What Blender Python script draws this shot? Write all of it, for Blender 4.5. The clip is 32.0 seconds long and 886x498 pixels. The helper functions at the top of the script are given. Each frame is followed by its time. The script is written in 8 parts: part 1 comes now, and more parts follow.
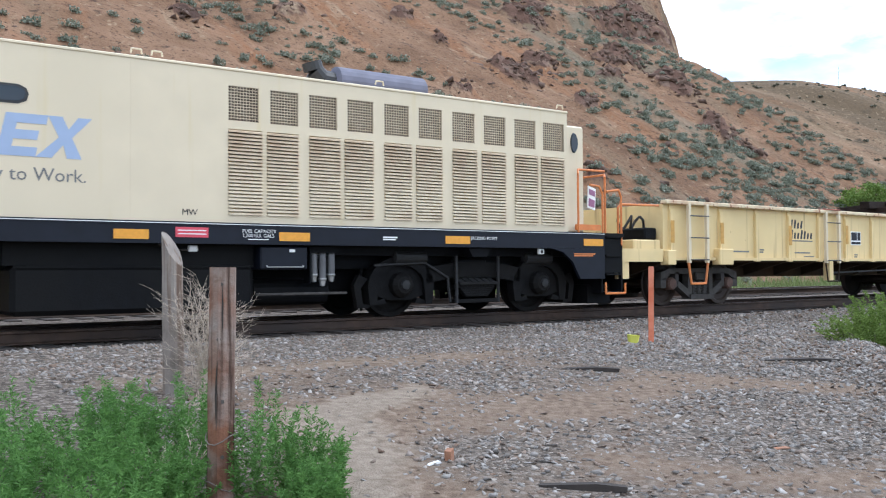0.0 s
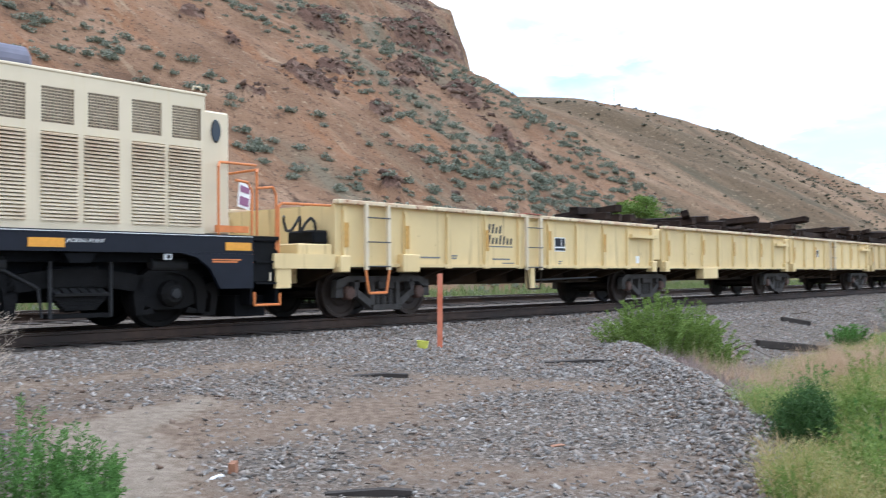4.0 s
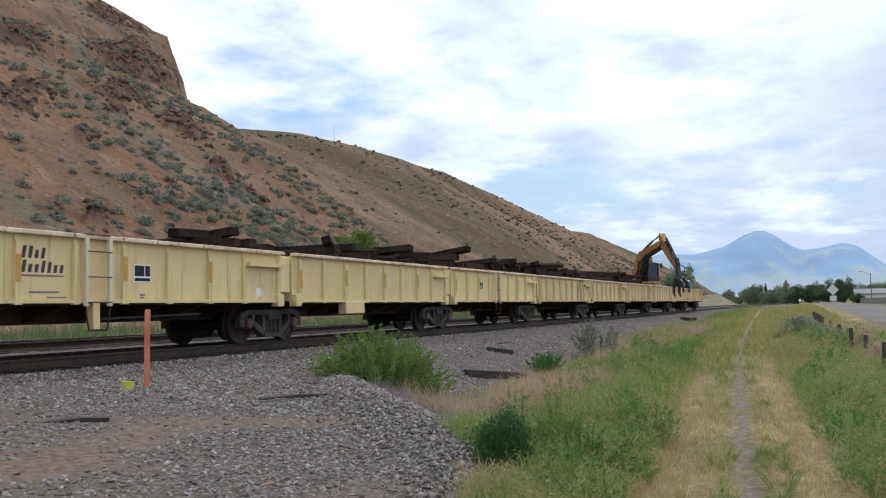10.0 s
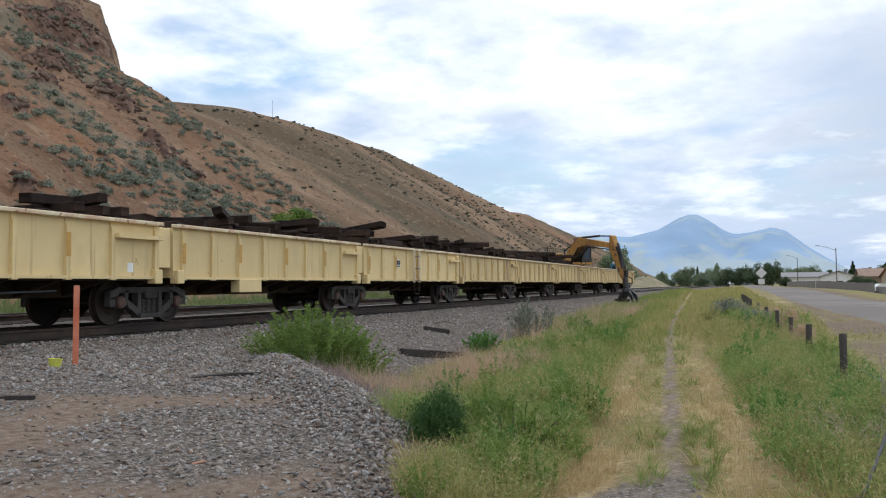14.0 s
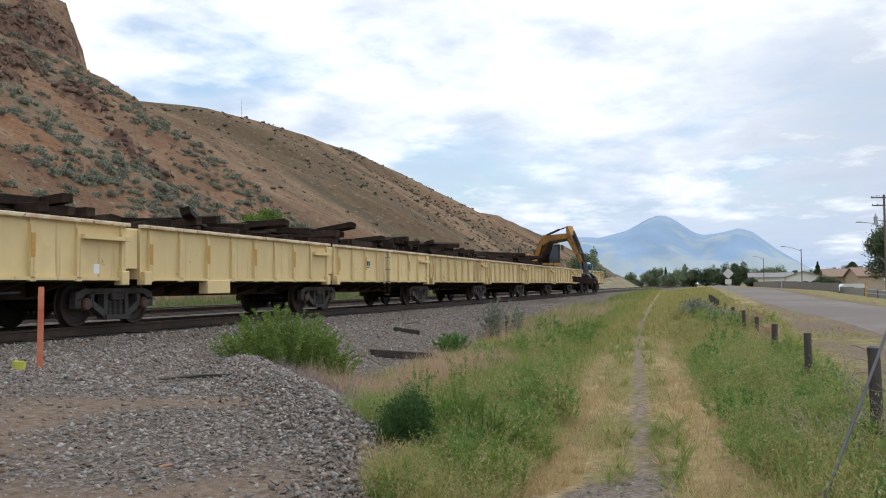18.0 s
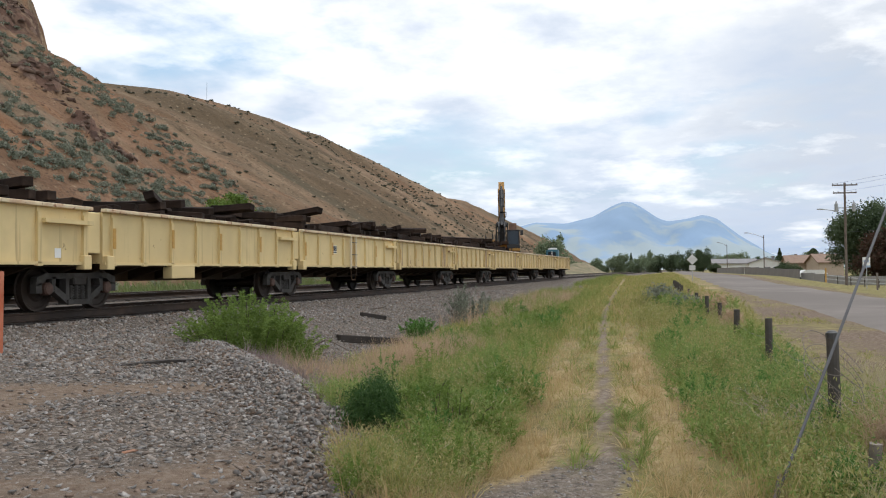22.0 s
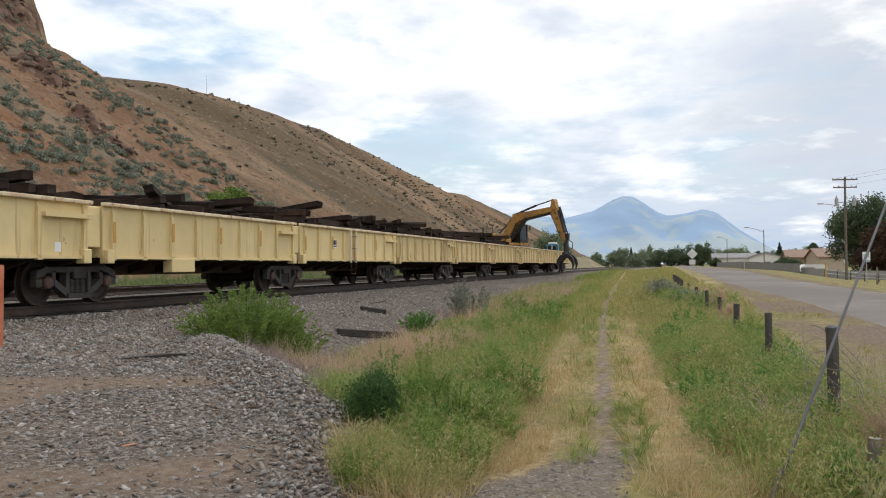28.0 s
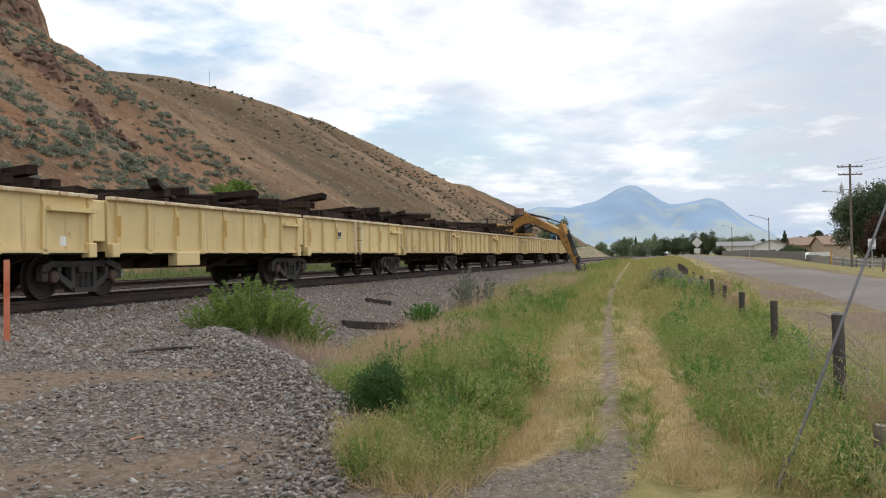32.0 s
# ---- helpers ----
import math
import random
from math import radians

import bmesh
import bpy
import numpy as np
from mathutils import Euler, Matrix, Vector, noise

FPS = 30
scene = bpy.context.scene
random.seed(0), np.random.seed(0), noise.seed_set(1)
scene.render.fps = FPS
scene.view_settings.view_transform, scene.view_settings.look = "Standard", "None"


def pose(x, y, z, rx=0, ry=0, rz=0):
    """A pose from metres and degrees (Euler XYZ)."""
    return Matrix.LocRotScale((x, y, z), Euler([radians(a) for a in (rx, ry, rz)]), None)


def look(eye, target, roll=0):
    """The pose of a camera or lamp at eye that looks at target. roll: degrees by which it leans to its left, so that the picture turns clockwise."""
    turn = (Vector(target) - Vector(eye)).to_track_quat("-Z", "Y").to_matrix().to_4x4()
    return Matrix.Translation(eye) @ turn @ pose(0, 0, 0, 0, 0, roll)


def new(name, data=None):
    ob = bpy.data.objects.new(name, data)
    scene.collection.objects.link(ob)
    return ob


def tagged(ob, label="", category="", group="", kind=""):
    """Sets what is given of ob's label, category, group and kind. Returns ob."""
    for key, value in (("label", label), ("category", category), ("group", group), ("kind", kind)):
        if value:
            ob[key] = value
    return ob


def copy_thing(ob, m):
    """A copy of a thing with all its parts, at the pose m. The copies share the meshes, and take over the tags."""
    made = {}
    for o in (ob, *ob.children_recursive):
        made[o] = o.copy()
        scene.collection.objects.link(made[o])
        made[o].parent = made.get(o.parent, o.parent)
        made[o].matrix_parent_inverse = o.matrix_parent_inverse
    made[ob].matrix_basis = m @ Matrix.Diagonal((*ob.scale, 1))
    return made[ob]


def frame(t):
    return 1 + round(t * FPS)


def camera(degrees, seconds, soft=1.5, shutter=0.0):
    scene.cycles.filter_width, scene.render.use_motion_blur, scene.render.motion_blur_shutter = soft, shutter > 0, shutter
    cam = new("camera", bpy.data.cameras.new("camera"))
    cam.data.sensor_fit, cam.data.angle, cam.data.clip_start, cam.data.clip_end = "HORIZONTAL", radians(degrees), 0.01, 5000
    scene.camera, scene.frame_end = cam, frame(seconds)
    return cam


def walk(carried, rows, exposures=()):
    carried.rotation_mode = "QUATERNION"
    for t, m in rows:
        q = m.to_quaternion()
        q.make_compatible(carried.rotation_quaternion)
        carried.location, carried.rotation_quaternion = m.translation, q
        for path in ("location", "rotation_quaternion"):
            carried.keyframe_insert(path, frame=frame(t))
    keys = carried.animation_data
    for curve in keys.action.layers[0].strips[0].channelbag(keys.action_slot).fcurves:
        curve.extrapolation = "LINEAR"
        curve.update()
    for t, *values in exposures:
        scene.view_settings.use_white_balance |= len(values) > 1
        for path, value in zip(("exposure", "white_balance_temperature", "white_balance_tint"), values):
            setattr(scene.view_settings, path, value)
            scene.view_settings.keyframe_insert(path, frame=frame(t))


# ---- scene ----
cam = camera(52.06, 32.0, soft=1.1, shutter=0.5)
EYE = (0.0, 0.0, 0.68)
REACH, LAST = 0.24, 75.0    # the camera is held before the body, which turns on the spot


def held(rx, ry, rz):
    """Pose of the camera at arm's reach before the turning body."""
    a, z = radians(-rz), radians(LAST)
    return pose(EYE[0] + REACH * (math.sin(a) - math.sin(z)), EYE[1] + REACH * (math.cos(a) - math.cos(z)), EYE[2], rx, ry, rz)


PATH = [
    (0, held(91.51, 0.39, -36.91)),
    (0.5, held(91.59, 0.66, -36.56)),
    (1, held(91.67, 0.98, -36.73)),
    (1.5, held(91.86, 0.74, -37.57)),
    (2, held(91.93, 0.62, -39.55)),
    (2.5, held(91.78, 0.53, -41.68)),
    (3, held(91.52, 0.44, -44.46)),
    (3.5, held(91.65, 0.22, -46.62)),
    (4, held(91.86, 0.56, -49.80)),
    (4.5, held(92.76, -0.35, -53.29)),
    (6.5, held(93.46, 2.61, -61.12)),
    (7, held(93.32, 1.82, -63.63)),
    (7.5, held(93.36, 1.10, -65.02)),
    (8, held(93.34, 0.99, -66.01)),
    (8.5, held(93.49, 0.97, -66.73)),
    (9, held(93.42, 1.52, -66.81)),
    (9.5, held(93.20, 1.53, -66.99)),
    (10, held(93.75, 1.21, -67.32)),
    (10.5, held(93.88, 1.30, -67.78)),
    (11, held(94.02, 1.29, -67.91)),
    (11.5, held(94.00, 1.42, -68.15)),
    (12, held(93.83, 1.47, -68.42)),
    (12.5, held(93.18, 0.76, -69.98)),
    (13, held(92.88, 0.56, -70.84)),
    (13.5, held(92.40, 0.57, -71.08)),
    (14, held(92.38, 0.62, -71.23)),
    (14.5, held(92.29, 0.64, -71.57)),
    (15, held(92.29, 0.53, -72.15)),
    (15.5, held(92.43, -0.18, -73.25)),
    (17.5, held(92.68, 0.94, -73.06)),
    (18, held(92.41, 0.72, -73.10)),
    (18.5, held(92.26, 0.64, -73.43)),
    (19, held(92.19, 0.40, -74.05)),
    (19.5, held(92.24, -0.01, -74.37)),
    (20, held(92.02, 0.42, -74.47)),
    (20.5, held(91.97, 0.50, -74.89)),
    (21, held(91.41, 0.73, -75.00)),
    (21.5, held(91.23, 0.64, -75.50)),
    (22, held(91.46, 0.60, -75.18)),
    (22.5, held(91.56, 0.68, -75.02)),
    (23, held(91.35, 0.53, -75.00)),
    (23.5, held(91.30, 0.39, -75.02)),
    (24, held(91.30, 0.31, -74.92)),
    (24.5, held(91.23, 0.34, -74.99)),
    (25, held(91.11, 0.58, -75.10)),
    (25.5, held(91.50, 0.94, -75.02)),
    (27.5, held(91.41, 0.67, -74.72)),
    (28, held(91.09, 0.54, -75.18)),
    (28.5, held(91.05, 0.65, -75.34)),
    (29, held(91.07, 0.50, -75.45)),
    (29.5, held(91.07, 0.37, -74.98)),
    (30, held(91.16, 0.41, -74.98)),
    (30.5, held(91.12, 0.27, -74.68)),
    (31, held(91.19, 0.15, -75.05)),
    (31.5, held(91.18, 0.68, -75.14)),
    (32, held(90.52, 1.05, -74.89)),
]
EXPOSURE = [(0, 0.22, 5530, 10), (3.0, 0.24, 5500, 10), (4.0, 0.22, 5530, 10), (4.5, 0.12, 5559, 10), (6.5, -0.30, 5695, 10), (8.0, -0.49, 5752, 10), (10.0, -0.54, 5794, 10), (14.0, -0.53, 5950, 10), (20.0, -0.50, 6240, 10), (30.0, -0.48, 6505, 10), (32, -0.48, 6510, 10)]
walk(cam, PATH, EXPOSURE)

# ---- daylight: bright broken cloud, weak soft sun ahead of the camera ----
SUN_EL, SUN_AZ = radians(56), radians(112)   # height; clockwise from +y


def make_world():
    w = bpy.data.worlds.new("sky")
    scene.world = w
    w.use_nodes = True
    nt = w.node_tree
    nt.nodes.clear()
    n = lambda k: nt.nodes.new(k)
    out, bg = n("ShaderNodeOutputWorld"), n("ShaderNodeBackground")
    sky = n("ShaderNodeTexSky")
    sky.sky_type, sky.sun_disc = "NISHITA", False
    sky.sun_elevation, sky.sun_rotation = SUN_EL, SUN_AZ
    sky.air_density, sky.dust_density = 1.3, 0.2
    lo = n("ShaderNodeVectorMath"); lo.operation = "SCALE"; lo.inputs[3].default_value = 0.18
    nt.links.new(sky.outputs[0], lo.inputs[0])
    tc, sep = n("ShaderNodeTexCoord"), n("ShaderNodeSeparateXYZ")
    nt.links.new(tc.outputs["Generated"], sep.inputs[0])
    # flat cloud layer: direction divided by its height
    h = n("ShaderNodeMath"); h.operation = "MAXIMUM"; h.inputs[1].default_value = 0.0
    nt.links.new(sep.outputs[2], h.inputs[0])
    h2 = n("ShaderNodeMath"); h2.operation = "ADD"; h2.inputs[1].default_value = 0.16
    nt.links.new(h.outputs[0], h2.inputs[0])
    dv = n("ShaderNodeVectorMath"); dv.operation = "DIVIDE"
    cmb = n("ShaderNodeCombineXYZ")
    for i in range(3):
        nt.links.new(h2.outputs[0], cmb.inputs[i])
    nt.links.new(tc.outputs["Generated"], dv.inputs[0]); nt.links.new(cmb.outputs[0], dv.inputs[1])
    big, fine = n("ShaderNodeTexNoise"), n("ShaderNodeTexNoise")
    for tex, sc, det, rough in ((big, 1.3, 7, 0.52), (fine, 2.6, 7, 0.55)):
        tex.inputs["Scale"].default_value, tex.inputs["Detail"].default_value = sc, det
        tex.inputs["Roughness"].default_value = rough
        nt.links.new(dv.outputs[0], tex.inputs["Vector"])
    cover = n("ShaderNodeMapRange")
    cover.inputs[1].default_value, cover.inputs[2].default_value = 0.28, 0.46
    nt.links.new(big.outputs[0], cover.inputs[0])
    shade = n("ShaderNodeMapRange")
    shade.inputs[1].default_value, shade.inputs[2].default_value = 0.36, 0.56
    nt.links.new(fine.outputs[0], shade.inputs[0])
    cc = n("ShaderNodeMix"); cc.data_type = "RGBA"
    cc.inputs[6].default_value, cc.inputs[7].default_value = (1.12, 1.20, 1.32, 1), (1.72, 1.72, 1.70, 1)
    nt.links.new(shade.outputs[0], cc.inputs[0])
    mx = n("ShaderNodeMix"); mx.data_type = "RGBA"
    nt.links.new(cover.outputs[0], mx.inputs[0])
    nt.links.new(lo.outputs[0], mx.inputs[6]); nt.links.new(cc.outputs[2], mx.inputs[7])
    # pale blue air low over the horizon
    low = n("ShaderNodeMapRange"); low.inputs[1].default_value, low.inputs[2].default_value = 0.24, 0.015
    nt.links.new(sep.outputs[2], low.inputs[0])
    lowf = n("ShaderNodeMath"); lowf.operation = "MULTIPLY"; lowf.inputs[1].default_value = 0.84
    nt.links.new(low.outputs[0], lowf.inputs[0])
    hz = n("ShaderNodeMix"); hz.data_type = "RGBA"
    hz.inputs[7].default_value = (0.63, 0.80, 1.06, 1)
    nt.links.new(lowf.outputs[0], hz.inputs[0]); nt.links.new(mx.outputs[2], hz.inputs[6])
    # one heavy grey cloud ahead on the right
    dt = n("ShaderNodeVectorMath"); dt.operation = "DISTANCE"
    dt.inputs[1].default_value = (math.sin(radians(100)) * 0.98, math.cos(radians(100)) * 0.98, 0.185)
    nt.links.new(tc.outputs["Generated"], dt.inputs[0])
    wv = n("ShaderNodeMath"); wv.operation = "MULTIPLY_ADD"; wv.inputs[1].default_value = -0.36
    nt.links.new(fine.outputs[0], wv.inputs[0]); nt.links.new(dt.outputs["Value"], wv.inputs[2])
    gc = n("ShaderNodeMapRange"); gc.inputs[1].default_value, gc.inputs[2].default_value = 0.03, -0.13
    gc.inputs[4].default_value = 0.75
    nt.links.new(wv.outputs[0], gc.inputs[0])
    hv = n("ShaderNodeMix"); hv.data_type = "RGBA"; hv.inputs[7].default_value = (0.86, 0.93, 1.04, 1)
    nt.links.new(gc.outputs[0], hv.inputs[0]); nt.links.new(hz.outputs[2], hv.inputs[6])
    # ragged bright edges and grey undersides of the broken cloud
    n3 = n("ShaderNodeTexNoise")
    n3.inputs["Scale"].default_value, n3.inputs["Detail"].default_value, n3.inputs["Roughness"].default_value = 2.0, 10, 0.60
    sq = n("ShaderNodeMapping"); sq.inputs["Location"].default_value = (3.1, 1.7, 0)
    nt.links.new(dv.outputs[0], sq.inputs[0]); nt.links.new(sq.outputs[0], n3.inputs["Vector"])
    last = hv.outputs[2]
    for a, b, k, c in ((0.50, 0.36, 0.42, (0.86, 0.98, 1.18, 1)), (0.52, 0.67, 0.70, (1.75, 1.75, 1.73, 1))):
        r = n("ShaderNodeMapRange"); r.inputs[1].default_value, r.inputs[2].default_value, r.inputs[4].default_value = a, b, k
        nt.links.new(n3.outputs[0], r.inputs[0])
        m3 = n("ShaderNodeMix"); m3.data_type = "RGBA"; m3.inputs[7].default_value = c
        nt.links.new(r.outputs[0], m3.inputs[0]); nt.links.new(last, m3.inputs[6])
        last = m3.outputs[2]
    nt.links.new(last, bg.inputs[0])
    bg.inputs[1].default_value = 1.0
    nt.links.new(bg.outputs[0], out.inputs[0])


make_world()
sun = new("sun", bpy.data.lights.new("sun", "SUN"))
sun.data.energy, sun.data.angle, sun.data.color = 1.5, radians(14), (1.0, 0.95, 0.88)
sun.matrix_world = look((math.sin(SUN_AZ) * math.cos(SUN_EL) * 100, math.cos(SUN_AZ) * math.cos(SUN_EL) * 100, math.sin(SUN_EL) * 100), (0, 0, 0))

# ---- materials ----
def mat(name, colour, rough=0.7, metal=0.0, vary=0.25, scale=3.0, second=None, second_scale=0.6, bump=0.0, bump_scale=40.0,
        spots=None, spot_at=0.62, spot_scale=6.0, rand=0.0, streak=None, emit=0.0, spec=0.5):
    """A surface of one base colour with a fine and a broad variation, stains, optional streaks and relief."""
    m = bpy.data.materials.new(name)
    m.use_nodes = True
    nt = m.node_tree
    b = nt.nodes["Principled BSDF"]
    n = lambda k: nt.nodes.new(k)
    L = nt.links.new
    tc = n("ShaderNodeTexCoord")

    def noise_tex(sc, det=5, vec=None):
        t = n("ShaderNodeTexNoise")
        t.inputs["Scale"].default_value, t.inputs["Detail"].default_value = sc, det
        L(vec or tc.outputs["Object"], t.inputs["Vector"])
        return t.outputs[0]

    def ramp(v, a, z):
        r = n("ShaderNodeMapRange")
        r.inputs[1].default_value, r.inputs[2].default_value = a, z
        L(v, r.inputs[0])
        return r.outputs[0]

    def mixc(f, a, c, mode="MIX"):
        x = n("ShaderNodeMix")
        x.data_type, x.blend_type = "RGBA", mode
        for s, v in ((0, f), (6, a), (7, c)):
            if isinstance(v, (int, float)):
                x.inputs[s].default_value = v
            elif isinstance(v, tuple):
                x.inputs[s].default_value = (*v, 1) if len(v) == 3 else v
            else:
                L(v, x.inputs[s])
        return x.outputs[2]
    dark = tuple(c * (1 - vary) for c in colour)
    light = tuple(min(1, c * (1 + vary)) for c in colour)
    col = mixc(ramp(noise_tex(scale), 0.3, 0.7), dark, light)
    if second:
        col = mixc(ramp(noise_tex(second_scale, 4), 0.42, 0.62), col, second)
    if streak:
        mp = n("ShaderNodeMapping"); mp.inputs["Scale"].default_value = (1, 1, 0.06)
        L(tc.outputs["Object"], mp.inputs[0])
        col = mixc(ramp(noise_tex(streak[1], 4, mp.outputs[0]), streak[2], streak[2] + 0.13), col, streak[0])
    if spots:
        col = mixc(ramp(noise_tex(spot_scale, 6), spot_at, spot_at + 0.06), col, spots)
    if rand:
        oi = n("ShaderNodeObjectInfo")
        mr = n("ShaderNodeMapRange"); mr.inputs[3].default_value, mr.inputs[4].default_value = 1 - rand, 1 + rand
        L(oi.outputs["Random"], mr.inputs[0])
        cb = n("ShaderNodeCombineColor")
        for i in range(3):
            L(mr.outputs[0], cb.inputs[i])
        col = mixc(1.0, col, cb.outputs[0], "MULTIPLY")
    L(col, b.inputs["Base Color"])
    b.inputs["Roughness"].default_value, b.inputs["Metallic"].default_value = rough, metal
    b.inputs["Specular IOR Level"].default_value = spec
    if bump:
        bp = n("ShaderNodeBump"); bp.inputs["Strength"].default_value = bump
        bp.inputs["Distance"].default_value = 0.02
        L(noise_tex(bump_scale, 6), bp.inputs["Height"])
        L(bp.outputs[0], b.inputs["Normal"])
    if emit:
        b.inputs["Emission Color"].default_value = (*colour, 1)
        b.inputs["Emission Strength"].default_value = emit
    return m


def island_mat(name, colours, rough=0.8, bump=0.0, translucent=0.0, fine=0.0):
    """For heaps of small pieces: each island takes its own shade."""
    m = bpy.data.materials.new(name)
    m.use_nodes = True
    nt = m.node_tree
    b = nt.nodes["Principled BSDF"]
    g, r = nt.nodes.new("ShaderNodeNewGeometry"), nt.nodes.new("ShaderNodeValToRGB")
    nt.links.new(g.outputs["Random Per Island"], r.inputs[0])
    el = r.color_ramp.elements
    while len(el) < len(colours):
        el.new(0.5)
    for i, c in enumerate(colours):
        el[i].position = i / max(1, len(colours) - 1)
        el[i].color = (*c, 1)
    src = r.outputs[0]
    if fine:
        tc, t = nt.nodes.new("ShaderNodeTexCoord"), nt.nodes.new("ShaderNodeTexNoise")
        t.inputs["Scale"].default_value = fine
        nt.links.new(tc.outputs["Object"], t.inputs["Vector"])
        mr = nt.nodes.new("ShaderNodeMapRange"); mr.inputs[3].default_value, mr.inputs[4].default_value = 0.7, 1.3
        nt.links.new(t.outputs[0], mr.inputs[0])
        vm = nt.nodes.new("ShaderNodeVectorMath"); vm.operation = "SCALE"
        nt.links.new(src, vm.inputs[0]); nt.links.new(mr.outputs[0], vm.inputs[3])
        src = vm.outputs[0]
    nt.links.new(src, b.inputs["Base Color"])
    b.inputs["Roughness"].default_value = rough
    b.inputs["Specular IOR Level"].default_value = 0.25
    if translucent:
        tr, ad = nt.nodes.new("ShaderNodeBsdfTranslucent"), nt.nodes.new("ShaderNodeMixShader")
        nt.links.new(src, tr.inputs[0])
        ad.inputs[0].default_value = translucent
        nt.links.new(b.outputs[0], ad.inputs[1]); nt.links.new(tr.outputs[0], ad.inputs[2])
        nt.links.new(ad.outputs[0], nt.nodes["Material Output"].inputs[0])
    return m


CREAM = mat("cream_paint", (0.70, 0.60, 0.425), 0.5, vary=0.04, scale=2.0, second=(0.67, 0.575, 0.405), streak=((0.66, 0.55, 0.33), 5.0, 0.62))
CREAM_OLD = mat("weathered_cream_paint", (0.74, 0.575, 0.285), 0.6, vary=0.07, scale=2.5, second=(0.69, 0.53, 0.26), streak=((0.45, 0.32, 0.15), 6.0, 0.60),
                spots=(0.30, 0.17, 0.08), spot_at=0.70, spot_scale=5.0, rand=0.05)
CREAM_RUST = mat("rust_streaked_cream_paint", (0.70, 0.54, 0.27), 0.65, vary=0.08, scale=2.0, second=(0.62, 0.47, 0.23), streak=((0.24, 0.14, 0.07), 4.5, 0.54), spots=(0.26, 0.15, 0.07), spot_at=0.66, spot_scale=4.0, rand=0.06)
CREAM_EDGE = mat("scraped_cream_rim", (0.70, 0.60, 0.40), 0.6, vary=0.12, scale=6, second=(0.55, 0.38, 0.24), second_scale=3.0, spots=(0.30, 0.14, 0.07), spot_at=0.58, spot_scale=9)
NAVY = mat("navy_paint", (0.007, 0.009, 0.016), 0.45, vary=0.2, scale=4, spec=0.25)
BLACK = mat("grimy_black_steel", (0.004, 0.0045, 0.006), 0.6, vary=0.4, scale=9, second=(0.008, 0.008, 0.008), bump=0.2, spec=0.12)
TRUCK = mat("dusty_cast_steel", (0.068, 0.063, 0.058), 0.75, vary=0.3, scale=7, second=(0.038, 0.032, 0.028), bump=0.3, spec=0.25)
WHEEL = mat("brown_wheel_steel", (0.030, 0.024, 0.021), 0.6, 0.2, vary=0.3, scale=5, second=(0.045, 0.032, 0.025), spec=0.3)
UNDER = mat("rusty_underframe", (0.030, 0.022, 0.015), 0.85, vary=0.4, scale=4, second=(0.06, 0.036, 0.02), bump=0.2, spec=0.2)
ORANGE = mat("orange_paint", (0.62, 0.20, 0.05), 0.5, vary=0.12, scale=8)
AMBER = mat("amber_reflector", (0.72, 0.33, 0.03), 0.35, vary=0.08, scale=20)
AMBER_OLD = mat("faded_amber_strip", (0.52, 0.29, 0.06), 0.5, vary=0.15, scale=12)
WHITE = mat("white_paint", (0.80, 0.80, 0.78), 0.5, vary=0.04)
RED = mat("red_sign_paint", (0.62, 0.07, 0.10), 0.5, vary=0.06)
INK = mat("black_lettering", (0.03, 0.03, 0.03), 0.6, vary=0.1)
GREYINK = mat("grey_lettering", (0.16, 0.16, 0.16), 0.6, vary=0.1)
BLUE = mat("pale_blue_lettering", (0.34, 0.42, 0.58), 0.55, vary=0.05)
LOUVRE_DARK = mat("dark_brown_backing", (0.085, 0.060, 0.042), 0.8, vary=0.3)
LOUVRE = mat("cream_louvre_slat", (0.70, 0.60, 0.43), 0.5, vary=0.05, scale=1.2, second=(0.45, 0.32, 0.20), second_scale=0.9)
EXHAUST = mat("blue_grey_silencer", (0.13, 0.13, 0.175), 0.65, 0.1, vary=0.15, scale=4)
CHROME = mat("bare_steel", (0.45, 0.45, 0.44), 0.35, 0.8, vary=0.15)
FILTER = mat("grey_filter_housing", (0.16, 0.16, 0.165), 0.55, 0.3, vary=0.2)
PURPLE = mat("purple_print", (0.26, 0.10, 0.20), 0.6, vary=0.1)
GLASS_DARK = mat("dark_window_glass", (0.02, 0.03, 0.04), 0.05, vary=0.1)
RAILTOP = mat("worn_rail_head", (0.30, 0.29, 0.28), 0.35, 0.7, vary=0.15, scale=4)
RAILWEB = mat("rusty_rail_web", (0.060, 0.036, 0.024), 0.8, vary=0.35, scale=6, second=(0.035, 0.025, 0.02))
TIE = mat("creosoted_sleeper", (0.036, 0.028, 0.023), 0.9, vary=0.4, scale=6, second=(0.06, 0.05, 0.043), rand=0.3, bump=0.4, bump_scale=20)
OLDTIE = mat("old_dark_sleeper", (0.026, 0.019, 0.016), 0.95, spec=0.12, vary=0.45, scale=5, second=(0.06, 0.038, 0.027), rand=0.45, bump=0.5, bump_scale=18)
POST = mat("weathered_post_wood", (0.20, 0.165, 0.135), 0.85, vary=0.3, scale=5, second=(0.30, 0.275, 0.25), streak=((0.13, 0.085, 0.06), 14, 0.50), bump=0.5, bump_scale=30)
POST_RED = mat("reddish_post_wood", (0.18, 0.078, 0.042), 0.85, vary=0.35, scale=5, second=(0.27, 0.215, 0.18), second_scale=3.5, streak=((0.055, 0.028, 0.017), 20, 0.49), bump=0.6, bump_scale=30)
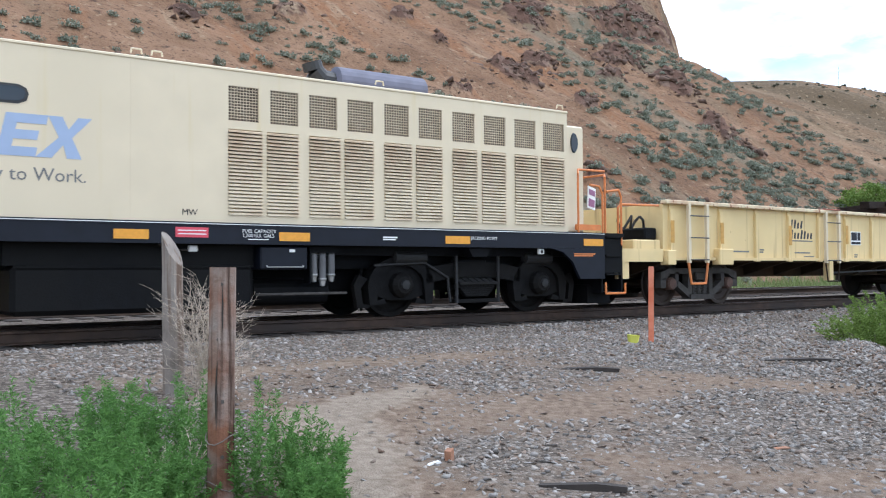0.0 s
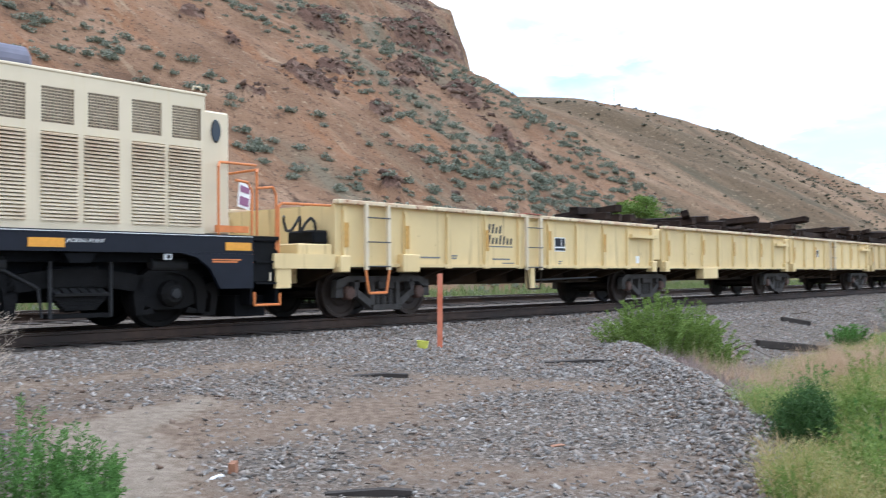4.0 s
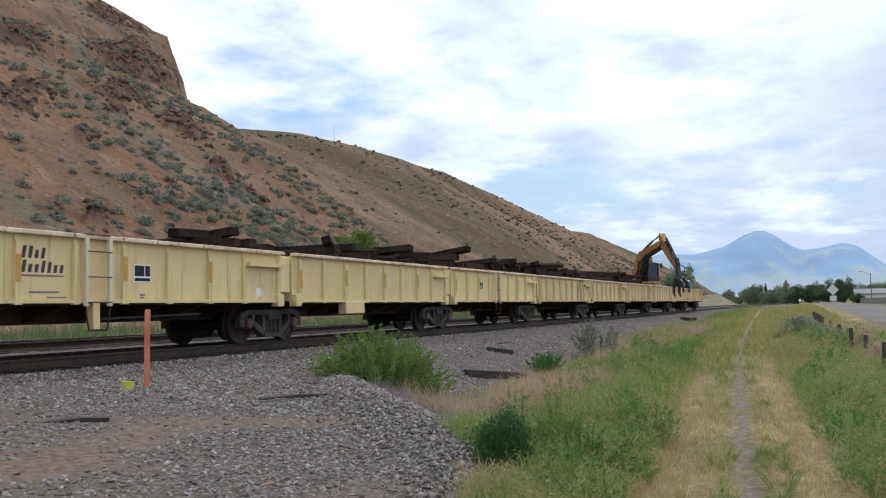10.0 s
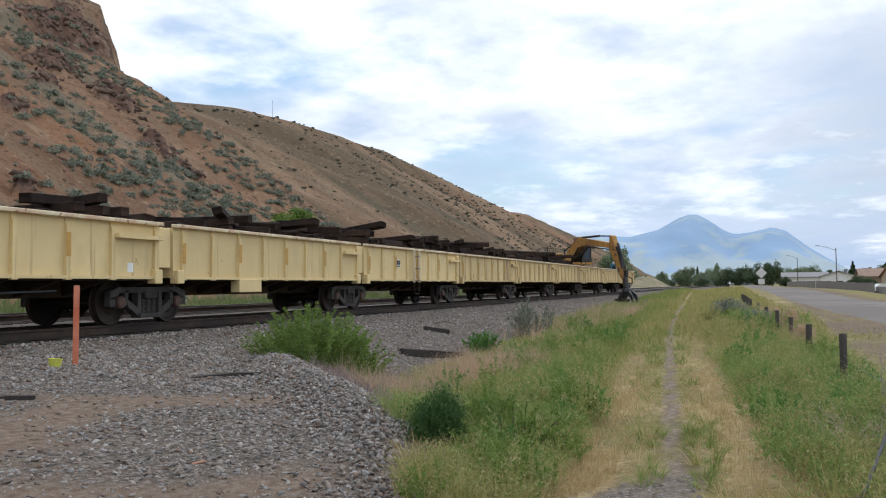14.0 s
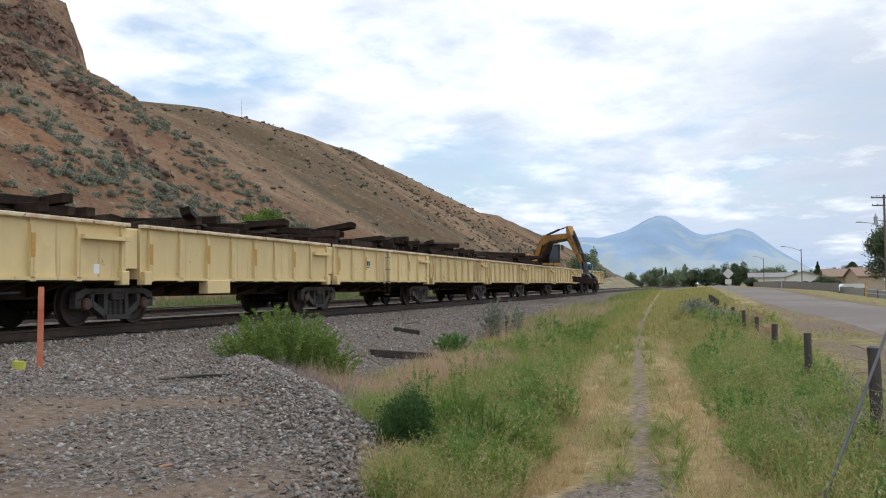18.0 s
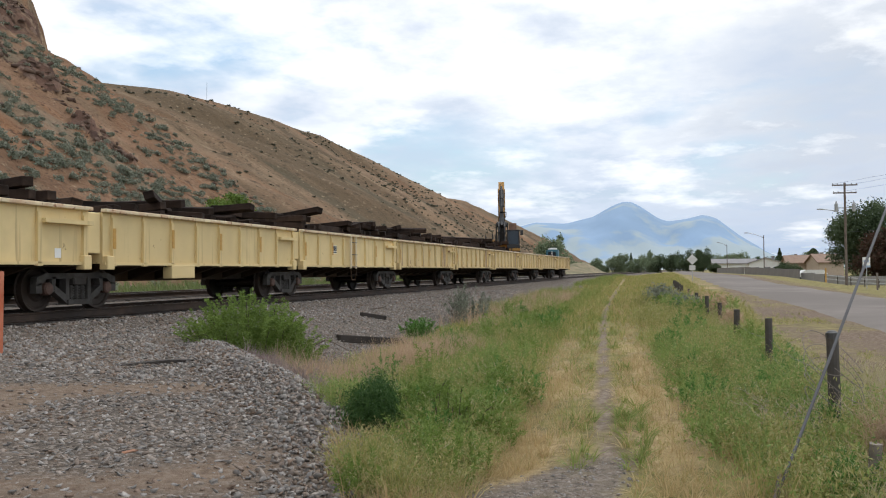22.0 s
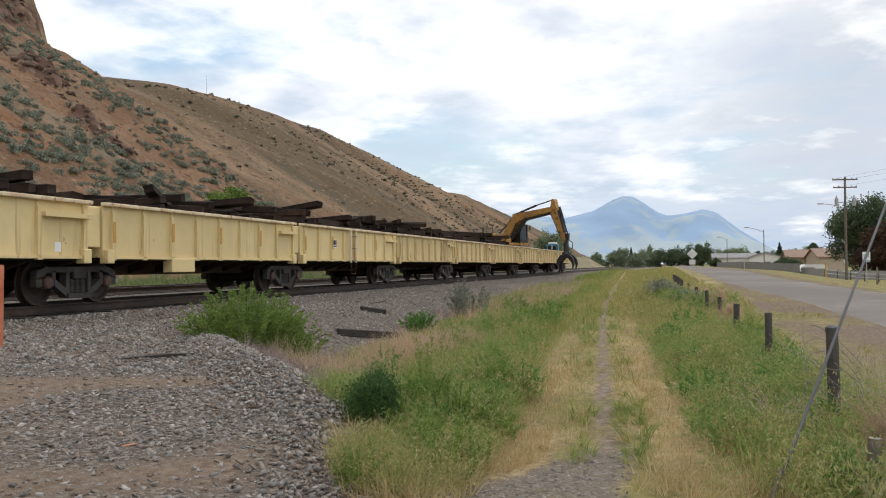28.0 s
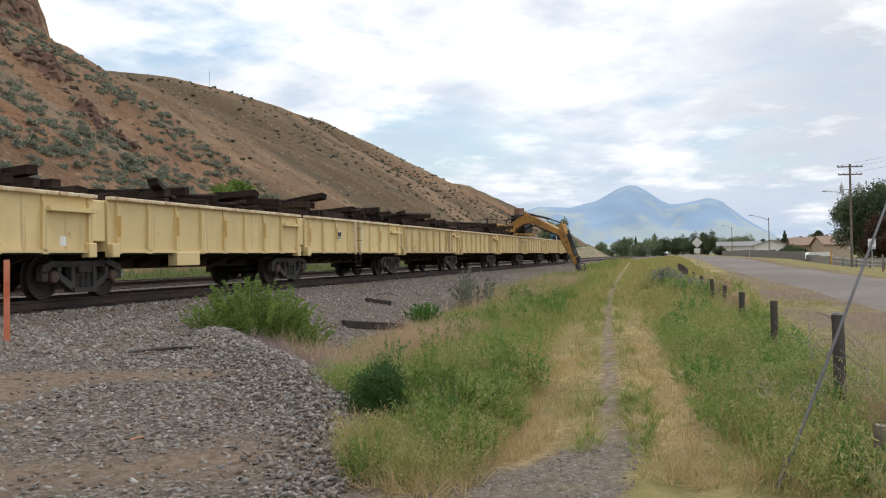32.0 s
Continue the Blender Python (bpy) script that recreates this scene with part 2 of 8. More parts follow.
POST_DARK = mat("dark_fence_wood", (0.06, 0.052, 0.045), 0.9, vary=0.35, scale=6, second=(0.11, 0.10, 0.09), bump=0.5, bump_scale=30)
BRICK = mat("broken_brick", (0.34, 0.16, 0.09), 0.9, vary=0.25, scale=20, second=(0.26, 0.15, 0.10), second_scale=8)
STAKE = mat("orange_red_stake_paint", (0.56, 0.15, 0.07), 0.7, vary=0.12, scale=8, second=(0.66, 0.26, 0.16), second_scale=2.0)
LIME = mat("lime_yellow_plastic", (0.62, 0.62, 0.10), 0.5, vary=0.1)
CAT = mat("excavator_yellow", (0.44, 0.23, 0.05), 0.6, vary=0.22, scale=2.5, second=(0.30, 0.155, 0.045), spots=(0.10, 0.065, 0.035), spot_at=0.58, spot_scale=3.5)
MACHINE = mat("machine_black", (0.022, 0.022, 0.023), 0.5, vary=0.3)
ASPHALT = mat("grey_asphalt", (0.225, 0.20, 0.182), 0.95, vary=0.12, scale=0.8, second=(0.19, 0.168, 0.153), second_scale=0.15, bump=0.2, bump_scale=60, spec=0.1)
STEELROPE = mat("galvanised_strand", (0.09, 0.09, 0.093), 0.5, 0.5, vary=0.2)
WIRE = mat("rusty_wire", (0.20, 0.17, 0.15), 0.6, 0.4, vary=0.3)
POLE = mat("power_pole_wood", (0.16, 0.13, 0.11), 0.9, vary=0.25, scale=3)
GALV = mat("galvanised_lamp_steel", (0.40, 0.41, 0.42), 0.5, 0.4, vary=0.1)
ROOF_GREY = mat("grey_shingle_roof", (0.26, 0.25, 0.25), 0.9, vary=0.15, scale=2)
ROOF_BROWN = mat("brown_shingle_roof", (0.28, 0.19, 0.14), 0.9, vary=0.15, scale=2)
STUCCO = mat("white_stucco", (0.72, 0.72, 0.70), 0.9, vary=0.05)
STUCCO_TAN = mat("tan_stucco", (0.45, 0.36, 0.28), 0.9, vary=0.08)
CONCRETE = mat("grey_block_wall", (0.20, 0.185, 0.18), 0.9, vary=0.12, scale=0.7)
BARK = mat("brown_bark", (0.10, 0.075, 0.055), 0.95, vary=0.3, scale=9, bump=0.5)
TEAL = mat("teal_painted_cab", (0.03, 0.13, 0.18), 0.5, vary=0.1)
LEAF_WEED = island_mat("fresh_weed_leaf", [(0.075, 0.165, 0.042), (0.115, 0.235, 0.055), (0.165, 0.31, 0.08), (0.09, 0.195, 0.046)], 0.7, translucent=0.4)
LEAF_BUSH = island_mat("willow_green_leaf", [(0.162, 0.234, 0.066), (0.246, 0.336, 0.096), (0.342, 0.432, 0.144), (0.198, 0.276, 0.072), (0.300, 0.348, 0.114)], 0.6, translucent=0.4)
LEAF_DARK = island_mat("deep_green_leaf", [(0.04, 0.085, 0.022), (0.06, 0.125, 0.034), (0.09, 0.165, 0.048)], 0.6, translucent=0.25)
# greens of the far trees, lightened in the colour itself for distance haze
LEAF_TREE = island_mat("shade_tree_leaf", [(0.065, 0.095, 0.048), (0.09, 0.125, 0.062), (0.115, 0.155, 0.08)], 0.7, translucent=0.3)
LEAF_TREE_MID = island_mat("mid_green_tree_leaf", [(0.17, 0.215, 0.125), (0.215, 0.265, 0.155), (0.26, 0.31, 0.19)], 0.7, translucent=0.4)
LEAF_LIME = island_mat("lime_tree_leaf", [(0.10, 0.165, 0.03), (0.145, 0.22, 0.04), (0.18, 0.26, 0.055)], 0.6, translucent=0.3)
LEAF_RUST = island_mat("bronze_tree_leaf", [(0.06, 0.03, 0.02), (0.09, 0.045, 0.03), (0.05, 0.05, 0.025)], 0.7, translucent=0.2)
SAGE = island_mat("grey_green_sage", [(0.16, 0.177, 0.128), (0.23, 0.25, 0.19), (0.34, 0.355, 0.285), (0.10, 0.115, 0.078)], 0.95, translucent=0.3)
GRASS = island_mat("field_grass", [(0.194, 0.221, 0.065), (0.270, 0.286, 0.081), (0.356, 0.335, 0.108), (0.464, 0.400, 0.162), (0.216, 0.254, 0.070), (0.518, 0.421, 0.216)], 0.7, translucent=0.4)
GRASS_FRESH = island_mat("fresh_field_grass", [(0.15, 0.21, 0.055), (0.20, 0.265, 0.07), (0.27, 0.31, 0.09), (0.33, 0.33, 0.11), (0.17, 0.24, 0.06)], 0.7, translucent=0.4)
STRAW = island_mat("dry_grass_straw", [(0.42, 0.31, 0.15), (0.50, 0.38, 0.20), (0.58, 0.46, 0.26), (0.46, 0.33, 0.17), (0.32, 0.29, 0.11)], 0.8, translucent=0.4)
DEADWEED = island_mat("tan_dead_weed", [(0.42, 0.295, 0.195), (0.52, 0.38, 0.255), (0.60, 0.455, 0.325), (0.46, 0.30, 0.20)], 0.85, translucent=0.35)
DEADMAT = island_mat("grey_mauve_dead_weed", [(0.26, 0.20, 0.185), (0.33, 0.27, 0.25), (0.38, 0.31, 0.28), (0.24, 0.17, 0.14)], 0.9, translucent=0.2)
DRYPLANT = island_mat("dead_stalk", [(0.40, 0.33, 0.26), (0.52, 0.44, 0.36), (0.33, 0.27, 0.21), (0.46, 0.38, 0.29)], 0.9)
STONE = island_mat("crushed_grey_ballast", [(0.126, 0.116, 0.104), (0.210, 0.193, 0.178), (0.302, 0.282, 0.264), (0.201, 0.156, 0.121), (0.260, 0.243, 0.227), (0.159, 0.147, 0.134), (0.419, 0.391, 0.362), (0.253, 0.193, 0.153), (0.194, 0.183, 0.175), (0.336, 0.317, 0.293), (0.177, 0.123, 0.091), (0.225, 0.169, 0.131), (0.353, 0.321, 0.284)], 0.95, fine=60)
ROCKRED = island_mat("dark_red_outcrop", [(0.095, 0.062, 0.047), (0.135, 0.087, 0.064), (0.115, 0.078, 0.06), (0.16, 0.108, 0.08)], 0.95, fine=1.5)
SAGE_DARK = island_mat("dark_hill_brush", [(0.115, 0.11, 0.078), (0.155, 0.148, 0.108), (0.20, 0.185, 0.138)], 0.95, translucent=0.25)
SIGNBACK = mat("bare_aluminium_sign_back", (0.62, 0.62, 0.60), 0.55, 0.1, vary=0.05)
SEEDS = island_mat("pale_seed_head", [(0.38, 0.34, 0.20), (0.48, 0.42, 0.26), (0.42, 0.40, 0.22)], 0.8, translucent=0.3)
LEAF_OLIVE = island_mat("olive_weed_leaf", [(0.207, 0.230, 0.075), (0.310, 0.322, 0.103), (0.425, 0.402, 0.161), (0.265, 0.287, 0.086), (0.552, 0.471, 0.241), (0.345, 0.380, 0.172)], 0.75, translucent=0.35)
LEAF_SHRUB = island_mat("shrub_leaf", [(0.12, 0.18, 0.038), (0.175, 0.255, 0.055), (0.235, 0.325, 0.08), (0.14, 0.21, 0.045)], 0.65, translucent=0.35)
LEAF_TRACKSIDE = island_mat("trackside_leaf", [(0.115, 0.155, 0.05), (0.15, 0.205, 0.065), (0.19, 0.24, 0.09), (0.16, 0.165, 0.075)], 0.7, translucent=0.3)
CONCRETE_PALE = mat("pale_grey_block_wall", (0.30, 0.29, 0.28), 0.9, vary=0.12, scale=0.7)

# ---- small builders ----
def part(name, bm, material, parent=None, label="", smooth=False):
    """Links a bmesh as one mesh object, under a thing or a part."""
    me = bpy.data.meshes.new(name)
    bm.normal_update()
    bm.to_mesh(me)
    bm.free()
    if smooth:
        me.shade_smooth()
    me.materials.append(material)
    ob = new(name, me)
    ob.parent = parent
    return tagged(ob, label)


def share(name, ob, x, y, z, parent, rz=0.0, m=None):
    """Another object on the same mesh."""
    o = new(name, ob.data)
    o.parent = parent
    o.matrix_basis = m if m is not None else pose(x, y, z, 0, 0, rz)
    return o


def empty(name, x=0, y=0, z=0, rz=0):
    e = new(name)
    e.empty_display_size = 0.2
    e.matrix_basis = pose(x, y, z, 0, 0, rz)
    return e


def box(bm, x0, x1, y0, y1, z0, z1, bevel=0.0, m=None):
    t = Matrix.Translation(((x0 + x1) / 2, (y0 + y1) / 2, (z0 + z1) / 2)) @ Matrix.Diagonal((abs(x1 - x0), abs(y1 - y0), abs(z1 - z0), 1))
    if m is not None:
        t = m @ t
    r = bmesh.ops.create_cube(bm, size=1, matrix=t)
    if bevel:
        es = list({e for v in r["verts"] for e in v.link_edges})
        bmesh.ops.bevel(bm, geom=es, offset=bevel, segments=1, affect="EDGES", profile=0.5)
    return bm


def boxm(*a, **k):
    return box(bmesh.new(), *a, **k)


def tube(bm, a, b, r, r2=None, seg=8, caps=True):
    a, b = Vector(a), Vector(b)
    d = b - a
    m = Matrix.Translation((a + b) / 2) @ d.to_track_quat("Z", "Y").to_matrix().to_4x4()
    bmesh.ops.create_cone(bm, cap_ends=caps, segments=seg, radius1=r, radius2=r if r2 is None else r2, depth=d.length, matrix=m)
    return bm


def pipe(bm, pts, r, seg=6):
    for a, b in zip(pts, pts[1:]):
        tube(bm, a, b, r, seg=seg)
    return bm


def prism(bm, pts, y0, y1):
    """Closed outline in x, z drawn out from y0 to y1."""
    a = [bm.verts.new((x, y0, z)) for x, z in pts]
    b = [bm.verts.new((x, y1, z)) for x, z in pts]
    n = len(pts)
    bm.faces.new(a)
    bm.faces.new(b[::-1])
    for i in range(n):
        bm.faces.new((a[i], b[i], b[(i + 1) % n], a[(i + 1) % n]))
    bmesh.ops.recalc_face_normals(bm, faces=bm.faces[-(n + 2):])
    return bm


def lathe(bm, prof, axis="Y", seg=20, at=(0, 0, 0)):
    """Turns a profile of (offset along the axis, radius) round the axis."""
    rings = []
    for o, r in prof:
        ring = []
        for i in range(seg):
            a = 2 * math.pi * i / seg
            c, s = r * math.cos(a), r * math.sin(a)
            p = {"Y": (c, o, s), "Z": (c, s, o), "X": (o, c, s)}[axis]
            ring.append(bm.verts.new((p[0] + at[0], p[1] + at[1], p[2] + at[2])))
        rings.append(ring)
    for r0, r1 in zip(rings, rings[1:]):
        for i in range(seg):
            bm.faces.new((r0[i], r0[(i + 1) % seg], r1[(i + 1) % seg], r1[i]))
    bm.faces.new(rings[0][::-1])
    bm.faces.new(rings[-1])
    bmesh.ops.recalc_face_normals(bm, faces=bm.faces[:])
    return bm


def raw(name, verts, faces, material, parent=None, smooth=False):
    """A mesh from computed arrays of triangles or quads."""
    verts = np.asarray(verts, dtype=np.float32)
    faces = np.asarray(faces, dtype=np.int32)
    me = bpy.data.meshes.new(name)
    k = faces.shape[1]
    me.vertices.add(len(verts)); me.vertices.foreach_set("co", verts.ravel())
    me.loops.add(faces.size); me.loops.foreach_set("vertex_index", faces.ravel())
    me.polygons.add(len(faces))
    me.polygons.foreach_set("loop_start", np.arange(0, faces.size, k, dtype=np.int32))
    me.update(calc_edges=True)
    if smooth:
        me.shade_smooth()
    me.materials.append(material)
    ob = new(name, me)
    ob.parent = parent
    return ob


def scatter(name, base_v, base_f, at, scl, rng, material, tilt=0.5, parent=None, squash=None):
    """Copies of a small solid at many places, joined into one mesh."""
    base_v, base_f, at = np.asarray(base_v, float), np.asarray(base_f), np.asarray(at, float)
    n = len(at)
    a, b, c = rng.uniform(0, 2 * np.pi, n), rng.uniform(-tilt, tilt, n), rng.uniform(-tilt, tilt, n)
    ca, sa, cb, sb, cc, sc = np.cos(a), np.sin(a), np.cos(b), np.sin(b), np.cos(c), np.sin(c)
    R = np.empty((n, 3, 3))
    R[:, 0] = np.stack([ca * cb, ca * sb * sc - sa * cc, ca * sb * cc + sa * sc], 1)
    R[:, 1] = np.stack([sa * cb, sa * sb * sc + ca * cc, sa * sb * cc - ca * sc], 1)
    R[:, 2] = np.stack([-sb, cb * sc, cb * cc], 1)
    s = np.asarray(scl, float).reshape(n, -1)
    v = base_v[None] * s[:, None, :] if s.shape[1] == 3 else base_v[None] * s[:, None]
    v = np.einsum("nij,nkj->nki", R, v) + at[:, None]
    f = base_f[None] + (np.arange(n) * len(base_v))[:, None, None]
    return raw(name, v.reshape(-1, 3), f.reshape(-1, base_f.shape[1]), material, parent)


# ---- lie of the land ----
def lerp(x, xs, ys):
    return np.interp(x, xs, ys)


def sstep(x, a, b):
    t = np.clip((np.asarray(x, float) - a) / (b - a), 0, 1)
    return t * t * (3 - 2 * t)


def wob(x, y, f=1.0, seed=0.0):
    """Cheap smooth unevenness, -1 to 1."""
    return (np.sin(x * 1.3 * f + 1.7 * seed + 1.1 * np.sin(y * 0.9 * f + seed)) + np.sin(y * 1.7 * f - seed + 1.3 * np.sin(x * 0.7 * f - 2 * seed)) + 0.6 * np.sin((x + y) * 2.9 * f + 3 * seed)) / 2.6


def pad_edge(y):
    """The x at which the gravel pad breaks off towards the ditch."""
    return lerp(y, [-1, 2.3, 3.7, 5.2, 7.0, 8.6, 10], [5.3, 6.2, 9.4, 11.4, 13.3, 15.5, 18])


def level(x):
    return -0.92 + 0.0145 * np.clip(x - 20, 0, 70)


ROAD_X = [-60, 0, 10, 22, 34, 47, 62, 110, 223, 600]
ROAD_NEAR = [-5.0, -4.9, -4.6, -4.25, -3.7, -2.5, -1.5, 0.2, 2.2, 9.0]
ROAD_W = [5.8, 5.8, 5.8, 5.8, 5.7, 5.3, 4.9, 4.8, 5.5, 6.0]


def road_near(x):
    return lerp(x, ROAD_X, ROAD_NEAR)


def lane(x):
    """Middle of the field track."""
    return lerp(x, [0, 8.2, 11.4, 14.8, 20.3, 31, 45.5, 100], [0.05, 0.70, 0.97, 1.27, 1.74, 2.59, 3.38, 6.0])


def rutty(x, y):
    v = y - lane(x)
    return np.clip(np.exp(-((v - 0.72) / 0.26) ** 2) + np.exp(-((v + 0.58) / 0.26) ** 2) + 0.85 * np.exp(-(v / 0.11) ** 2), 0, 1)


def height(x, y):
    x, y = np.asarray(x, float), np.asarray(y, float)
    lv = level(x)
    shoulder = lerp(x, [0, 3.5, 9, 12, 20, 60, 100, 1000], [-0.13, -0.14, -0.29, -0.36, -0.40, -0.40, -0.35, -0.30])
    # pad side: an even fall from the shoulder to the level round the camera
    pad = np.where(y > 10.4, shoulder, lerp(y, [-2, 3, 6, 8.6, 10.4], [0, 0, 0.42, 0.80, 1.0]) * (shoulder - lv) + lv)
    pad = pad + 0.035 * wob(x, y, 0.9) * sstep(10.6, 10.6, 9.0)
    # embankment side: steep ballast slope, a shallow ditch, then the field
    bank = lerp(y, [-3, 2.2, 4.0, 5.6, 7.4, 10.2], [0, 0, -0.16, -0.30, -0.22, 0]) + lv
    top = sstep(y, 7.2, 10.3)
    bank = bank * (1 - top) + shoulder * top + 0.03 * wob(x, y, 0.7, 2)
    e = pad_edge(y)
    mix = sstep(x, e - 0.2, e + 2.0)
    h = pad * (1 - mix) + bank * mix
    # rim of heaped stone along the edge of the pad
    h = h + 0.14 * np.exp(-((x - e + 0.5) / 0.7) ** 2) * sstep(y, 2.5, 5.0) * (1 - sstep(y, 7.0, 9.0))
    # wheel ruts of the field track
    h = h - 0.035 * rutty(x, y) * sstep(x, 4, 8)
    # beyond the road the ground lies lower
    rn = road_near(x)
    h = h - 1.1 * sstep(-y, -rn + 6, -rn + 16)
    # trackbed of both lines, and the strip behind them
    h = np.where(y > 10.4, lerp(y, [10.4, 10.85, 11.22, 13.95, 14.8, 15.7, 18.5, 20.5, 24, 60], [0, 0, 1, 1, 1, 1, 1, 0, 0, 0]) * (-0.200 - shoulder) + shoulder + lerp(y, [14.6, 15.7, 18.5, 20.5, 24, 60], [0, 0.13, 0.13, -0.3, -0.2, 1.5]), h)
    return h

# ---- ground ----
def grown(a, b, step, rate, limit):
    """Coordinates from a towards b, first step apart and then ever wider."""
    out, x, s = [], a, step
    sg = 1 if b > a else -1
    while (b - x) * sg > 0:
        out.append(x)
        x += sg * s
        s = min(s * rate, limit)
    return out + [b]


def axis(lo, fine_lo, fine_hi, hi, step, rate, limit):
    left = grown(fine_lo, lo, step, rate, limit)[1:][::-1]
    mid = list(np.arange(fine_lo, fine_hi, step))
    return np.array(left + mid + grown(fine_hi, hi, step, rate, limit))


def near_line(x, y, a, b, w):
    """1 on the line from a to b, falling off over the width w."""
    dx, dy = b[0] - a[0], b[1] - a[1]
    t = np.clip(((x - a[0]) * dx + (y - a[1]) * dy) / (dx * dx + dy * dy), 0, 1)
    return np.exp(-((x - a[0] - t * dx) ** 2 + (y - a[1] - t * dy) ** 2) / w ** 2)


def pale_soil(x, y):
    """Trodden tan soil on the gravel pad."""
    q = 0.22 * wob(x, y, 1.9, 3) + 0.14 * wob(x, y, 5.0, 1)
    return np.clip(near_line(x, y + q, (2.5, 4.3), (3.75, 6.9), 0.48) + near_line(x, y + q, (3.75, 6.9), (5.0, 7.35), 0.26) + 0.42 * near_line(x, y + 0.4 * q, (2.5, 8.6), (8.4, 9.15), 0.34), 0, 1)


def bare_earth(x, y):
    """Brown earth patches with few stones."""
    q = 0.3 * wob(x, y, 1.4, 1)
    return np.clip(0.85 * near_line(x, y + q, (4.0, 6.3), (8.0, 6.75), 0.62) + 0.85 * near_line(x, y + q, (8.0, 6.9), (10.2, 5.9), 0.42) + 0.95 * near_line(x, y + q, (5.1, 4.5), (6.3, 3.6), 0.5) + 0.8 * near_line(x, y + q, (3.0, 4.4), (3.3, 3.0), 0.7), 0, 1)


def zones(x, y):
    """Shares of gravel, green growth and straw at a place; the rest is earth, pale where the last share is high."""
    e = pad_edge(y)
    onpad = 1 - sstep(x, e + 0.6, e + 1.8)
    n1, n2 = wob(x, y, 0.55, 4), wob(x, y, 1.3, 7)
    pale, bare = pale_soil(x, y), bare_earth(x, y)
    gravel_pad = onpad * np.clip(0.80 + 0.30 * n1 + 0.30 * n2 - 1.1 * pale - 0.85 * bare, 0.03, 1)
    gravel_pad = gravel_pad * sstep(y - 0.35 * n2, 1.2, 2.6)
    slope = sstep(y + 0.5 * n1, 6.4, 7.6)
    slope = slope * np.where(x < e + 1, 1 - np.clip(pale + bare, 0, 1), 1)
    gravel = np.maximum(gravel_pad, slope * np.where((y < 23) & ((x > e) | (y > 9.3)), 1, 0))
    near = sstep(y, 0.3, 0.55) * (1 - sstep(y - 0.7 - 0.5 * (8.2 - x), -0.15, 0.2)) * (1 - sstep(x, 7.9, 8.5)) * (1 - sstep(y, 2.0, 2.6))
    gravel = np.maximum(gravel, 0.58 * near)
    field = (1 - np.minimum(1, gravel * 1.3)) * (1 - onpad * sstep(y, 1.5, 3)) * (y < 9)
    v = y - lane(x)
    path = np.exp(-(v / 0.085) ** 2) * (1 - sstep(x, 40, 70)) * field
    ruts = np.clip(np.exp(-((v - 0.72) / 0.30) ** 2) + np.exp(-((v + 0.58) / 0.30) ** 2), 0, 1) * (1 - 0.6 * sstep(x, 14, 30))
    straw = field * np.clip(0.12 * sstep(x, 25, 60) + 0.85 * ruts * (0.8 + 0.5 * n2) * (1 - 0.6 * sstep(x, 13, 22)) + 0.15 + 0.35 * n1 + 0.3 * n2, 0, 1)
    dryband = np.exp(-((y - 4.9 - 0.4 * n2) / 1.1) ** 2) * (x > e)
    straw = np.clip(straw + 0.22 * dryband * field * (1 - sstep(x, 16, 22)), 0, 1) * (1 - path)
    green = field * (1 - straw) * (1 - path)
    rn = road_near(x)
    verge = sstep(-y, 1.6, 2.6) * (1 - sstep(-y, -rn + 5, -rn + 6))
    green, straw = green * (1 - verge * (0.50 - 0.5 * n1)), straw * (1 - 0.75 * verge)
    far = sstep(-y, -rn + 5.0, -rn + 6.2)
    green, straw = np.maximum(green, 0.8 * far), straw * (1 - far) + 0.12 * far * (1 + n1)
    behind = sstep(y, 20.5, 22)
    green, straw, gravel = np.maximum(green, 0.8 * behind), np.maximum(straw, 0.2 * behind), gravel * (1 - behind)
    pale = np.clip(pale * onpad + 0.75 * path + 0.8 * near, 0, 1)
    return np.stack([np.clip(gravel, 0, 1), np.clip(green, 0, 1), np.clip(straw, 0, 1), pale], -1)


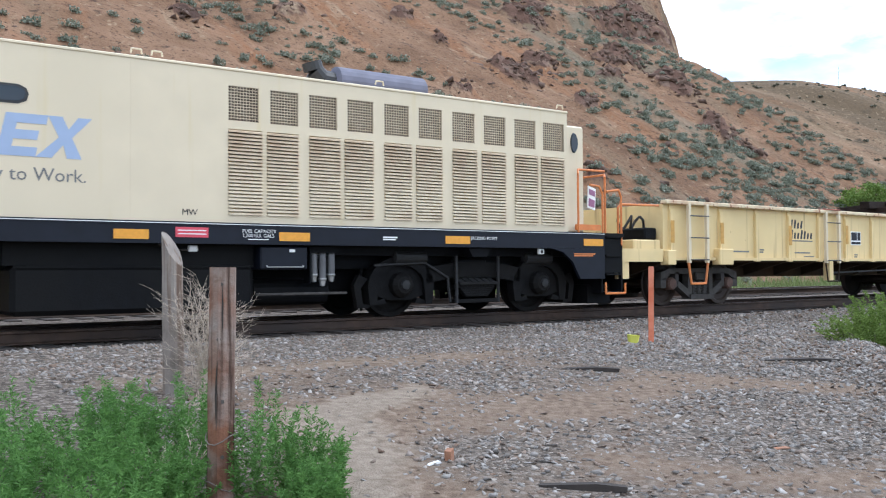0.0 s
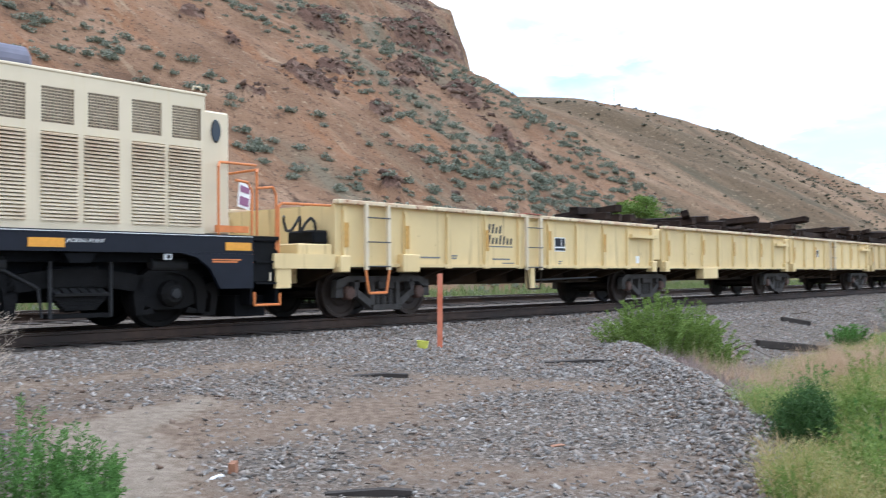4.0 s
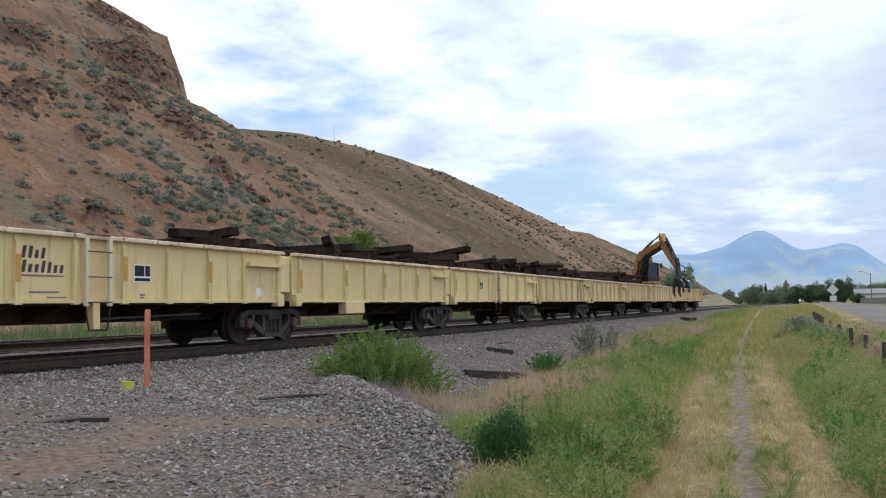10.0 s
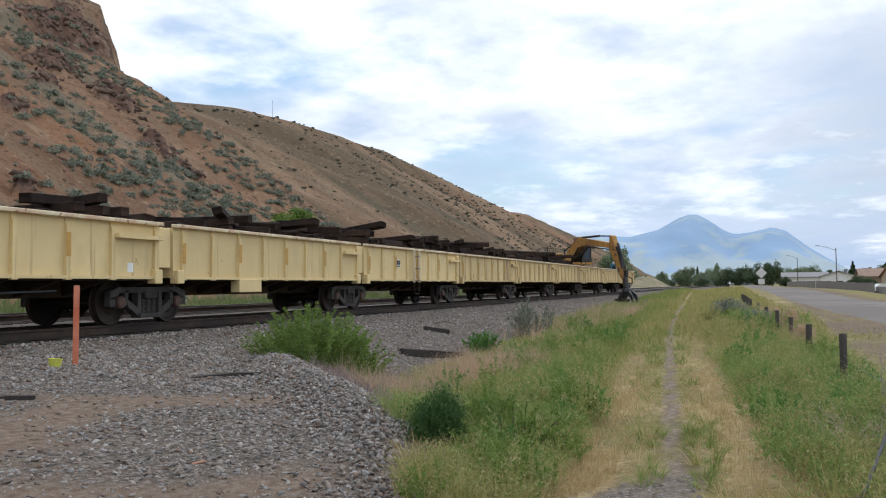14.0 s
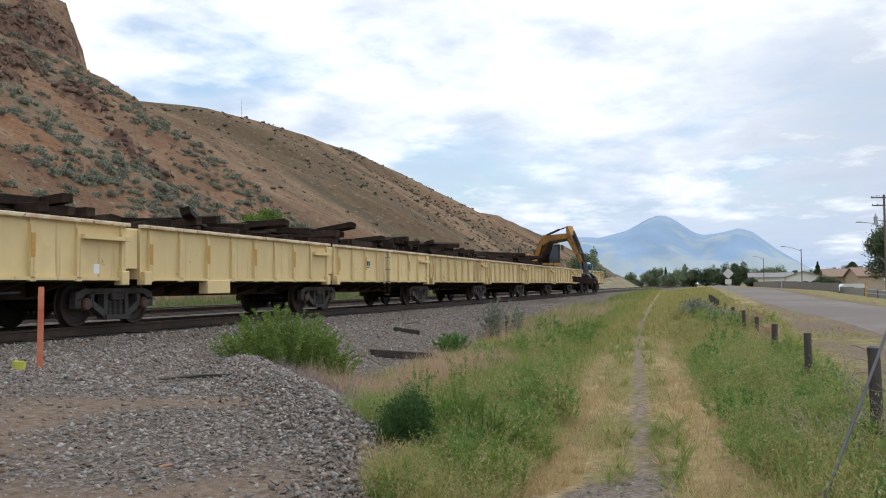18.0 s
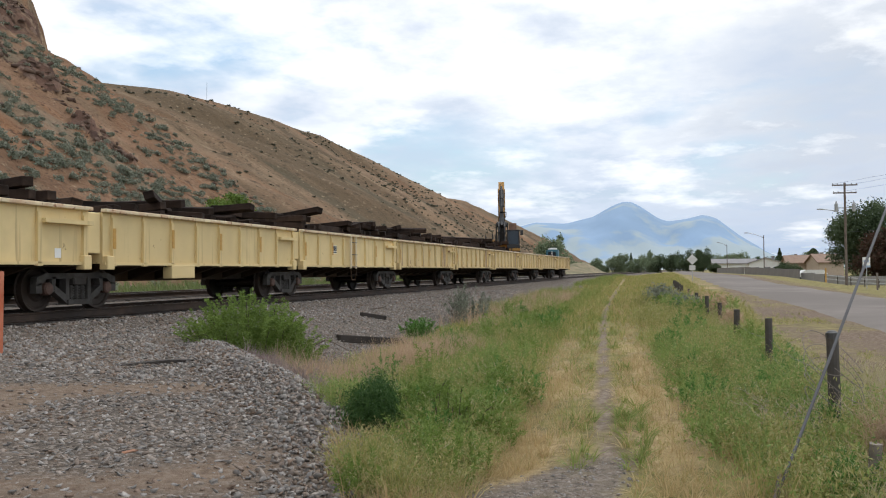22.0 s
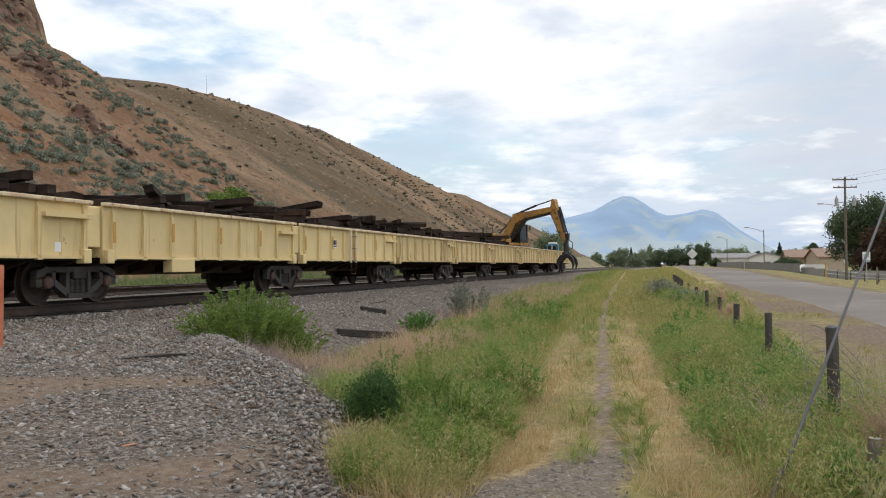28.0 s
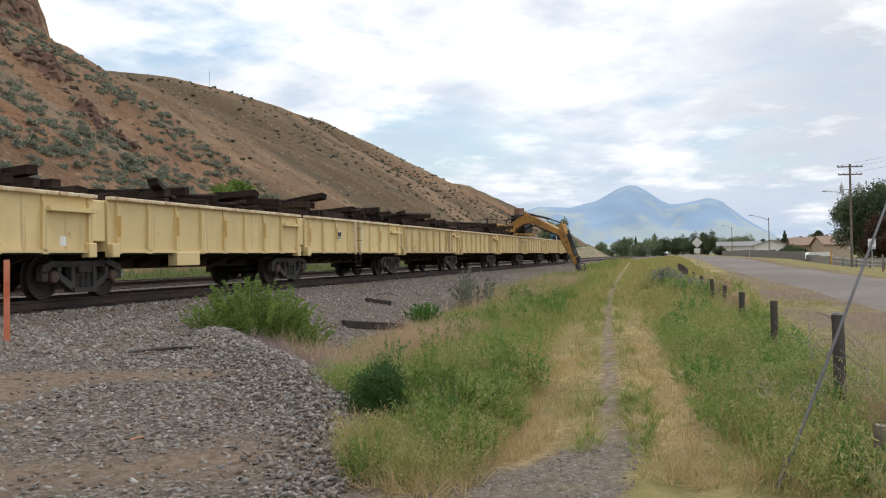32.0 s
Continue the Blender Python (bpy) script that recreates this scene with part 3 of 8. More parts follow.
def ground_material():
    m = bpy.data.materials.new("gravel_earth_and_grass")
    m.use_nodes = True
    nt = m.node_tree
    b = nt.nodes["Principled BSDF"]
    n = lambda k: nt.nodes.new(k)
    L = nt.links.new
    tc, at = n("ShaderNodeTexCoord"), n("ShaderNodeAttribute")
    at.attribute_name = "zone"
    sep = n("ShaderNodeSeparateColor"); L(at.outputs["Color"], sep.inputs[0])

    def tex(sc, det=6):
        t = n("ShaderNodeTexNoise"); t.inputs["Scale"].default_value, t.inputs["Detail"].default_value = sc, det
        L(tc.outputs["Object"], t.inputs["Vector"]); return t.outputs[0]

    def ramp(v, stops):
        r = n("ShaderNodeValToRGB"); L(v, r.inputs[0])
        el = r.color_ramp.elements
        while len(el) < len(stops):
            el.new(0.5)
        for i, (p, c) in enumerate(stops):
            el[i].position, el[i].color = p, (*c, 1)
        return r.outputs[0]

    def mix(f, a, c):
        x = n("ShaderNodeMix"); x.data_type = "RGBA"
        L(f, x.inputs[0]); L(a, x.inputs[6]); L(c, x.inputs[7]); return x.outputs[2]

    def edge(v, w, k=0.35):
        """A share broken up by noise, so that zones meet in a ragged line."""
        a = n("ShaderNodeMath"); a.operation = "MULTIPLY_ADD"; a.inputs[1].default_value, a.inputs[2].default_value = k * 2, -k
        L(w, a.inputs[0])
        s = n("ShaderNodeMath"); s.operation = "ADD"; L(v, s.inputs[0]); L(a.outputs[0], s.inputs[1])
        r = n("ShaderNodeMapRange"); r.inputs[1].default_value, r.inputs[2].default_value = 0.25, 0.75
        L(s.outputs[0], r.inputs[0]); return r.outputs[0]
    vor = n("ShaderNodeTexVoronoi"); vor.inputs["Scale"].default_value = 30
    L(tc.outputs["Object"], vor.inputs["Vector"])
    cs = n("ShaderNodeSeparateColor"); L(vor.outputs["Color"], cs.inputs[0])
    stone = ramp(cs.outputs[0], [(0, (0.075, 0.062, 0.051)), (0.4, (0.125, 0.105, 0.088)), (0.7, (0.175, 0.147, 0.123)), (1, (0.28, 0.245, 0.215))])
    n3, n12, n60, n05 = tex(3), tex(12), tex(60), tex(0.5)
    earth = ramp(n12, [(0.3, (0.13, 0.092, 0.066)), (0.5, (0.195, 0.144, 0.106)), (0.7, (0.27, 0.21, 0.16))])
    tan = ramp(n12, [(0.3, (0.20, 0.162, 0.125)), (0.5, (0.255, 0.208, 0.162)), (0.7, (0.31, 0.258, 0.203))])
    earth = mix(edge(at.outputs["Alpha"], n12, 0.3), earth, tan)
    grass = ramp(n3, [(0.3, (0.16, 0.148, 0.058)), (0.5, (0.24, 0.208, 0.085)), (0.7, (0.33, 0.272, 0.128))])
    straw = ramp(n12, [(0.3, (0.32, 0.237, 0.117)), (0.5, (0.42, 0.318, 0.165)), (0.7, (0.50, 0.393, 0.226))])
    col = mix(edge(sep.outputs[0], n12, 0.55), earth, stone)
    col = mix(edge(sep.outputs[1], n3, 0.3), col, grass)
    col = mix(edge(sep.outputs[2], n12, 0.3), col, straw)
    L(col, b.inputs["Base Color"])
    b.inputs["Roughness"].default_value = 0.95
    b.inputs["Specular IOR Level"].default_value = 0.15
    sm = n("ShaderNodeMath"); sm.operation = "MULTIPLY"; L(vor.outputs["Distance"], sm.inputs[0]); L(sep.outputs[0], sm.inputs[1])
    hs = n("ShaderNodeMath"); hs.operation = "MULTIPLY_ADD"; hs.inputs[1].default_value = -1.0
    L(sm.outputs[0], hs.inputs[0]); L(n60, hs.inputs[2])
    bp = n("ShaderNodeBump"); bp.inputs["Strength"].default_value, bp.inputs["Distance"].default_value = 0.8, 0.03
    L(hs.outputs[0], bp.inputs["Height"]); L(bp.outputs[0], b.inputs["Normal"])
    return m


def sheet(name, xs, ys, z, material, smooth=True):
    nx, ny = len(xs), len(ys)
    X, Y = np.meshgrid(xs, ys, indexing="ij")
    v = np.stack([X, Y, z(X, Y)], -1).reshape(-1, 3)
    i = np.arange(nx * ny).reshape(nx, ny)
    f = np.stack([i[:-1, :-1], i[1:, :-1], i[1:, 1:], i[:-1, 1:]], -1).reshape(-1, 4)
    return raw(name, v, f, material, smooth=smooth), X.ravel(), Y.ravel()


ground, gx, gy = sheet("ground", axis(-2500, -1, 16, 4600, 0.15, 1.06, 300), axis(-2500, 1, 11, 2500, 0.15, 1.06, 300), height, ground_material())
za = ground.data.color_attributes.new("zone", "FLOAT_COLOR", "POINT")
za.data.foreach_set("color", zones(gx, gy).astype(np.float32).ravel())
tagged(ground, "uneven ground of grey gravel, brown earth and grass", "ground", kind="structure")


def road_strip():
    xs = axis(-60, 0, 60, 900, 1.5, 1.15, 40)
    k = np.linspace(0, 1, 7)
    v, f = [], []
    for x in xs:
        n, w = road_near(x), lerp(x, ROAD_X, ROAD_W)
        for t in k:
            y = n - w * t
            v.append((x, y, float(height(x, y)) + (-0.05 if t in (0, 1) else 0.03) + 0.04 * math.sin(math.pi * t)))
    for i in range(len(xs) - 1):
        for j in range(6):
            a = i * 7 + j
            f.append((a, a + 1, a + 8, a + 7))
    return tagged(raw("road", v, [q[::-1] for q in f], ASPHALT, smooth=True), "worn grey asphalt road beside the grass verge", "road", kind="structure")


road_strip()


# ---- hills ----
def hill_material(name, stops, dark, red, sage, s1, pale, rock=None, bands=None):
    m = bpy.data.materials.new(name)
    m.use_nodes = True
    nt = m.node_tree
    b = nt.nodes["Principled BSDF"]
    n = lambda k: nt.nodes.new(k)
    L = nt.links.new
    tc, mp = n("ShaderNodeTexCoord"), n("ShaderNodeMapping")
    mp.inputs["Rotation"].default_value = (0, 0, 0.35)
    mp.inputs["Scale"].default_value = (1, 0.16, 0.16)
    L(tc.outputs["Object"], mp.inputs[0])

    def tex(sc, det=8, vec=None, rough=0.6):
        t = n("ShaderNodeTexNoise"); t.inputs["Scale"].default_value, t.inputs["Detail"].default_value = sc, det
        t.inputs["Roughness"].default_value = rough
        L(vec or tc.outputs["Object"], t.inputs["Vector"]); return t.outputs[0]

    def ramp(v, st):
        r = n("ShaderNodeValToRGB"); L(v, r.inputs[0])
        el = r.color_ramp.elements
        while len(el) < len(st):
            el.new(0.5)
        for i, (p, c) in enumerate(st):
            el[i].position, el[i].color = p, (*c, 1)
        return r.outputs[0]

    def mix(f, a, c):
        x = n("ShaderNodeMix"); x.data_type = "RGBA"
        L(f, x.inputs[0]); L(a, x.inputs[6]); x.inputs[7].default_value = (*c, 1); return x.outputs[2]

    def rng(v, a, z):
        r = n("ShaderNodeMapRange"); r.inputs[1].default_value, r.inputs[2].default_value = a, z
        L(v, r.inputs[0]); return r.outputs[0]
    col = ramp(tex(s1, 9), stops)
    col = mix(rng(tex(s1 * 2.2, 6, mp.outputs[0]), 0.50, 0.66), col, red)
    col = mix(rng(tex(s1 * 1.1, 9, mp.outputs[0]), 0.50, 0.62), col, sage)
    col = mix(rng(tex(s1 * 3.1, 7, mp.outputs[0]), 0.60, 0.70), col, pale)
    if bands:
        # belts of darker brush that run down the slope
        col = mix(rng(tex(s1 * 0.75, 5, mp.outputs[0], 0.5), 0.48, 0.60), col, bands)
    fine = tex(s1 * 26, 4)
    col = mix(rng(fine, 0.56, 0.68), col, dark)
    col = mix(rng(tex(s1 * 14, 7), 0.60, 0.70), col, pale)
    col = mix(rng(tex(s1 * 5, 8, None, 0.7), 0.57, 0.66), col, dark)
    if rock:
        # bare ledges: dark red-brown stone, broken into blocks
        at = n("ShaderNodeAttribute"); at.attribute_name = "rock"
        vo = n("ShaderNodeTexVoronoi"); vo.inputs["Scale"].default_value = 0.9
        L(tc.outputs["Object"], vo.inputs["Vector"])
        cs = n("ShaderNodeSeparateColor"); L(vo.outputs["Color"], cs.inputs[0])
        stone = ramp(cs.outputs[0], rock)
        crack = tex(2.2, 6, None, 0.7)
        stone = mix(rng(crack, 0.54, 0.64), stone, dark)
        stone = mix(rng(tex(0.35, 5), 0.60, 0.70), stone, pale)
        ad = n("ShaderNodeMath"); ad.operation = "MULTIPLY_ADD"; ad.inputs[1].default_value, ad.inputs[2].default_value = 0.9, -0.45
        L(tex(1.1, 6), ad.inputs[0])
        sm = n("ShaderNodeMath"); sm.operation = "ADD"; L(at.outputs["Fac"], sm.inputs[0]); L(ad.outputs[0], sm.inputs[1])
        x = n("ShaderNodeMix"); x.data_type = "RGBA"
        L(rng(sm.outputs[0], 0.35, 0.60), x.inputs[0]); L(col, x.inputs[6]); L(stone, x.inputs[7])
        col = x.outputs[2]
    L(col, b.inputs["Base Color"])
    b.inputs["Roughness"].default_value = 0.97
    b.inputs["Specular IOR Level"].default_value = 0.1
    bp = n("ShaderNodeBump"); bp.inputs["Strength"].default_value, bp.inputs["Distance"].default_value = 0.8, 0.5
    L(tex(s1 * 9, 9), bp.inputs["Height"]); L(bp.outputs[0], b.inputs["Normal"])
    return m


HILL_RED = hill_material("red_brown_talus", [(0.3, (0.122, 0.072, 0.045)), (0.45, (0.192, 0.115, 0.070)), (0.6, (0.25, 0.153, 0.095)), (0.72, (0.305, 0.208, 0.14))],
                         (0.075, 0.048, 0.034), (0.25, 0.120, 0.060), (0.165, 0.136, 0.094), 0.13, (0.32, 0.235, 0.155),
                         [(0.0, (0.070, 0.043, 0.034)), (0.4, (0.105, 0.061, 0.045)), (0.8, (0.14, 0.083, 0.061)), (1.0, (0.19, 0.13, 0.10))])
HILL_TAN = hill_material("dry_tan_hillside", [(0.3, (0.135, 0.088, 0.055)), (0.45, (0.205, 0.138, 0.088)), (0.6, (0.25, 0.17, 0.108)), (0.72, (0.30, 0.215, 0.142))],
                         (0.070, 0.055, 0.037), (0.24, 0.125, 0.068), (0.105, 0.088, 0.058), 0.060, (0.32, 0.245, 0.16), bands=(0.125, 0.090, 0.056))


def fbm(x, y, f, seed, oct=4):
    h, a = 0.0, 1.0
    for o in range(oct):
        h = h + a * wob(x, y, f, seed + o * 1.9)
        f, a = f * 2.07, a * 0.5
    return h


def hill1_edge(y):
    return lerp(y, [24, 32, 38, 47, 57, 66.4, 70, 74.5, 76, 82, 84, 91, 100, 110, 128, 170], [80, 84, 86, 88, 90, 92.6, 91.2, 92.4, 95.2, 100.2, 102.2, 109.2, 121.2, 133, 150.5, 186])


OUTCROPS = [  # x, y, half length along the hill, half width up it
    (70.9, 64.2, 4.7, 1.7), (74.3, 59.5, 2.4, 2.1), (69.4, 51.3, 2.0, 1.1), (68.7, 48.9, 2.0, 1.2), (69.8, 47.5, 1.0, 1.6), (114.1, 105.0, 6.4, 4.5), (107.5, 93.5, 4.1, 3.1), (68.6, 74.3, 1.7, 1.9), (54.3, 58.2, 1.9, 1.4), (52.7, 51.2, 1.3, 0.8),
    (63.2, 58.1, 2.4, 0.8), (42.7, 40.5, 1.2, 0.6), (64.3, 71.0, 3.2, 1.8), (48.6, 55.1, 2.7, 1.8), (31.9, 61.7, 1.5, 0.7), (44.1, 64.5, 1.5, 0.7), (22.5, 58.6, 1.3, 1.2), (44.7, 59.9, 0.9, 0.5), (40.1, 51.1, 1.3, 0.5),
    (84.5, 78.5, 5.5, 2.2), (93.5, 84.0, 5.5, 3.4), (98.5, 84.5, 3.0, 2.6),
]


def bare_rock(x, y):
    """Share of bare dark rock on the near hill: ragged outcrops and the cliff by the spur's edge."""
    m = np.zeros_like(np.asarray(x, float))
    rag = 0.45 * fbm(x, y, 0.45, 11, 3)
    for ox, oy, rx, ry in OUTCROPS:
        u, v = (x - ox) / rx, (y - oy - 0.22 * (x - ox)) / ry
        m = np.maximum(m, 1 - sstep(u * u + v * v + rag, 0.55, 1.25))
    q = y - 0.25 * (x - 90)
    face = sstep(q, 74.5, 76) * (1 - 0.5 * sstep(q, 80, 84)) * (1 - sstep(q, 94, 106)) * sstep(x, 70, 88)
    return np.clip(np.maximum(m, face * np.clip(0.65 + 0.5 * rag, 0, 1)), 0, 1)


def hill1_h(x, y):
    toe = 30 + 1.2 * wob(x, y, 0.05, 1)
    h = 0.65 * (y - toe)
    gul = fbm(x + 0.35 * y, y * 0.25, 0.11, 3, 4)
    h = h + gul * 0.55 * sstep(y, 30, 45) + 0.25 * fbm(x, y, 0.6, 5, 3) * sstep(y, 28, 36)
    # two steep rock steps high on the spur, with easier ground between them
    q = y - 0.25 * (x - 90) + 0.8 * fbm(x, y, 0.20, 9, 3)
    near = sstep(x, 50, 86)
    for a, w, up in ((76.5, 1.6, 2.2), (88.0, 2.6, 2.2)):
        h = h + near * up * (sstep(q, a, a + w) - lerp(q, [a - 7, a + 12], [0, 1]))
    # broken ledges on the bare rock
    m = bare_rock(x, y)
    h = h + m * (0.35 + 0.75 * np.abs(fbm(x, y * 1.4, 0.42, 21, 3)) + 0.30 * np.abs(fbm(x, y, 1.25, 5, 2)))
    past = np.clip(x - hill1_edge(y) - 0.8 * wob(x, y, 0.5, 6) - 0.5 * wob(x, y, 1.3, 2), 0, None)
    h = h - (1.1 + 0.9 * sstep(y, 70, 76)) * past
    h = np.where(h > 0, h, h * 0.25)
    return np.maximum(h, -3.0 - 0.02 * np.abs(x)) + 0.0


CREST_X = [60, 120, 193, 228, 250, 292, 339, 370, 418, 465, 506, 553, 598, 650, 700, 780, 900]
CREST_H = [30, 40, 48.6, 53.6, 55.2, 56.2, 56.6, 53.8, 48.4, 44.2, 45.6, 44.8, 41.0, 29, 18, -2, -6]


def hill2_h(x, y):
    c = lerp(x, CREST_X, CREST_H)
    t = (y - 38 - 0.02 * x) / (140 - 38 - 0.02 * x)
    prof = np.where(t < 1, np.clip(t, -0.2, 1) * (1.12 - 0.12 * np.clip(t, 0, 1)), 1 - 0.10 * (t - 1) - 0.25 * (t - 1) ** 2)
    gul = fbm(x + 0.5 * y, y * 0.2, 0.03, 2, 5)
    side = sstep(x, 60, 130)
    return (c * prof + gul * 4.6 * sstep(t, 0.0, 0.3) * (1 - sstep(t, 0.80, 1.0) * 0.88)) * side - 1.5 * (1 - side) - 0.4


hill1, hx, hy = sheet("hillside_near", np.concatenate([np.arange(-150, 0, 1.6), np.arange(0, 130, 0.55)]), np.concatenate([np.arange(27, 90, 0.55), np.arange(90, 170, 1.2)]), hill1_h, HILL_RED)
ra = hill1.data.color_attributes.new("rock", "FLOAT_COLOR", "POINT")
rk = bare_rock(hx, hy)
ra.data.foreach_set("color", np.stack([rk, rk, rk, np.ones_like(rk)], -1).astype(np.float32).ravel())
tagged(hill1, "steep red-brown talus hillside with rock bands and sagebrush", "hillside", kind="structure")
hill2, _, _ = sheet("hillside_far", np.concatenate([np.arange(55, 420, 2.2), np.arange(420, 905, 5)]), np.concatenate([np.arange(32, 150, 1.6), np.arange(150, 300, 6)]), hill2_h, HILL_TAN)
tagged(hill2, "long dry tan hillside behind the railway line", "hillside", kind="structure")

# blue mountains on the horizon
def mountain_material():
    """Blue heights over paler lower slopes, with distance haze painted in and a faint glow."""
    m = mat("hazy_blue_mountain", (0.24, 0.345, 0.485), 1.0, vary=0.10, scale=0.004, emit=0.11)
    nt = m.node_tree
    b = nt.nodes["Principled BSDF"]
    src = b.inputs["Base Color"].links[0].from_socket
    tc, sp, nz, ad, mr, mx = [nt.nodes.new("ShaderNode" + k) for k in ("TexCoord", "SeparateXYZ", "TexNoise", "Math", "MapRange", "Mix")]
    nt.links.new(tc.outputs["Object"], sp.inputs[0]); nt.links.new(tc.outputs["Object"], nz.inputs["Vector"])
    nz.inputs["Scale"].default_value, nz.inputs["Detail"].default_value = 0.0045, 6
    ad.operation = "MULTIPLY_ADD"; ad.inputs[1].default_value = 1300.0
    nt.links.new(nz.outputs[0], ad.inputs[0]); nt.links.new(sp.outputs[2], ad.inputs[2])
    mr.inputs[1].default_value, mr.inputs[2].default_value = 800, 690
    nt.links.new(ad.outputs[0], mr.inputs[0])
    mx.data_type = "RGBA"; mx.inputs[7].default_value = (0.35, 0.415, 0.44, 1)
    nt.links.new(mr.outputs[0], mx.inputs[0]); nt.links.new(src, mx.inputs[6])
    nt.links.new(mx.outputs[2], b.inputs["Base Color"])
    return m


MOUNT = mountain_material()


def mountains():
    az = np.radians(np.linspace(60, 125, 220))
    deg = np.degrees(az)
    el = lerp(deg, [60, 74, 79, 81, 82.9, 84.6, 85.8, 86.5, 87.0, 87.5, 88.6, 89.2, 90.2, 91.25, 92.0, 93.3, 94.9, 97, 105, 125],
              [1.4, 1.8, 2.6, 3.1, 3.0, 3.4, 4.05, 4.3, 4.25, 3.98, 3.2, 3.0, 3.12, 3.38, 3.15, 2.1, 1.05, 0.2, 0.1, 0.1])
    rr = np.linspace(0, 1, 24)
    A, R = np.meshgrid(np.arange(len(az)), rr, indexing="ij")
    rad = 2900 + 1300 * R
    foot = np.where(R < 0.75, sstep(R, -0.05, 0.75) ** 0.8, 1 - 2.0 * (R - 0.75))
    crest = np.tan(np.radians(el))[A] * 3875
    z = crest * foot + 26 * fbm(A * 0.16, R * 7, 1, 3, 3) * np.clip(foot * (1 - foot) * 4, 0, 1) - 4
    v = np.stack([rad * np.sin(az[A]), rad * np.cos(az[A]), z], -1).reshape(-1, 3)
    i = np.arange(A.size).reshape(A.shape)
    f = np.stack([i[:-1, :-1], i[:-1, 1:], i[1:, 1:], i[1:, :-1]], -1).reshape(-1, 4)
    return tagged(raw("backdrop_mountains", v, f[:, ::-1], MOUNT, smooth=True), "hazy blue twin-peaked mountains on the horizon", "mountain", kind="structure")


mountains()


# ---- railway track ----
def rail_profile():
    return [(-0.07, -0.172), (0.07, -0.172), (0.07, -0.160), (0.012, -0.140), (0.010, -0.045), (0.036, -0.035), (0.036, -0.004), (0.030, 0.0), (-0.030, 0.0), (-0.036, -0.004), (-0.036, -0.035), (-0.010, -0.045), (-0.012, -0.140), (-0.07, -0.160)]


YAW = 2.0       # degrees by which the line turns off past the straight


def bend(x):
    """Sideways run of the line where it leaves the straight."""
    d = max(0.0, 13.0 - x)
    return math.tan(radians(YAW)) * (d * d / 6 if d < 3 else d - 1.5)


def rail(y, z, name):
    bm = bmesh.new()
    xs = [-40] + list(range(-10, 15)) + [900]
    rings = [[bm.verts.new((x, y + bend(x) + a, z + c)) for a, c in rail_profile()] for x in xs]
    k = len(rings[0])
    for ra, rb in zip(rings, rings[1:]):
        for i in range(k):
            f = bm.faces.new((ra[i], rb[i], rb[(i + 1) % k], ra[(i + 1) % k]))
            if i == 7:
                f.material_index = 1
    bmesh.ops.recalc_face_normals(bm, faces=bm.faces[:])
    ob = part(name, bm, RAILWEB)
    ob.data.materials.append(RAILTOP)
    return ob


TRACK_Y, TRACK2_Y, TRACK2_Z = 12.70, 17.1, 0.13
track_near = empty("railway_track")
tagged(track_near, "rusty steel rails on dark sleepers in grey ballast", "railway track", kind="structure")
track_far = empty("railway_track")
tagged(track_far, "second line of rusty rails on dark sleepers in ballast", "railway track", kind="structure")
for tr, cy, cz in ((track_near, TRACK_Y, 0.0), (track_far, TRACK2_Y, TRACK2_Z)):
    for s in (-0.753, 0.753):
        rail(cy + s, cz, "rail").parent = tr


def tie_mesh():
    bm = boxm(-0.115, 0.115, -1.28, 1.28, -0.355, -0.175, bevel=0.012)
    return bm


first_tie = part("sleeper", tie_mesh(), TIE, track_near)
first_tie.matrix_basis = pose(-8, TRACK_Y + bend(-8), 0)
rng = np.random.default_rng(5)
for i in range(1, 150):
    share("sleeper", first_tie, -8 + 0.51 * i, TRACK_Y + bend(-8 + 0.51 * i) + rng.uniform(-0.05, 0.05), rng.uniform(-0.012, 0.008), track_near, rng.uniform(-1.2, 1.2))
for i in range(110):
    share("sleeper", first_tie, 0 + 0.54 * i, TRACK2_Y + bend(0.54 * i) + rng.uniform(-0.05, 0.05), TRACK2_Z, track_far, rng.uniform(-1, 1))

# ---- train ----
MOVED = []      # things that run with the train: object, x, y, z at the start


def runs(ob, x, y=TRACK_Y, z=0.0):
    ob.matrix_basis = pose(x, y, z)
    MOVED.append((ob, x, y, z))
    return ob


def words(name, text, size, material, parent, x, y, z, align="LEFT", squeeze=1.0, shear=0.0):
    """Flat lettering on a side that faces -y."""
    c = bpy.data.curves.new(name, "FONT")
    c.body, c.size, c.align_x, c.shear = text, size, align, shear
    c.resolution_u, c.extrude = 2, 0.001
    tmp = bpy.data.objects.new(name, c)
    scene.collection.objects.link(tmp)
    bpy.context.view_layer.update()
    me = bpy.data.meshes.new_from_object(tmp.evaluated_get(bpy.context.evaluated_depsgraph_get()))
    bpy.data.objects.remove(tmp)
    me.materials.clear()
    me.materials.append(material)
    ob = new(name, me)
    ob.parent = parent
    ob.matrix_basis = pose(x, y, z, 90, 0, 0) @ Matrix.Diagonal((squeeze, 1, 1, 1))
    return ob


def wheel_profile(r):
    return [(-0.06, r * 0.25), (-0.06, r * 0.45), (-0.035, r * 0.55), (-0.035, r * 0.80), (-0.065, r * 0.86), (-0.065, r * 0.985), (-0.03, r), (0.045, r), (0.06, r + 0.026), (0.075, r + 0.026), (0.078, r * 0.86), (0.05, r * 0.8), (0.05, r * 0.3)]


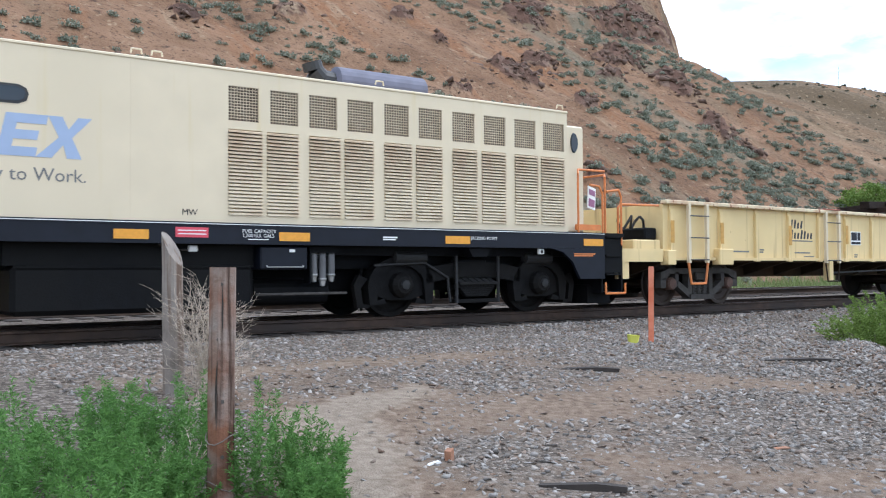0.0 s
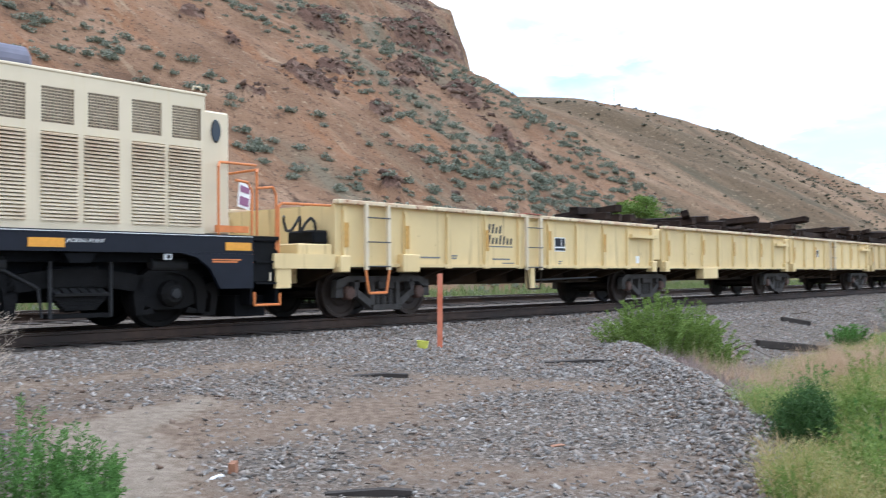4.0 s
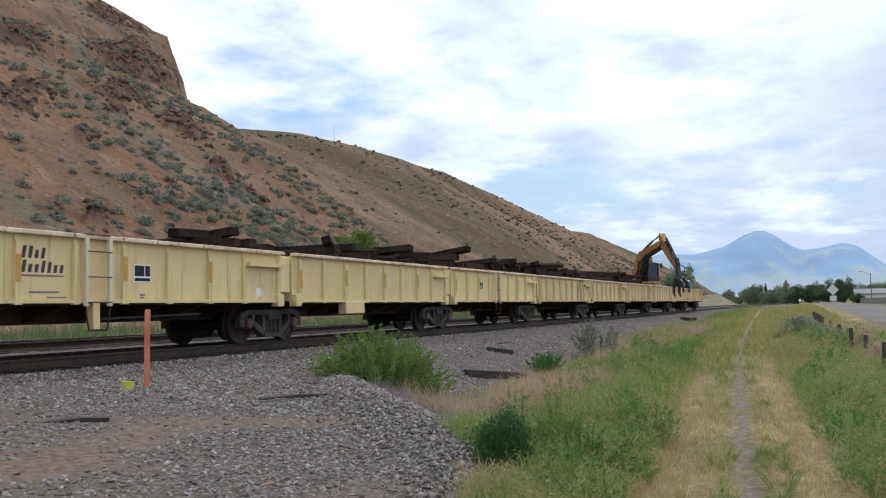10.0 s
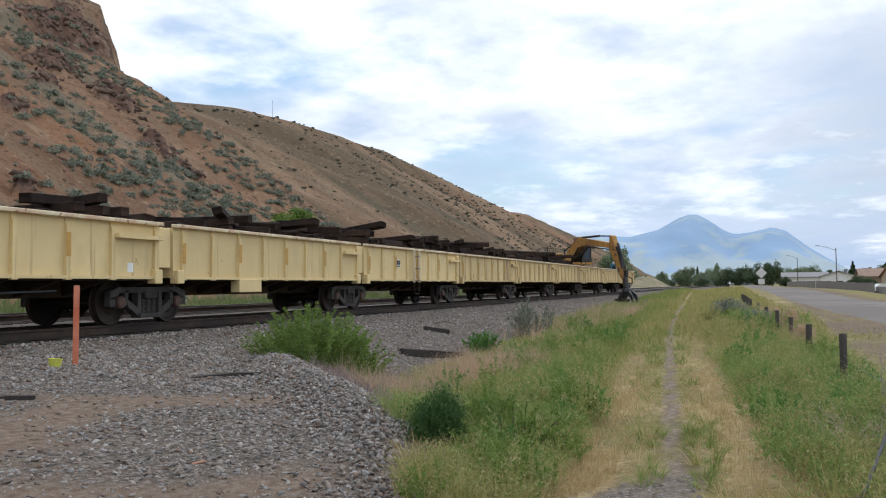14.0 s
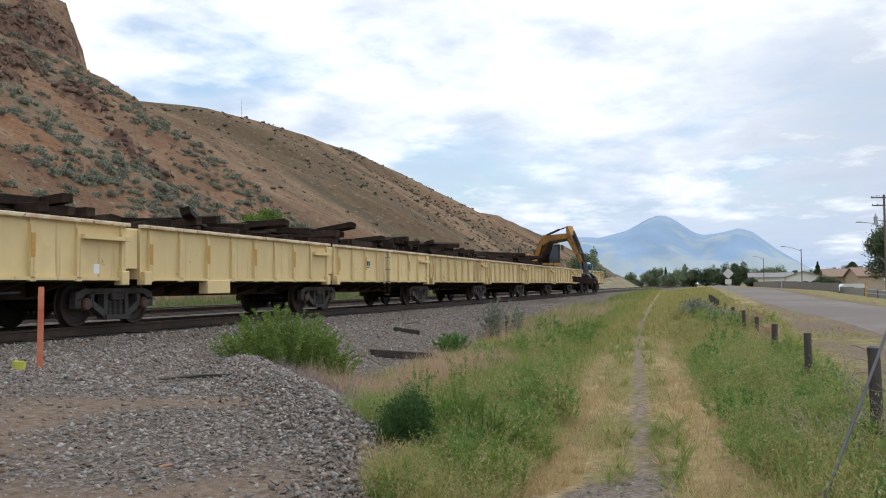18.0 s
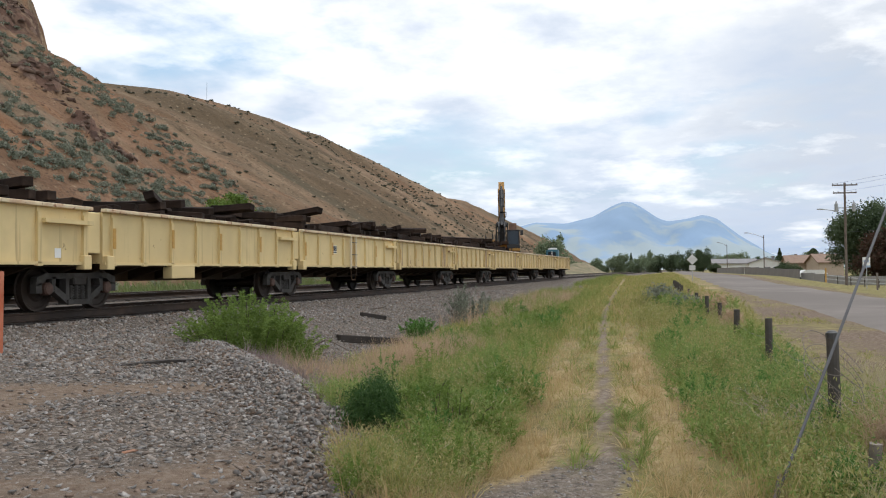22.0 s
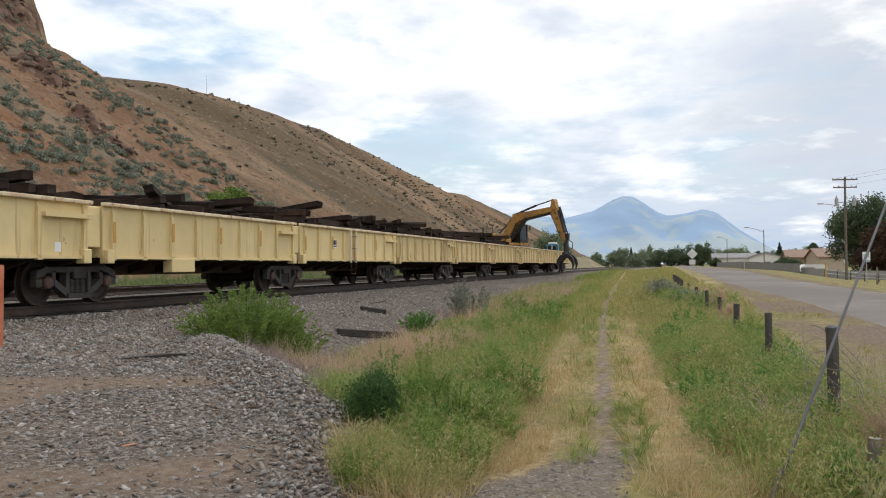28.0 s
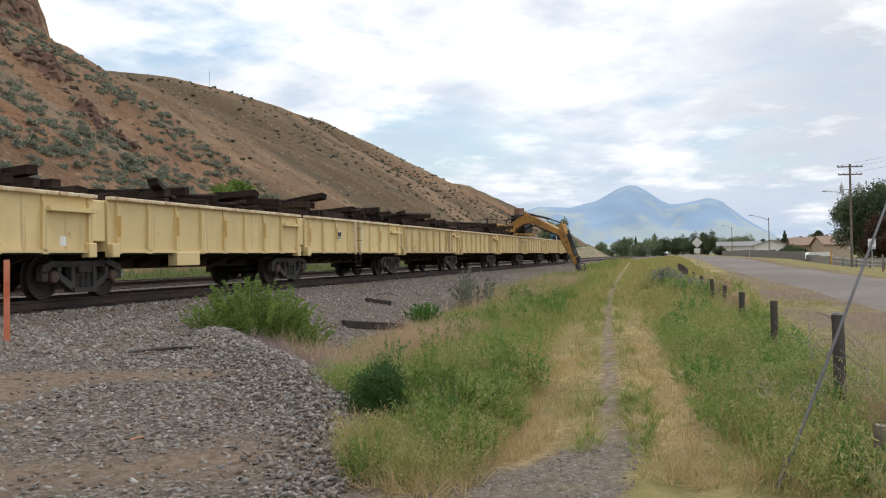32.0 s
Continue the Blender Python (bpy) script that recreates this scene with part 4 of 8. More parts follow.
def wheelset(parent, x, r, half=0.775, steel=None):
    e = new("wheelset")
    e.parent = parent
    e.matrix_basis = pose(x, 0, r)
    bm = bmesh.new()
    lathe(bm, wheel_profile(r), "Y", 28, (0, -half, 0))
    part("wheel", bm, steel or WHEEL, e)
    bm = bmesh.new()
    lathe(bm, [(-o, q) for o, q in wheel_profile(r)][::-1], "Y", 28, (0, half, 0))
    part("wheel", bm, steel or WHEEL, e)
    part("axle", tube(bmesh.new(), (0, -1.02, 0), (0, 1.02, 0), 0.085, seg=12), steel or WHEEL, e)
    return e


WHEELS = []     # wheelsets that turn: object, x, radius


def freight_truck():
    e = empty("freight_truck")
    r = 0.44
    for x in (-0.91, 0.91):
        WHEELS.append((wheelset(e, x, r), x, r))
    bm = bmesh.new()
    # cast frame: top chord, pedestals, sloping arms, spring seat, columns
    prism(bm, [(-1.22, 0.50), (-1.20, 0.66), (-0.95, 0.74), (0.95, 0.74), (1.20, 0.66), (1.22, 0.50), (1.08, 0.52), (0.92, 0.63), (-0.92, 0.63), (-1.08, 0.52)], -0.07, 0.07)
    for s in (-1, 1):
        prism(bm, [(s * 1.22, 0.36), (s * 1.22, 0.52), (s * 1.06, 0.56), (s * 1.06, 0.36)], -0.07, 0.07)
        prism(bm, [(s * 0.78, 0.36), (s * 0.78, 0.66), (s * 0.66, 0.68), (s * 0.70, 0.40)], -0.07, 0.07)
        prism(bm, [(s * 0.74, 0.52), (s * 0.70, 0.36), (s * 0.34, 0.14), (s * 0.28, 0.26)], -0.08, 0.08)
        prism(bm, [(s * 0.28, 0.14), (s * 0.28, 0.68), (s * 0.38, 0.68), (s * 0.40, 0.20)], -0.075, 0.075)
    prism(bm, [(-0.36, 0.12), (-0.36, 0.22), (0.36, 0.22), (0.36, 0.12)], -0.12, 0.12)
    f1 = part("side_frame", bm, TRUCK, e)
    f1.matrix_basis = pose(0, -1.0, 0)
    share("side_frame", f1, 0, 1.0, 0, e)
    bm = bmesh.new()
    for k in range(5):
        bmesh.ops.create_cone(bm, cap_ends=True, segments=10, radius1=0.075, radius2=0.075, depth=0.03, matrix=Matrix.Translation((0, 0, 0.25 + 0.052 * k)))
    tube(bm, (0, 0, 0.22), (0, 0, 0.50), 0.05, seg=8)
    sp = part("coil_spring", bm, TRUCK, e)
    sp.matrix_basis = pose(-0.17, -1.0, 0)
    for x, y in ((0, -1.0), (0.17, -1.0), (-0.17, 1.0), (0, 1.0), (0.17, 1.0)):
        share("coil_spring", sp, x, y, 0, e)
    part("bolster", box(boxm(-0.20, 0.20, -1.12, 1.12, 0.50, 0.66, bevel=0.02), -0.3, 0.3, -0.4, 0.4, 0.60, 0.80), TRUCK, e)
    bm = bmesh.new()
    lathe(bm, [(-0.06, 0.05), (-0.06, 0.10), (-0.03, 0.125), (0.10, 0.125), (0.10, 0.05)], "Y", 14)
    cap = part("bearing_cap", bm, RUSTCAP, e)
    cap.matrix_basis = pose(-0.91, -1.06, r)
    share("bearing_cap", cap, 0.91, -1.06, r, e)
    for x in (-0.5, 0.42):
        part("brake_beam", boxm(x, x + 0.08, -0.7, 0.7, 0.30, 0.38), UNDER, e)
    return tagged(e, "four-wheeled cast steel freight truck on the rail", "train truck", group="freight trucks")


RUSTCAP = mat("rust_red_bearing_cap", (0.10, 0.055, 0.04), 0.7, vary=0.3, scale=12)


def ladder(parent, x0, x1, z0, z1, y, stirrup=True):
    bm = bmesh.new()
    for x in (x0, x1):
        box(bm, x - 0.035, x + 0.035, y - 0.03, y + 0.03, z0, z1)
    lad = part("ladder", bm, CREAM, parent)
    n = 3
    for i in range(n):
        z = z0 + 0.06 + (z1 - z0 - 0.3) * i / (n - 1)
        part("rung", tube(bmesh.new(), (x0, y - 0.05, z), (x1, y - 0.05, z), 0.012, seg=6), STEELROPE, lad)
    if stirrup:
        part("stirrup", pipe(bmesh.new(), [(x0 - 0.02, y, z0), (x0 + 0.06, y, z0 - 0.40), (x1 - 0.06, y, z0 - 0.40), (x1 + 0.02, y, z0)], 0.024 if x1 < 2 else 0.016), ORANGE if x1 < 2 else UNDER, parent, "orange step stirrup" if x1 < 2 else "rusty step bar")


def gondola(x0, x1, posts, amber, ladders=(), ledge=None, texts=(), plates=(), low_box=None, side_mat=None, label=""):
    """Open-topped steel wagon from x0 to x1; its own zero is x0."""
    e = empty("gondola_car")
    Ln = x1 - x0
    sm = side_mat or CREAM_OLD
    zb, zt = 0.92, 1.95
    for s in (-1, 1):
        part("side_wall", boxm(0, Ln, s * 1.44 - 0.012, s * 1.44 + 0.012, zb, zt), sm, e)
    for a in (0, Ln - 0.03):
        part("end_wall", boxm(a, a + 0.03, -1.428, 1.428, zb, zt), sm, e)
    part("floor_plate", boxm(0.03, Ln - 0.03, -1.428, 1.428, zb + 0.02, zb + 0.06), UNDER, e)
    for s in (-1, 1):
        part("top_rim", boxm(-0.02, Ln + 0.02, s * 1.49 - 0.075, s * 1.49 + 0.075, zt, zt + 0.075, bevel=0.012), CREAM_EDGE, e, "scraped pale rim with rust marks")
        part("bottom_flange", boxm(0, Ln, s * 1.484 - 0.03, s * 1.484 + 0.03, zb - 0.03, zb + 0.03), sm, e)
    # posts with a tapering foot
    bm = bmesh.new()
    prism(bm, [(-0.055, 0.0), (-0.045, zt - zb - 0.10), (0.045, zt - zb - 0.10), (0.055, 0.0)], -0.062, 0.0)
    box(bm, -0.045, 0.045, -0.03, 0.0, zt - zb - 0.10, zt - zb)
    box(bm, -0.07, 0.07, -0.07, 0.0, -0.05, 0.0)
    first = None
    for p in posts:
        if first is None:
            first = part("post", bm, sm, e)
            first.matrix_basis = pose(p - x0, -1.452, zb)
        else:
            share("post", first, p - x0, -1.452, zb, e)
        share("post", first, p - x0, 1.452, zb, e, 180)
    strip = None
    for p, z0 in amber:
        if strip is None:
            strip = part("reflector_strip", boxm(-0.05, 0.05, -0.004, 0.004, 0, 0.42), AMBER_OLD, e, "faded amber reflector strip")
            strip.matrix_basis = pose(p - x0, -1.521, z0)
        else:
            share("reflector_strip", strip, p - x0, -1.521, z0, e)
    # underframe: centre sill, sloping braces under each post
    bm = box(boxm(0.2, Ln - 0.2, -0.38, 0.38, 0.55, zb - 0.03), 0.1, Ln - 0.1, -1.40, 1.40, zb - 0.06, zb - 0.031)
    part("centre_sill", bm, UNDER, e)
    brace = None
    for p in posts:
        if brace is None:
            bm = bmesh.new()
            a = [bm.verts.new(v) for v in ((-0.06, -1.46, zb - 0.03), (0.06, -1.46, zb - 0.03), (0.06, -0.38, 0.58), (-0.06, -0.38, 0.58))]
            b = [bm.verts.new((v.co.x, v.co.y, zb - 0.03)) for v in a[2:]]
            bm.faces.new(a)
            bm.faces.new((a[0], a[3], b[1])); bm.faces.new((a[1], b[0], a[2]))
            brace = part("brace", bm, UNDER, e)
            brace.matrix_basis = pose(p - x0, 0, 0)
        else:
            share("brace", brace, p - x0, 0, 0, e)
    for l0, l1 in ladders:
        ladder(e, l0 - x0, l1 - x0, 0.84, 1.98, -1.56)
    if ledge:
        a, b = ledge[0] - x0, ledge[1] - x0
        part("ledge", prism(bmesh.new(), [(a, 1.66), (a, 1.74), (b, 1.74), (b, 1.66)], -1.60, -1.452), sm, e)
    for a, b in ((0.02, 0.26), (Ln - 0.26, Ln - 0.02)):
        part("corner_block", boxm(a, b, -1.56, -1.36, 0.80, 1.08, bevel=0.015), sm, e)
    if low_box:
        part("jacking_pad", boxm(low_box[0] - x0, low_box[1] - x0, -1.54, -1.30, 0.60, 0.91, bevel=0.012), sm, e)
    for t in texts:
        words("lettering", t[0], t[1], t[4] if len(t) > 4 else INK, e, t[2] - x0, -1.4535, t[3])
    for p in plates:
        a, z, w, h = p[0] - x0, p[1], p[2] * 0.84, p[3] * 0.88
        pl = part("placard", boxm(a, a + w, -1.459, -1.4535, z, z + h), WHITE, e, "white placard with dark panels")
        k = 0.02
        part("panel", boxm(a + k, a + w * 0.60, -1.462, -1.4592, z + h * 0.34, z + h - k), NAVY, pl)
        part("panel", boxm(a + w * 0.66, a + w - k, -1.462, -1.4592, z + h * 0.34, z + h - k), NAVY, pl)
        part("panel", boxm(a + k, a + w - k, -1.462, -1.4592, z + k, z + h * 0.24), NAVY, pl)
    tagged(e, label, "gondola car", group="gondola cars of the train")
    return runs(e, x0)


def bars(parent, x, y, z, w, h, n, material=GREYINK):
    """Unreadable small print as plain bars."""
    for i in range(n):
        part("print_bar", boxm(x, x + w * (1 - 0.12 * (i % 2)), y - 0.003, y, z - i * h * 1.6, z - i * h * 1.6 + h), material, parent)


# first wagon, with its open end platform behind the locomotive
g0 = gondola(13.6, 24.98, [13.80, 15.32, 16.52, 17.70, 18.86, 19.98, 21.15, 22.36, 23.53, 24.82], [(13.80, 1.22), (15.32, 1.22), (17.70, 1.22), (19.98, 1.28), (22.36, 1.28)],
             ladders=[(14.23, 14.78), (19.02, 19.55)], ledge=(23.58, 24.96), side_mat=CREAM_OLD,
             plates=[(20.25, 1.26, 0.52, 0.36)],
             label="cream steel gondola car with ladders and a dark side mark")


def slanted_mark(parent, x, y, z, heights, pitch=0.125):
    """A painted mark of plain leaning blocks."""
    b = bmesh.new()
    for i, h in enumerate(heights):
        a, w = x + i * pitch, 0.07
        b.faces.new([b.verts.new((u, y, v)) for u, v in [(a, z), (a + w, z), (a + w + 0.2 * h, z + h), (a + 0.2 * h, z + h)]])
    part("painted_mark", b, INK, parent, "dark painted mark of leaning blocks")


slanted_mark(g0, 17.80 - 13.6, -1.4535, 1.59, (0.19, 0.19, 0.13, 0.17))
slanted_mark(g0, 17.80 - 13.6, -1.4535, 1.37, (0.19, 0.13, 0.13, 0.19, 0.17, 0.13, 0.13))
bars(g0, 17.8 - 13.6, -1.4535, 1.31, 0.85, 0.025, 1)
bars(g0, 16.5 - 13.6 + 0.1, -1.4535, 1.10, 0.22, 0.03, 2)
bars(g0, 15.7 - 13.6, -1.4535, 1.06, 0.6, 0.03, 1)
bars(g0, 17.95 - 13.6, -1.4535, 1.05, 0.6, 0.03, 1)
bars(g0, 18.3 - 13.6, -1.4535, 0.97, 0.4, 0.025, 1)
bars(g0, 20.4 - 13.6, -1.4535, 1.02, 0.14, 0.03, 2)
part("data_plate", boxm(24.0 - 13.6, 24.17 - 13.6, -1.458, -1.4535, 1.02, 1.20), WHITE, g0)
part("jacking_pad", boxm(15.13 - 13.6, 15.58 - 13.6, -1.60, -1.40, 0.80, 1.12, bevel=0.015), CREAM_OLD, g0)
bm = box(boxm(-1.30, 0.0, -1.42, 1.42, 0.98, 1.06), -1.30, -0.02, -0.5, 0.5, 0.62, 0.98)
box(bm, -1.25, -0.95, -1.45, -1.38, 0.55, 1.06); box(bm, -1.30, -0.02, -1.47, -1.42, 0.86, 1.10)
part("end_platform", bm, CREAM_OLD, g0, "cream end platform with worn deck")
part("far_board", boxm(-1.95, -0.05, 1.36, 1.42, 1.10, 1.86), CREAM, g0)
part("platform_locker", boxm(-0.78, -0.03, -1.42, -0.2, 1.062, 1.27, bevel=0.02), CREAM_OLD, g0)
part("dark_gear_box", boxm(-0.40, -0.06, -1.36, -0.7, 1.272, 1.50, bevel=0.03), BLACK, g0)
part("air_hose", pipe(bmesh.new(), [(-1.32, -0.3, 0.86), (-1.45, -0.35, 0.70), (-1.50, -0.36, 0.52), (-1.38, -0.3, 0.36)], 0.03), MACHINE, g0)
part("cut_lever", pipe(bmesh.new(), [(-1.33, -1.40, 0.80), (-1.36, -1.44, 0.68), (-1.36, -0.4, 0.68)], 0.014), CREAM, g0)
part("end_railing", pipe(bmesh.new(), [(-1.15, -1.38, 1.06), (-1.15, -1.38, 1.84), (-1.08, -1.38, 1.90), (-0.03, -1.38, 1.92)], 0.022), ORANGE, g0, "orange tube railing")
hose = bmesh.new()
pipe(hose, [(-0.72 + 0.055 * i, -1.0 + 0.08 * math.sin(i), 1.60 + 0.13 * math.cos(i * 1.25)) for i in range(13)], 0.026)
part("hose_coil", hose, MACHINE, g0)

RUSTRED = mat("rust_red_plate", (0.36, 0.12, 0.08), 0.7, vary=0.2, scale=8)
part("joint_cover", boxm(19.0 - 13.6, 19.58 - 13.6, -1.59, -1.40, 2.027, 2.05, bevel=0.005), RUSTRED, g0, "rust-red plate on the rim")
part("hanging_bracket", boxm(19.22 - 13.6, 19.38 - 13.6, -1.52, -1.36, 0.45, 0.89, bevel=0.01), CREAM_OLD, g0)
part("train_line_pipe", pipe(bmesh.new(), [(19.4 - 13.6, -1.3, 0.62), (22.3 - 13.6, -1.3, 0.68)], 0.02), MACHINE, g0)

FIRST, STEP = 25.2, 9.70
for k in range(8):
    a, b = FIRST + STEP * k + 0.24, FIRST + STEP * (k + 1) - 0.22
    n = 9
    ps = [a + 0.30 + (b - a - 0.42) * i / (n - 1) for i in range(n)]
    far = k >= 4
    gondola(a, b, ps, [] if far else [(ps[0], 1.22), (ps[2], 1.28), (ps[4], 1.28), (ps[6], 1.28)],
            ladders=[(ps[4] - 0.62, ps[4] - 0.12)] if k == 1 else [], ledge=(ps[-2] + 0.06, b - 0.02),
            plates=[(ps[3] - 0.95, 1.34, 0.42, 0.30)] if k == 1 else [], low_box=(27.86 + STEP * k, 28.85 + STEP * k) if k in (0,) else None,
            side_mat=CREAM_RUST if k in (2, 3, 4, 5, 6, 7) else None,
            label=("weathered cream gondola car loaded with old sleepers" if k < 5 else "weathered cream gondola car carrying the excavator on its rims" if k == 5 else "weathered cream gondola car near the end of the train"))
    # plated knuckle between two wagons
    j = empty("articulation_joint")
    bm = box(boxm(-0.21, 0.21, -1.42, 1.42, 1.12, 1.94, bevel=0.015), -0.21, 0.21, -0.5, 0.5, 0.70, 1.12)
    part("cover_plate", bm, CREAM_OLD, j)
    tagged(j, "grey-cream plated joint between two gondola cars", "train coupling", group="wagon joints")
    runs(j, FIRST + STEP * k)

tr0 = freight_truck()
runs(tr0, 15.2)
for k in range(9):
    x = FIRST + STEP * k if k < 8 else FIRST + STEP * 8 - 1.6
    c = copy_thing(tr0, pose(x, TRACK_Y, 0))
    MOVED.append((c, x, TRACK_Y, 0.0))
    if k < 3:
        for w in c.children:
            if w.name.startswith("wheelset"):
                WHEELS.append((w, w.location.x, 0.44))


# ---- locomotive ----
def locomotive():
    """Its own zero lies at train x 0."""
    e = empty("locomotive")
    hood_y = 1.50
    # hood shell with the grille openings left open
    tops = [(4.9, 5.33), (5.5, 5.92), (6.09, 6.53), (6.7, 7.13), (7.32, 7.75), (7.93, 8.36), (8.56, 8.99), (9.18, 9.62), (9.81, 10.26), (10.43, 10.90)]
    lows = [(a - (0.0 if i % 2 == 0 else 0.05), b + (0.05 if i % 2 == 0 else 0.0)) for i, (a, b) in enumerate(tops)]
    z0, z1, z2, z3, zt = 1.47, 2.62, 2.73, 3.20, 3.39
    bm = bmesh.new()
    box(bm, -5.0, 4.9, -hood_y, -hood_y + 0.03, 1.36, zt)

    def panel(cols, za, zb):
        xs = [4.9] + [v for c in cols for v in c] + [10.97]
        for i in range(0, len(xs), 2):
            if xs[i + 1] - xs[i] > 0.002:
                box(bm, xs[i], xs[i + 1], -hood_y, -hood_y + 0.03, za, zb)
    box(bm, 4.9, 10.97, -hood_y, -hood_y + 0.03, 1.36, z0)
    panel(lows, z0, z1)
    box(bm, 4.9, 10.97, -hood_y, -hood_y + 0.03, z1, z2)
    panel(tops, z2, z3)
    box(bm, 4.9, 10.97, -hood_y, -hood_y + 0.03, z3, zt)
    box(bm, -5.0, 10.97, hood_y - 0.03, hood_y, 1.36, zt)
    box(bm, 10.94, 10.97, -hood_y + 0.03, hood_y - 0.03, 1.36, zt)
    box(bm, -5.0, -4.97, -hood_y + 0.03, hood_y - 0.03, 1.36, zt)
    hood = part("hood", bm, CREAM, e, "cream painted steel hood")
    prism_bm = bmesh.new()
    box(prism_bm, -5.02, 10.99, -hood_y - 0.012, hood_y + 0.012, zt, zt + 0.045, bevel=0.012)
    part("roof", prism_bm, CREAM, e)
    # dark sheet behind the openings, standing in for the shade inside the hood
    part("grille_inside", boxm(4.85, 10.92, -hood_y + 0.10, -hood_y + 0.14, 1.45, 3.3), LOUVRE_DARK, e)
    part("panel_seam", boxm(4.52 - 0.9, 4.53 - 0.9, -hood_y - 0.003, -hood_y, 1.38, 3.37), CREAM, e)
    # angled slats of the lower louvres
    def slats(w, count, za, zb, name):
        b = bmesh.new()
        st = (zb - za) / count
        for i in range(count):
            z = za + st * i
            vs = [b.verts.new(v) for v in ((0, -0.024, z + st * 0.46), (w, -0.024, z + st * 0.46), (w, 0.03, z + st * 1.0), (0, 0.03, z + st * 1.0), (0, -0.024, z), (w, -0.024, z), (w, 0.03, z + st * 0.55), (0, 0.03, z + st * 0.55))]
            for f in ((0, 1, 2, 3), (7, 6, 5, 4), (0, 4, 5, 1), (0, 3, 7, 4), (1, 5, 6, 2)):
                b.faces.new([vs[q] for q in f])
        return b
    first = {}
    for a, b2 in lows:
        w = round(b2 - a, 3)
        if w not in first:
            first[w] = part("louvre", slats(b2 - a, 24, z0, z1, "louvre"), LOUVRE, e)
            first[w].matrix_basis = pose(a, -hood_y, 0)
        else:
            share("louvre", first[w], a, -hood_y, 0, e)
    mesh_first = None
    for i, (a, b2) in enumerate(tops):
        w = b2 - a
        bmg = bmesh.new()
        for k in range(13):
            z = z2 + (z3 - z2) * k / 12
            box(bmg, 0, w, 0.002, 0.012, z - 0.0055, z + 0.0055)
        for k in range(11):
            x = w * k / 10
            box(bmg, x - 0.004, x + 0.004, 0.004, 0.014, z2, z3)
        if mesh_first is None:
            mesh_first = part("grille", bmg, LOUVRE, e)
            mesh_first.matrix_basis = pose(a, -hood_y, 0)
        else:
            bmg.free()
            share("grille", mesh_first, a, -hood_y, 0, e)
    # narrower end of the hood with its oval window
    part("hood_end", boxm(10.97, 11.46, -1.40, 1.40, 1.36, 3.22, bevel=0.03), CREAM, e)
    bm = bmesh.new()
    lathe(bm, [(-0.02, 0.075), (0.0, 0.085)], "Y", 16)
    win = part("oval_window", bm, GLASS_DARK, e)
    win.matrix_basis = pose(11.22, -1.405, 2.92) @ Matrix.Diagonal((1, 1, 2.1, 1))
    # roomy slot window
    bm = bmesh.new()
    prism(bm, [(1.2, 2.72), (2.32, 2.72), (2.39, 2.75), (2.41, 2.81), (2.39, 2.86), (2.32, 2.89), (1.2, 2.89)], -0.01, 0.01)
    w2 = part("slot_window", bm, GLASS_DARK, e)
    w2.matrix_basis = pose(0, -hood_y - 0.004, 0)
    bm = bmesh.new()
    prism(bm, [(1.17, 2.69), (2.33, 2.69), (2.42, 2.73), (2.445, 2.81), (2.42, 2.88), (2.33, 2.92), (1.17, 2.92)], -0.006, 0.006)
    w3 = part("window_frame", bm, MACHINE, e)
    w3.matrix_basis = pose(0, -hood_y - 0.001, 0)
    # deck edge and skirt
    part("deck_edge", boxm(-5.2, 11.78, -1.565, 1.565, 1.315, 1.362), NAVY, e)
    part("edge_stripe", boxm(-5.2, 11.78, -1.570, -1.5655, 1.335, 1.345), WHITE, e)
    part("frame_skirt", box(boxm(-5.2, 11.78, -1.56, -1.50, 1.08, 1.315), -5.2, 11.78, 1.50, 1.56, 1.08, 1.315), NAVY, e, "dark navy frame skirt")
    bm = bmesh.new()
    prism(bm, [(10.55, 1.078), (10.80, 1.02), (11.02, 0.86), (11.14, 0.66), (11.20, 0.56), (11.78, 0.56), (11.78, 1.078)], -1.56, -1.50)
    part("corner_skirt", bm, NAVY, e)
    part("inner_frame", box(boxm(-5.0, 11.6, -0.9, 0.9, 0.75, 1.31), 5.9, 11.4, -1.2, 1.2, 0.95, 1.31), BLACK, e)
    for a, b2 in ((3.40, 3.83), (5.60, 6.06), (8.37, 8.84), (11.28, 11.74)):
        part("side_reflector", boxm(a, b2, -1.568, -1.5605, 1.13, 1.25), AMBER, e, "amber reflector plate")
    sg = part("warning_plate", boxm(4.17, 4.60, -1.568, -1.5605, 1.16, 1.29), RED, e, "red warning plate with white print")
    for k in range(2):
        part("print_bar", boxm(4.20, 4.57, -1.570, -1.5685, 1.197 + 0.045 * k, 1.211 + 0.045 * k), WHITE, sg)
    words("lettering", "FUEL CAPACITY", 0.068, WHITE, e, 5.07, -1.562, 1.235)
    words("lettering", "1,200 U.S. GALS", 0.068, WHITE, e, 5.07, -1.562, 1.175)
    bars(e, 5.15, -1.5605, 1.14, 0.3, 0.012, 1, WHITE)
    words("lettering", "JACKING POINT", 0.072, WHITE, e, 8.86, -1.562, 1.20)
    bars(e, 7.25, -1.5605, 1.20, 0.25, 0.02, 2, WHITE)
    bars(e, 11.05, -1.5605, 0.98, 0.5, 0.02, 2, ORANGE)
    words("lettering", "MW", 0.115, INK, e, 4.27, -hood_y - 0.003, 1.45)
    words("lettering", "Ready to Work.", 0.225, GREYINK, e, 1.62, -hood_y - 0.003, 1.80)
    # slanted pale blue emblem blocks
    bm = bmesh.new()
    def slab(pts):
        prism(bm, pts, -hood_y - 0.004, -hood_y - 0.001)
    zl, zh = 2.08, 2.58
